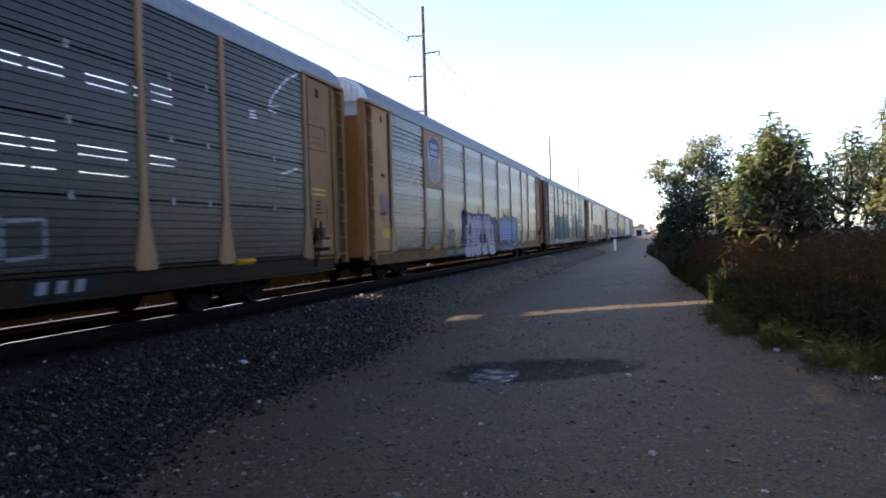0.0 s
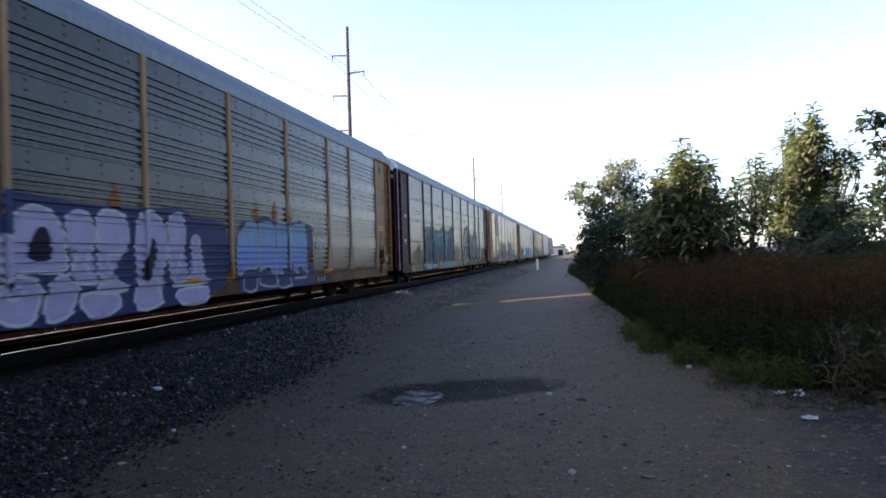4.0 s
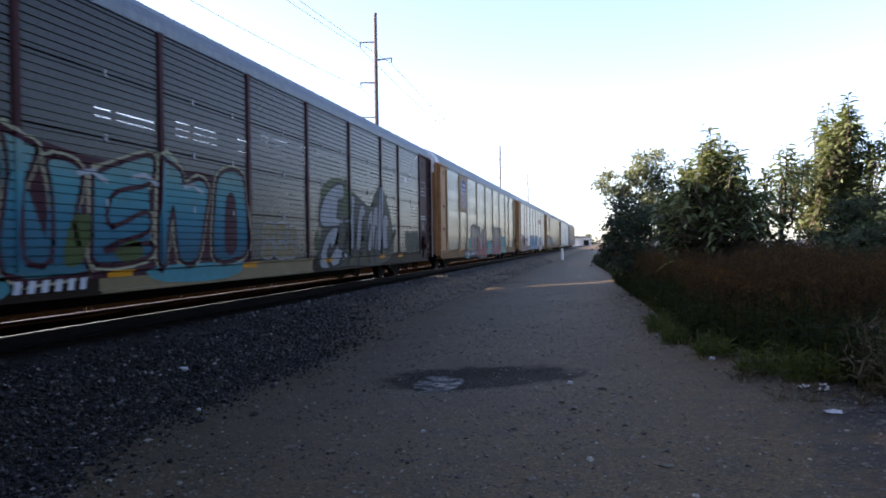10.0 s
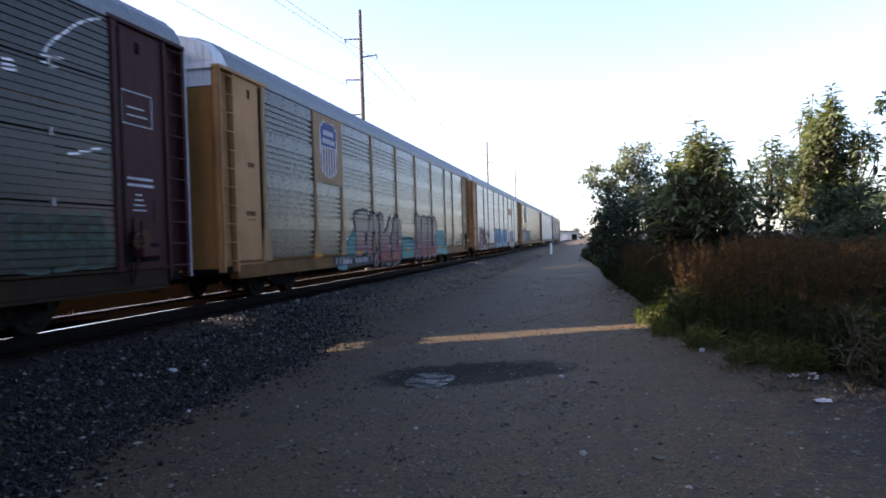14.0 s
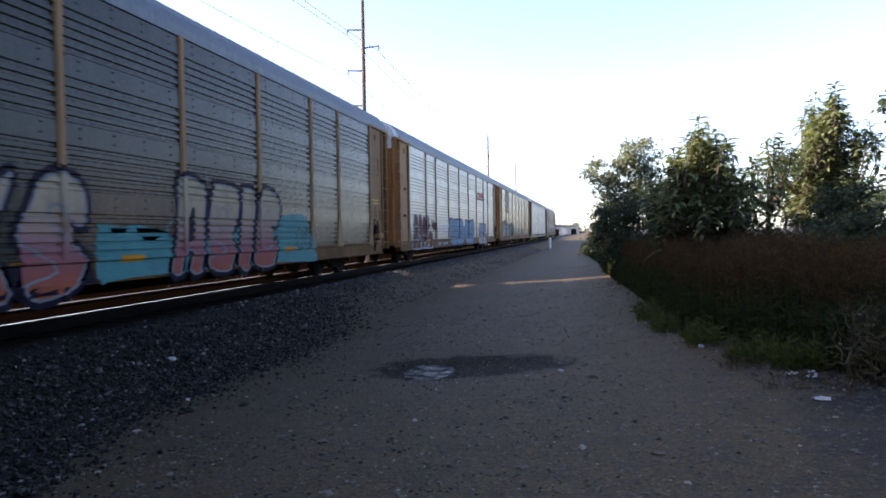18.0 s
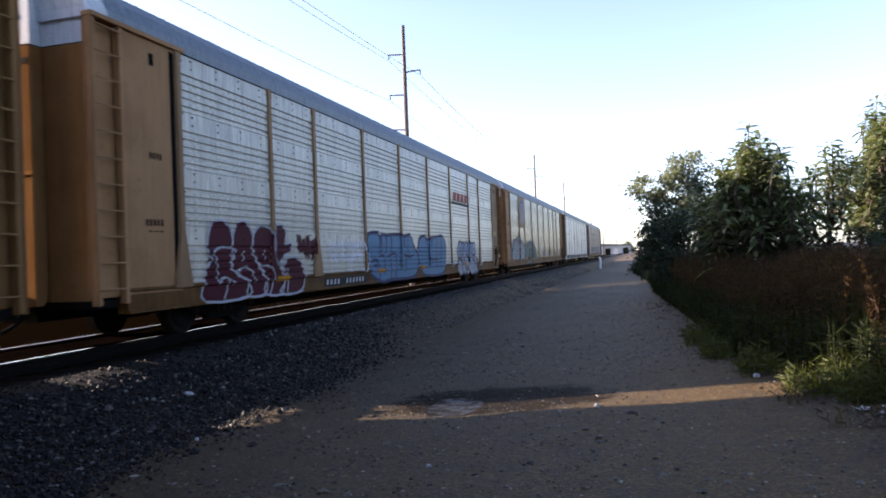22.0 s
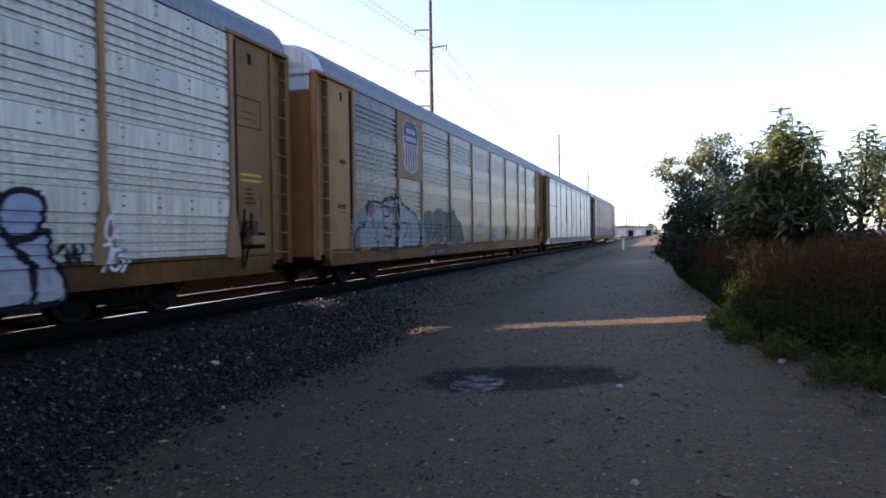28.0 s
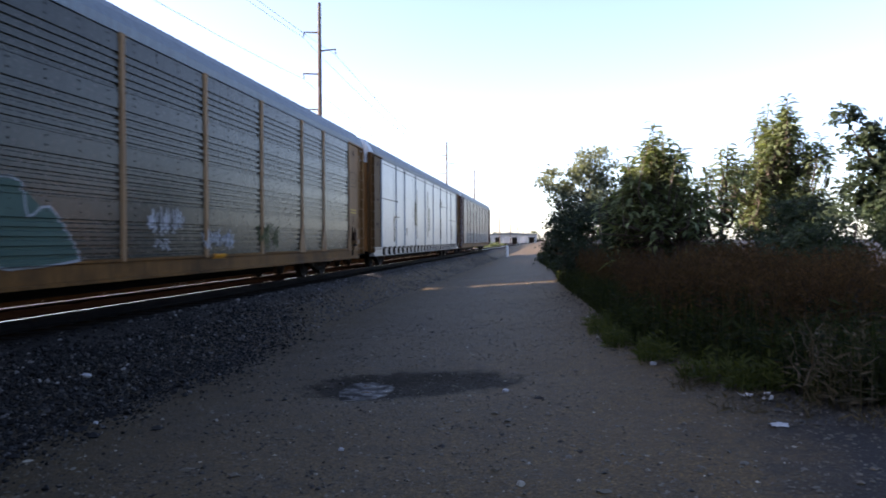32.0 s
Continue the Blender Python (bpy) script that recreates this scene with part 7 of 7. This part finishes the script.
    form(fill, line, 0.035, [(15.6, 2.13), (16.37, 2.04), (16.34, 1.54), (16.31, 0.86), (16.18, 0.52), (15.86, 0.52), (16.02, 0.84), (15.71, 0.9), (15.59, 0.54), (15.33, 0.53), (15.44, 0.92), (15.59, 1.48)])
    form(fill, line, 0.035, [(16.71, 1.99), (16.88, 2.11), (17.61, 2), (17.48, 1.33), (17.22, 1.29), (17.19, 1.56), (16.94, 1.67), (16.8, 1.37), (17.33, 1.05), (17.46, 0.82), (17.22, 0.5), (16.64, 0.51), (16.49, 0.72), (16.9, 0.81), (17.11, 0.92), (16.59, 1.11), (16.53, 1.46)])
    form(fill, line, 0.035, [(17.82, 1.98), (17.94, 2.09), (18.31, 2.01), (18.24, 1.39), (18, 0.51), (17.62, 0.53), (17.7, 1.05)])
    form(fill, line, 0.035, [(18.51, 1.89), (18.86, 2.14), (19.47, 1.91), (19.38, 1.4), (19.04, 1.39), (18.97, 1.68), (18.72, 1.49), (18.7, 0.88), (19.13, 0.92), (19.3, 1.02), (19.32, 0.75), (19.05, 0.5), (18.3, 0.54), (18.38, 1.04), (18.49, 1.54)])
    fill.free()
    lay("graffiti_line", line, p_pale, c, k, 4, "pale inner edge of the sprayed letters")
    fill = bmesh.new()
    poly(fill, curve([(15.89, 1.55), (16.02, 1.62), (16.01, 1.1), (15.75, 1.08)], True))
    lay("graffiti_fill", fill, p_ink, c, k, 4)
    bm = bmesh.new()
    for a in (20.6, 21.1):
        ring(bm, a, 1.05, .18, .25, .05)
    lay("graffiti_tag", bm, p_green, c, k, 2)
    lettering_bars(c, k, 6.4, 10.2, SILL + .005, .80, [4, 6])
    reflectors(c, k, (8.2, 14.0, 19.7, 5.0))
    # fifth car: silver ribs
    c, k = CARS[4], "ribbed"
    fill, line = bmesh.new(), bmesh.new()
    form(fill, line, 0.045, [(3.2, 1.22), (3.09, 1.34), (3.07, 1.57), (3.2, 1.82), (3.47, 1.91), (3.71, 1.83), (3.81, 1.59), (3.8, 1.43), (3.9, 1.37), (3.8, 1.16), (3.85, 1.01), (4.29, 0.81), (4.33, 0.55), (2.97, 0.53), (2.97, 0.9), (3.06, 1.12)])
    form(fill, line, 0.045, [(3.81, 1.45), (3.85, 1.7), (4.07, 1.91), (4.33, 1.88), (4.49, 1.64), (4.49, 1.4), (4.66, 1.11), (4.97, 0.8), (4.89, 0.55), (4.27, 0.55), (4.31, 0.81), (3.87, 1.01), (3.77, 1.15)])
    form(fill, line, 0.045, [(4.47, 1.36), (4.53, 1.69), (4.82, 1.86), (5.11, 1.81), (5.29, 1.58), (5.26, 1.23), (5.6, 0.95), (5.67, 0.72), (5.47, 0.51), (4.89, 0.55), (4.94, 0.84), (4.72, 1.11)])
    form(fill, line, 0.045, [(5.26, 1.23), (5.24, 1.62), (5.43, 1.87), (5.65, 1.89), (5.77, 1.73), (5.7, 1.52), (5.97, 1.54), (5.97, 1.38), (5.69, 1.27), (5.39, 1.09)])
    form(fill, line, 0.045, [(5.68, 1.08), (5.92, 1.24), (6.32, 1.19), (6.54, 0.87), (6.37, 0.54), (5.47, 0.51), (5.71, 0.77)])
    stroke(line, curve([(3.25, 1.37), (3.5, 1.44), (3.86, 1.41), (3.88, 1.34), (3.77, 1.16), (3.79, 1.05), (4.17, 0.86)]), 0.04)
    stroke(line, curve([(3.25, 1.37), (3.34, 1.14), (3.33, 0.82)]), 0.04)
    stroke(line, curve([(3.33, 0.82), (3.58, 0.92), (3.83, 0.8)]), 0.04)
    stroke(line, curve([(3.63, 0.85), (3.62, 0.7), (3.52, 0.54)]), 0.04)
    stroke(line, curve([(3.98, 1.02), (4.24, 1.08), (4.47, 0.97), (4.52, 0.8)]), 0.04)
    stroke(line, curve([(4.16, 1.36), (4.15, 1.2)]), 0.04)
    stroke(line, curve([(4.89, 1.38), (4.91, 1.21)]), 0.04)
    stroke(line, curve([(4.72, 1.06), (5.05, 1.08), (5.21, 0.88), (5.16, 0.66), (5.06, 0.54)]), 0.04)
    stroke(line, curve([(5.39, 1.02), (5.5, 1.13), (5.66, 1.27)]), 0.04)
    stroke(line, curve([(5.79, 1.01), (5.82, 0.76), (5.76, 0.53)]), 0.04)
    lay("graffiti_letter", fill, p_maroon, c, k, 2, "dark red bubble graffiti with white lines")
    lay("graffiti_line", line, p_white, c, k, 3)
    scribble(c, k, 6.2, 7.15, 1.2, 1.75, p_maroon, .07, 20)
    scribble(c, k, 7.75, 9.95, 1.36, 1.66, p_bright, .032, 21, 46)
    scribble(c, k, 7.75, 9.95, 1.10, 1.38, p_bright, .032, 27, 46)
    bm = bmesh.new()
    stroke(bm, curve([(9.0, 1.12), (8.92, .95), (9.05, .87), (9.15, 1.0), (9.05, 1.12)], True), .03)
    stroke(bm, [(9.04, 1.04), (9.04, .93)], .025)
    stroke(bm, curve([(9.72, 1.14), (9.78, .92), (9.92, .83), (10.05, .92), (10.14, 1.15), (10.22, 1.3), (10.28, 1.14), (10.33, .85)]), .03)
    lay("graffiti_tag", bm, p_bright, c, k, 3, "quick white sprayed tag", True)
    fill, line = bmesh.new(), bmesh.new()
    form(fill, line, 0.09, [(10.15, 1.76), (10.93, 1.86), (11.05, 1.68), (11.2, 1.8), (11.49, 1.81), (11.71, 1.8), (12.02, 1.83), (12.71, 1.85), (13.07, 1.79), (13.68, 1.86), (13.97, 1.56), (14.44, 1.21), (14.41, 0.8), (13.88, 0.54), (11.92, 0.54), (11.17, 0.5), (10.4, 0.72), (10.32, 0.83), (10.17, 1.15)])
    form(fill, line, 0.09, [(14.48, 1.56), (14.68, 1.77), (15.18, 1.85), (15.5, 1.73), (15.99, 1.81), (16.58, 1.84), (17.31, 1.88), (17.74, 1.53), (17.63, 0.88), (17.25, 0.54), (15.18, 0.55), (14.83, 0.78), (14.47, 1.09)])
    stroke(line, curve([(10.93, 1.86), (11.05, 1.62), (10.99, 1.3)]), 0.07)
    stroke(line, curve([(11.16, 1.75), (11.17, 1.48), (11.12, 1.26)]), 0.07)
    stroke(line, curve([(11.49, 1.81), (11.58, 1.58), (11.52, 1.3)]), 0.07)
    stroke(line, curve([(11.94, 1.83), (11.98, 1.54), (11.94, 1.29)]), 0.07)
    stroke(line, curve([(10.46, 1.09), (10.74, 1.13), (11, 0.94), (11, 0.58)]), 0.07)
    stroke(line, curve([(10.6, 0.96), (10.8, 0.97), (10.82, 0.86)]), 0.07)
    stroke(line, curve([(11.02, 1.21), (11.33, 1.23), (11.43, 1.07), (11.37, 0.74)]), 0.07)
    stroke(line, curve([(11.66, 1.2), (12.31, 1.29), (12.37, 0.99), (12.3, 0.59)]), 0.07)
    stroke(line, curve([(12.71, 1.85), (12.76, 1.39), (12.67, 0.82)]), 0.07)
    stroke(line, curve([(13.07, 1.79), (13.14, 1.5)]), 0.07)
    stroke(line, curve([(13.47, 1.83), (13.43, 1.44), (13.52, 1.22)]), 0.07)
    stroke(line, curve([(13.03, 1.28), (13.51, 1.17), (13.94, 1.22)]), 0.07)
    stroke(line, curve([(13.26, 1.12), (13.17, 0.74)]), 0.07)
    stroke(line, curve([(11.89, 1.15), (11.93, 0.61)]), 0.07)
    stroke(line, curve([(15.18, 1.85), (15.54, 1.51), (15.64, 1.07)]), 0.07)
    stroke(line, curve([(15.99, 1.77), (15.87, 1.32), (16.04, 0.93)]), 0.07)
    stroke(line, curve([(16.58, 1.82), (16.52, 1.25), (16.48, 0.84)]), 0.07)
    stroke(line, curve([(17.06, 1.83), (17.16, 1.24), (16.95, 0.76)]), 0.07)
    stroke(line, curve([(15.77, 1.06), (16.81, 1.04)]), 0.07)
    lay("graffiti_letter", fill, p_blue, c, k, 2, "blue bubble graffiti with dark lines")
    lay("graffiti_line", line, p_navy, c, k, 3)
    fill, line = bmesh.new(), bmesh.new()
    form(fill, line, 0.075, [(19.6, 1.06), (19.5, 1.26), (19.5, 1.5), (19.62, 1.64), (19.84, 1.72), (20.02, 1.67), (20.09, 1.48), (20.1, 1.19), (20.14, 0.84), (20.16, 0.74), (19.93, 1.01)])
    form(fill, line, 0.075, [(19.93, 0.99), (19.71, 1.06), (19.54, 1.02), (19.44, 0.88), (19.44, 0.67), (19.52, 0.43), (19.94, 0.39), (20.13, 0.5), (20.15, 0.74)])
    form(fill, line, 0.075, [(20.1, 1.19), (20.09, 1.58), (20.23, 1.68), (20.42, 1.67), (20.44, 1.52), (20.37, 1.22), (20.5, 0.98), (20.7, 0.74), (20.66, 0.47), (20.3, 0.42), (20.17, 0.54), (20.16, 0.74), (20.13, 1)])
    form(fill, line, 0.075, [(20.38, 1.22), (20.41, 1.48), (20.58, 1.65), (20.81, 1.7), (21.03, 1.61), (21.07, 1.42), (20.99, 1.21), (21.23, 1.03), (21.27, 0.77), (21.15, 0.46), (20.71, 0.43), (20.68, 0.74), (20.5, 0.98)])
    form(fill, line, 0.075, [(21.07, 1.42), (21.11, 1.63), (21.27, 1.72), (21.45, 1.66), (21.47, 1.53), (21.64, 1.68), (21.81, 1.63), (21.8, 1.39), (21.93, 1.12), (22.25, 0.84), (22.24, 0.52), (22.04, 0.38), (21.41, 0.4), (21.26, 0.59), (21.25, 0.95), (21.04, 1.24)])
    form(fill, line, 0.075, [(21.81, 1.42), (21.9, 1.63), (22.14, 1.7), (22.39, 1.61), (22.39, 1.35), (22.21, 1.17), (21.96, 1.16), (21.85, 1.27)])
    form(fill, line, 0.075, [(21.99, 1.08), (22.21, 1.15), (22.47, 1.23), (22.48, 0.99), (22.57, 0.82), (22.7, 0.65), (22.62, 0.41), (22.23, 0.4), (22.26, 0.72)])
    stroke(line, curve([(19.84, 1.32), (19.9, 1.26), (19.93, 1.1), (20.06, 0.87)]), 0.05)
    stroke(line, curve([(20.76, 1.52), (20.75, 1.25)]), 0.05)
    stroke(line, curve([(20.64, 1.06), (20.84, 1.14), (21.08, 1.07), (21.25, 0.88)]), 0.05)
    stroke(line, curve([(21.37, 1.64), (21.35, 1.28), (21.29, 0.99)]), 0.05)
    stroke(line, curve([(21.45, 1.2), (21.57, 1.24), (21.62, 1.18)]), 0.05)
    stroke(line, curve([(21.45, 1.07), (21.61, 1.03), (21.74, 0.78), (21.75, 0.6)]), 0.05)
    stroke(line, curve([(22.58, 0.98), (22.72, 1.06), (22.74, 0.81), (22.86, 1.06), (22.88, 0.83), (23, 1.05)]), 0.05)
    lay("graffiti_letter", fill, p_steel, c, k, 2, "pale blue-grey bubble graffiti with black lines")
    lay("graffiti_line", line, p_ink, c, k, 3)
    bm = bmesh.new()
    stroke(bm, curve([(23.50, 1.49), (23.36, 1.40), (23.30, 1.20), (23.40, 1.12), (23.47, 1.28), (23.40, 1.42)]), .04)
    stroke(bm, curve([(23.48, 1.16), (23.58, 1.26), (23.56, 1.05)]), .04)
    stroke(bm, curve([(23.28, 1.05), (23.40, 1.06), (23.34, .80), (23.30, .72)]), .04)
    stroke(bm, curve([(23.44, 1.0), (23.42, .80), (23.52, .72), (23.62, .82), (23.56, 1.0), (23.46, .98)]), .04)
    stroke(bm, curve([(23.72, 1.0), (23.63, .94), (23.72, .84), (23.64, .70)]), .04)
    lay("graffiti_tag", bm, p_bright, c, k, 4, "quick white sprayed tag", True)
    bm = bmesh.new()
    poly(bm, [(20.74, .50), (21.12, .50), (21.12, .76), (20.74, .76)])
    lay("mark_plate", bm, p_white, c, k, 4, "white frame with black marks")
    bm = bmesh.new()
    for a in (20.77, 20.95):
        poly(bm, [(a, .53), (a + .14, .53), (a + .14, .73), (a, .73)])
    lay("mark_bar", bm, p_black, c, k, 5)
    scribble(c, k, 18.4, 18.9, .7, 1.05, p_white, .035, 22, 12)
    lettering_bars(c, k, 7.5, 10.05, .545, .745, [4, 6], True, p_white)
    reflectors(c, k, (5.3, 10.8, 14.6, 20.3))
    bm = bmesh.new()
    y0, y1 = 18.75, 21.35
    for i, w in enumerate((.55, .6, .55, .5)):
        a = y0 + .25 + i * .58
        poly(bm, [(a, 3.30), (a + .46, 3.30), (a + .54, 3.62), (a + .08, 3.62)])
    lay("emblem_bar", bm, p_red, c, k, 2, "red slanted emblem bar")
    bm = bmesh.new()
    poly(bm, [(y0, 3.16), (y1, 3.16), (y1 + .03, 3.26), (y0 + .12, 3.26)])
    lay("emblem_stripe", bm, p_black, c, k, 2, "black stripe under the emblem")
    # sixth car
    c = CARS[5]
    shield(c, k, 5.62, 6.84, 2.9, 4.33, (5.3, 7.15, 2.72, Z1 - .02))
    fill, line = bmesh.new(), bmesh.new()
    form(fill, line, 0.055, [(2.3, 0.98), (2.38, 1.23), (2.6, 1.33), (3, 1.38), (3.14, 1.72), (3.29, 1.94), (3.75, 1.99), (4.12, 1.93), (4.31, 2.05), (4.94, 2.08), (5, 0.82), (2.67, 0.84), (2.39, 0.8)])
    form(fill, line, 0.055, [(5.25, 2.13), (5.62, 1.98), (6.19, 1.83), (6.78, 1.55), (6.92, 0.87), (5.51, 0.83), (5.08, 0.83), (5.02, 2.06)])
    stroke(line, curve([(4.09, 1.88), (4.31, 2.03), (4.94, 2.08)]), 0.045)
    stroke(line, curve([(4.12, 1.89), (4.52, 1.88), (4.53, 1.66), (4.2, 1.64), (4.12, 1.89)]), 0.045)
    stroke(line, curve([(2.65, 1.31), (2.64, 1.02), (2.62, 0.84)]), 0.045)
    stroke(line, curve([(3.92, 1.49), (3.67, 1.03), (3.85, 0.97), (3.74, 0.83)]), 0.045)
    stroke(line, curve([(3.53, 1.55), (3.45, 1.47), (3.57, 1.31)]), 0.045)
    stroke(line, curve([(4.2, 1.6), (4.18, 1.38), (4.48, 1.31), (4.69, 1.23), (4.63, 1.09), (4.22, 1.13), (4.2, 0.83)]), 0.045)
    stroke(line, curve([(4.95, 1.92), (4.82, 1.5), (5.05, 1.33), (4.93, 0.82)]), 0.045)
    stroke(line, curve([(5.18, 1.98), (5.24, 1.43), (5.07, 0.96)]), 0.045)
    stroke(line, curve([(5.44, 1.49), (5.86, 1.46), (5.87, 1.21), (5.54, 1.06)]), 0.045)
    stroke(line, curve([(6.03, 1.57), (6.22, 1.22), (6.2, 0.87)]), 0.045)
    stroke(line, curve([(2.62, 0.84), (4.93, 0.82)]), 0.045)
    lay("graffiti_fill", fill, p_chalk, c, k, 2, "pale sprayed piece with black lines")
    lay("graffiti_line", line, p_black, c, k, 4)
    fill = bmesh.new()
    poly(fill, curve([(2.32, 1.01), (2.47, 1.27), (2.63, 1.27), (2.62, 0.84), (2.41, 0.82)], True))
    poly(fill, curve([(3.17, 1.68), (3.32, 1.89), (3.57, 1.91), (3.61, 1.72), (3.36, 1.58)], True))
    poly(fill, curve([(4.52, 1.84), (4.88, 1.91), (4.89, 1.73), (4.6, 1.69)], True))
    lay("graffiti_fill", fill, p_pinkish, c, k, 3, "faded pink sprayed patch")
    fill = bmesh.new()
    poly(fill, curve([(2.67, 1.5), (2.66, 1.68), (2.85, 1.79), (3.09, 1.73), (3.09, 1.56), (2.89, 1.42)], True))
    poly(fill, curve([(2.21, 0.84), (2.24, 1.47), (2.41, 1.58), (2.6, 1.49), (2.46, 1.34), (2.29, 1.12)], True))
    poly(fill, curve([(6.29, 1.73), (6.57, 1.83), (6.77, 1.66), (7.02, 0.97), (7.55, 0.92), (7.21, 1.3), (7.14, 1.57), (6.68, 1.57)], True))
    lay("graffiti_fill", fill, p_ice, c, k, 1, "pale blue sprayed patch")
    fill, line = bmesh.new(), bmesh.new()
    form(fill, line, 0.035, [(7.26, 1.3), (7.34, 1.69), (7.84, 1.89), (8.2, 1.74), (8.16, 1.39), (7.89, 0.98), (7.55, 0.92)])
    form(fill, line, 0.035, [(8.21, 1.62), (8.44, 1.87), (9.03, 1.97), (9.18, 1.67), (8.87, 1.35), (8.5, 1.04), (7.9, 0.89), (8.23, 1.27)])
    form(fill, line, 0.035, [(9.24, 1.86), (9.53, 1.85), (9.49, 1.31), (9.17, 0.86), (8.76, 0.98), (9.07, 1.36)])
    form(fill, line, 0.035, [(9.68, 1.7), (10.12, 1.95), (10.6, 1.95), (10.72, 1.48), (11.14, 1.63), (11.73, 1), (11.56, 0.84), (9.89, 0.85)])
    lay("graffiti_letter", fill, p_green, c, k, 2, "green bubble graffiti with pale lines")
    lay("graffiti_line", line, p_chalk, c, k, 3)
    bm = bmesh.new()
    for a in (7.5, 8.1, 8.8, 9.5):
        stroke(bm, curve([(a, 1.0), (a + .1, 1.35), (a + .28, 1.5), (a + .3, 1.2)]), .035)
    lay("graffiti_line", bm, p_chalk, c, k, 4)
    scribble(c, k, 13.6, 14.7, 1.25, 1.75, p_white, .035, 31, 18)
    scribble(c, k, 13.8, 14.3, .95, 1.2, p_white, .03, 32, 8)
    scribble(c, k, 15.5, 17.2, .95, 1.4, p_white, .035, 33, 24)
    scribble(c, k, 18.2, 19.4, .9, 1.6, p_lime, .06, 34, 12)
    lettering_bars(c, k, 7.75, 9.5, SILL + .01, .72, [4, 6])
    reflectors(c, k, (7.15, 9.6, 16.0, 2.7))
    # last car
    for i in range(7):
        bm = bmesh.new()
        poly(bm, [(4.5 + i * 3.0, .9), (6.6 + i * 3.0, .9), (6.6 + i * 3.0, 1.75), (4.5 + i * 3.0, 1.75)])
        lay("faded_patch", bm, p_pale, CARS[7], k, 1, "pale painted-over patch")
    for i in range(3):
        bm = bmesh.new()
        poly(bm, [(8.5 + i * 3.4, 2.6), (9.2 + i * 3.4, 2.6), (9.2 + i * 3.4, 3.8), (8.5 + i * 3.4, 3.8)])
        lay("faded_patch", bm, p_pale, CARS[7], k, 1, "pale painted-over patch")
    # white car: latches, joints and vents on its smooth side
    c, k = CARS[6], "smooth"
    for y, z0, z1, w in ((4.7, 1.05, 2.2, .3), (7.5, 1.35, 1.75, .3), (10.2, 1.2, 3.8, .3), (9.7, 1.9, 3.1, .35), (13.6, 1.3, 3.9, .3), (14.1, 1.7, 3.0, .4), (18.4, 1.2, 2.5, .4), (18.4, 3.2, 3.75, .4), (23.6, 1.2, 2.2, .4)):
        bm = bmesh.new()
        poly(bm, [(y, z0), (y + w, z0), (y + w, z1), (y, z1)])
        lay("side_vent", bm, dark_screen, c, k, 2, "dark vent slot in the white side")
    bm = bmesh.new()
    for y0, y1, z in ((2.6, 5.8, 2.9), (5.0, 6.0, 2.2), (2.6, 26.0, 4.38), (18.0, 21.0, 3.3), (22.5, 25.5, 2.5)):
        stroke(bm, [(y0, z), (y1, z)], .05)
    for y in (4.75, 9.2, 13.0, 17.3, 21.6):
        stroke(bm, [(y, 1.0), (y, 4.35)], .03)
    lay("panel_joint", bm, dark_screen, c, k, 1)
    # flat near-black patches stand for the shaded openings along the sill
    for i in range(24):
        bm = bmesh.new()
        y = 2.6 + i * .99
        poly(bm, [(y, SILL + .02), (y + .5, SILL + .02), (y + .5, .86), (y, .86)])
        lay("sill_opening", bm, joint_dark, c, k, 2)


car_paint()


# ---- what moves ----
def motions():
    wheel_turns = [(i / 10, (train_y(0) - train_y(i / 10)) / .42) for i in range(321)]
    for k, car in enumerate(CARS):
        rows = [(float(t), pose(TRACK_X, train_y(t) + CAR_PITCH * (k - .5), RAIL_Z)) for t in range(0, 33)]
        walk(car, rows)
        for ob in car.children_recursive:
            if ob.name.startswith("wheelset"):
                at = Matrix.Translation(ob.location)
                walk(ob, [(t, at @ Matrix.Rotation(a, 4, "X")) for t, a in wheel_turns])


motions()
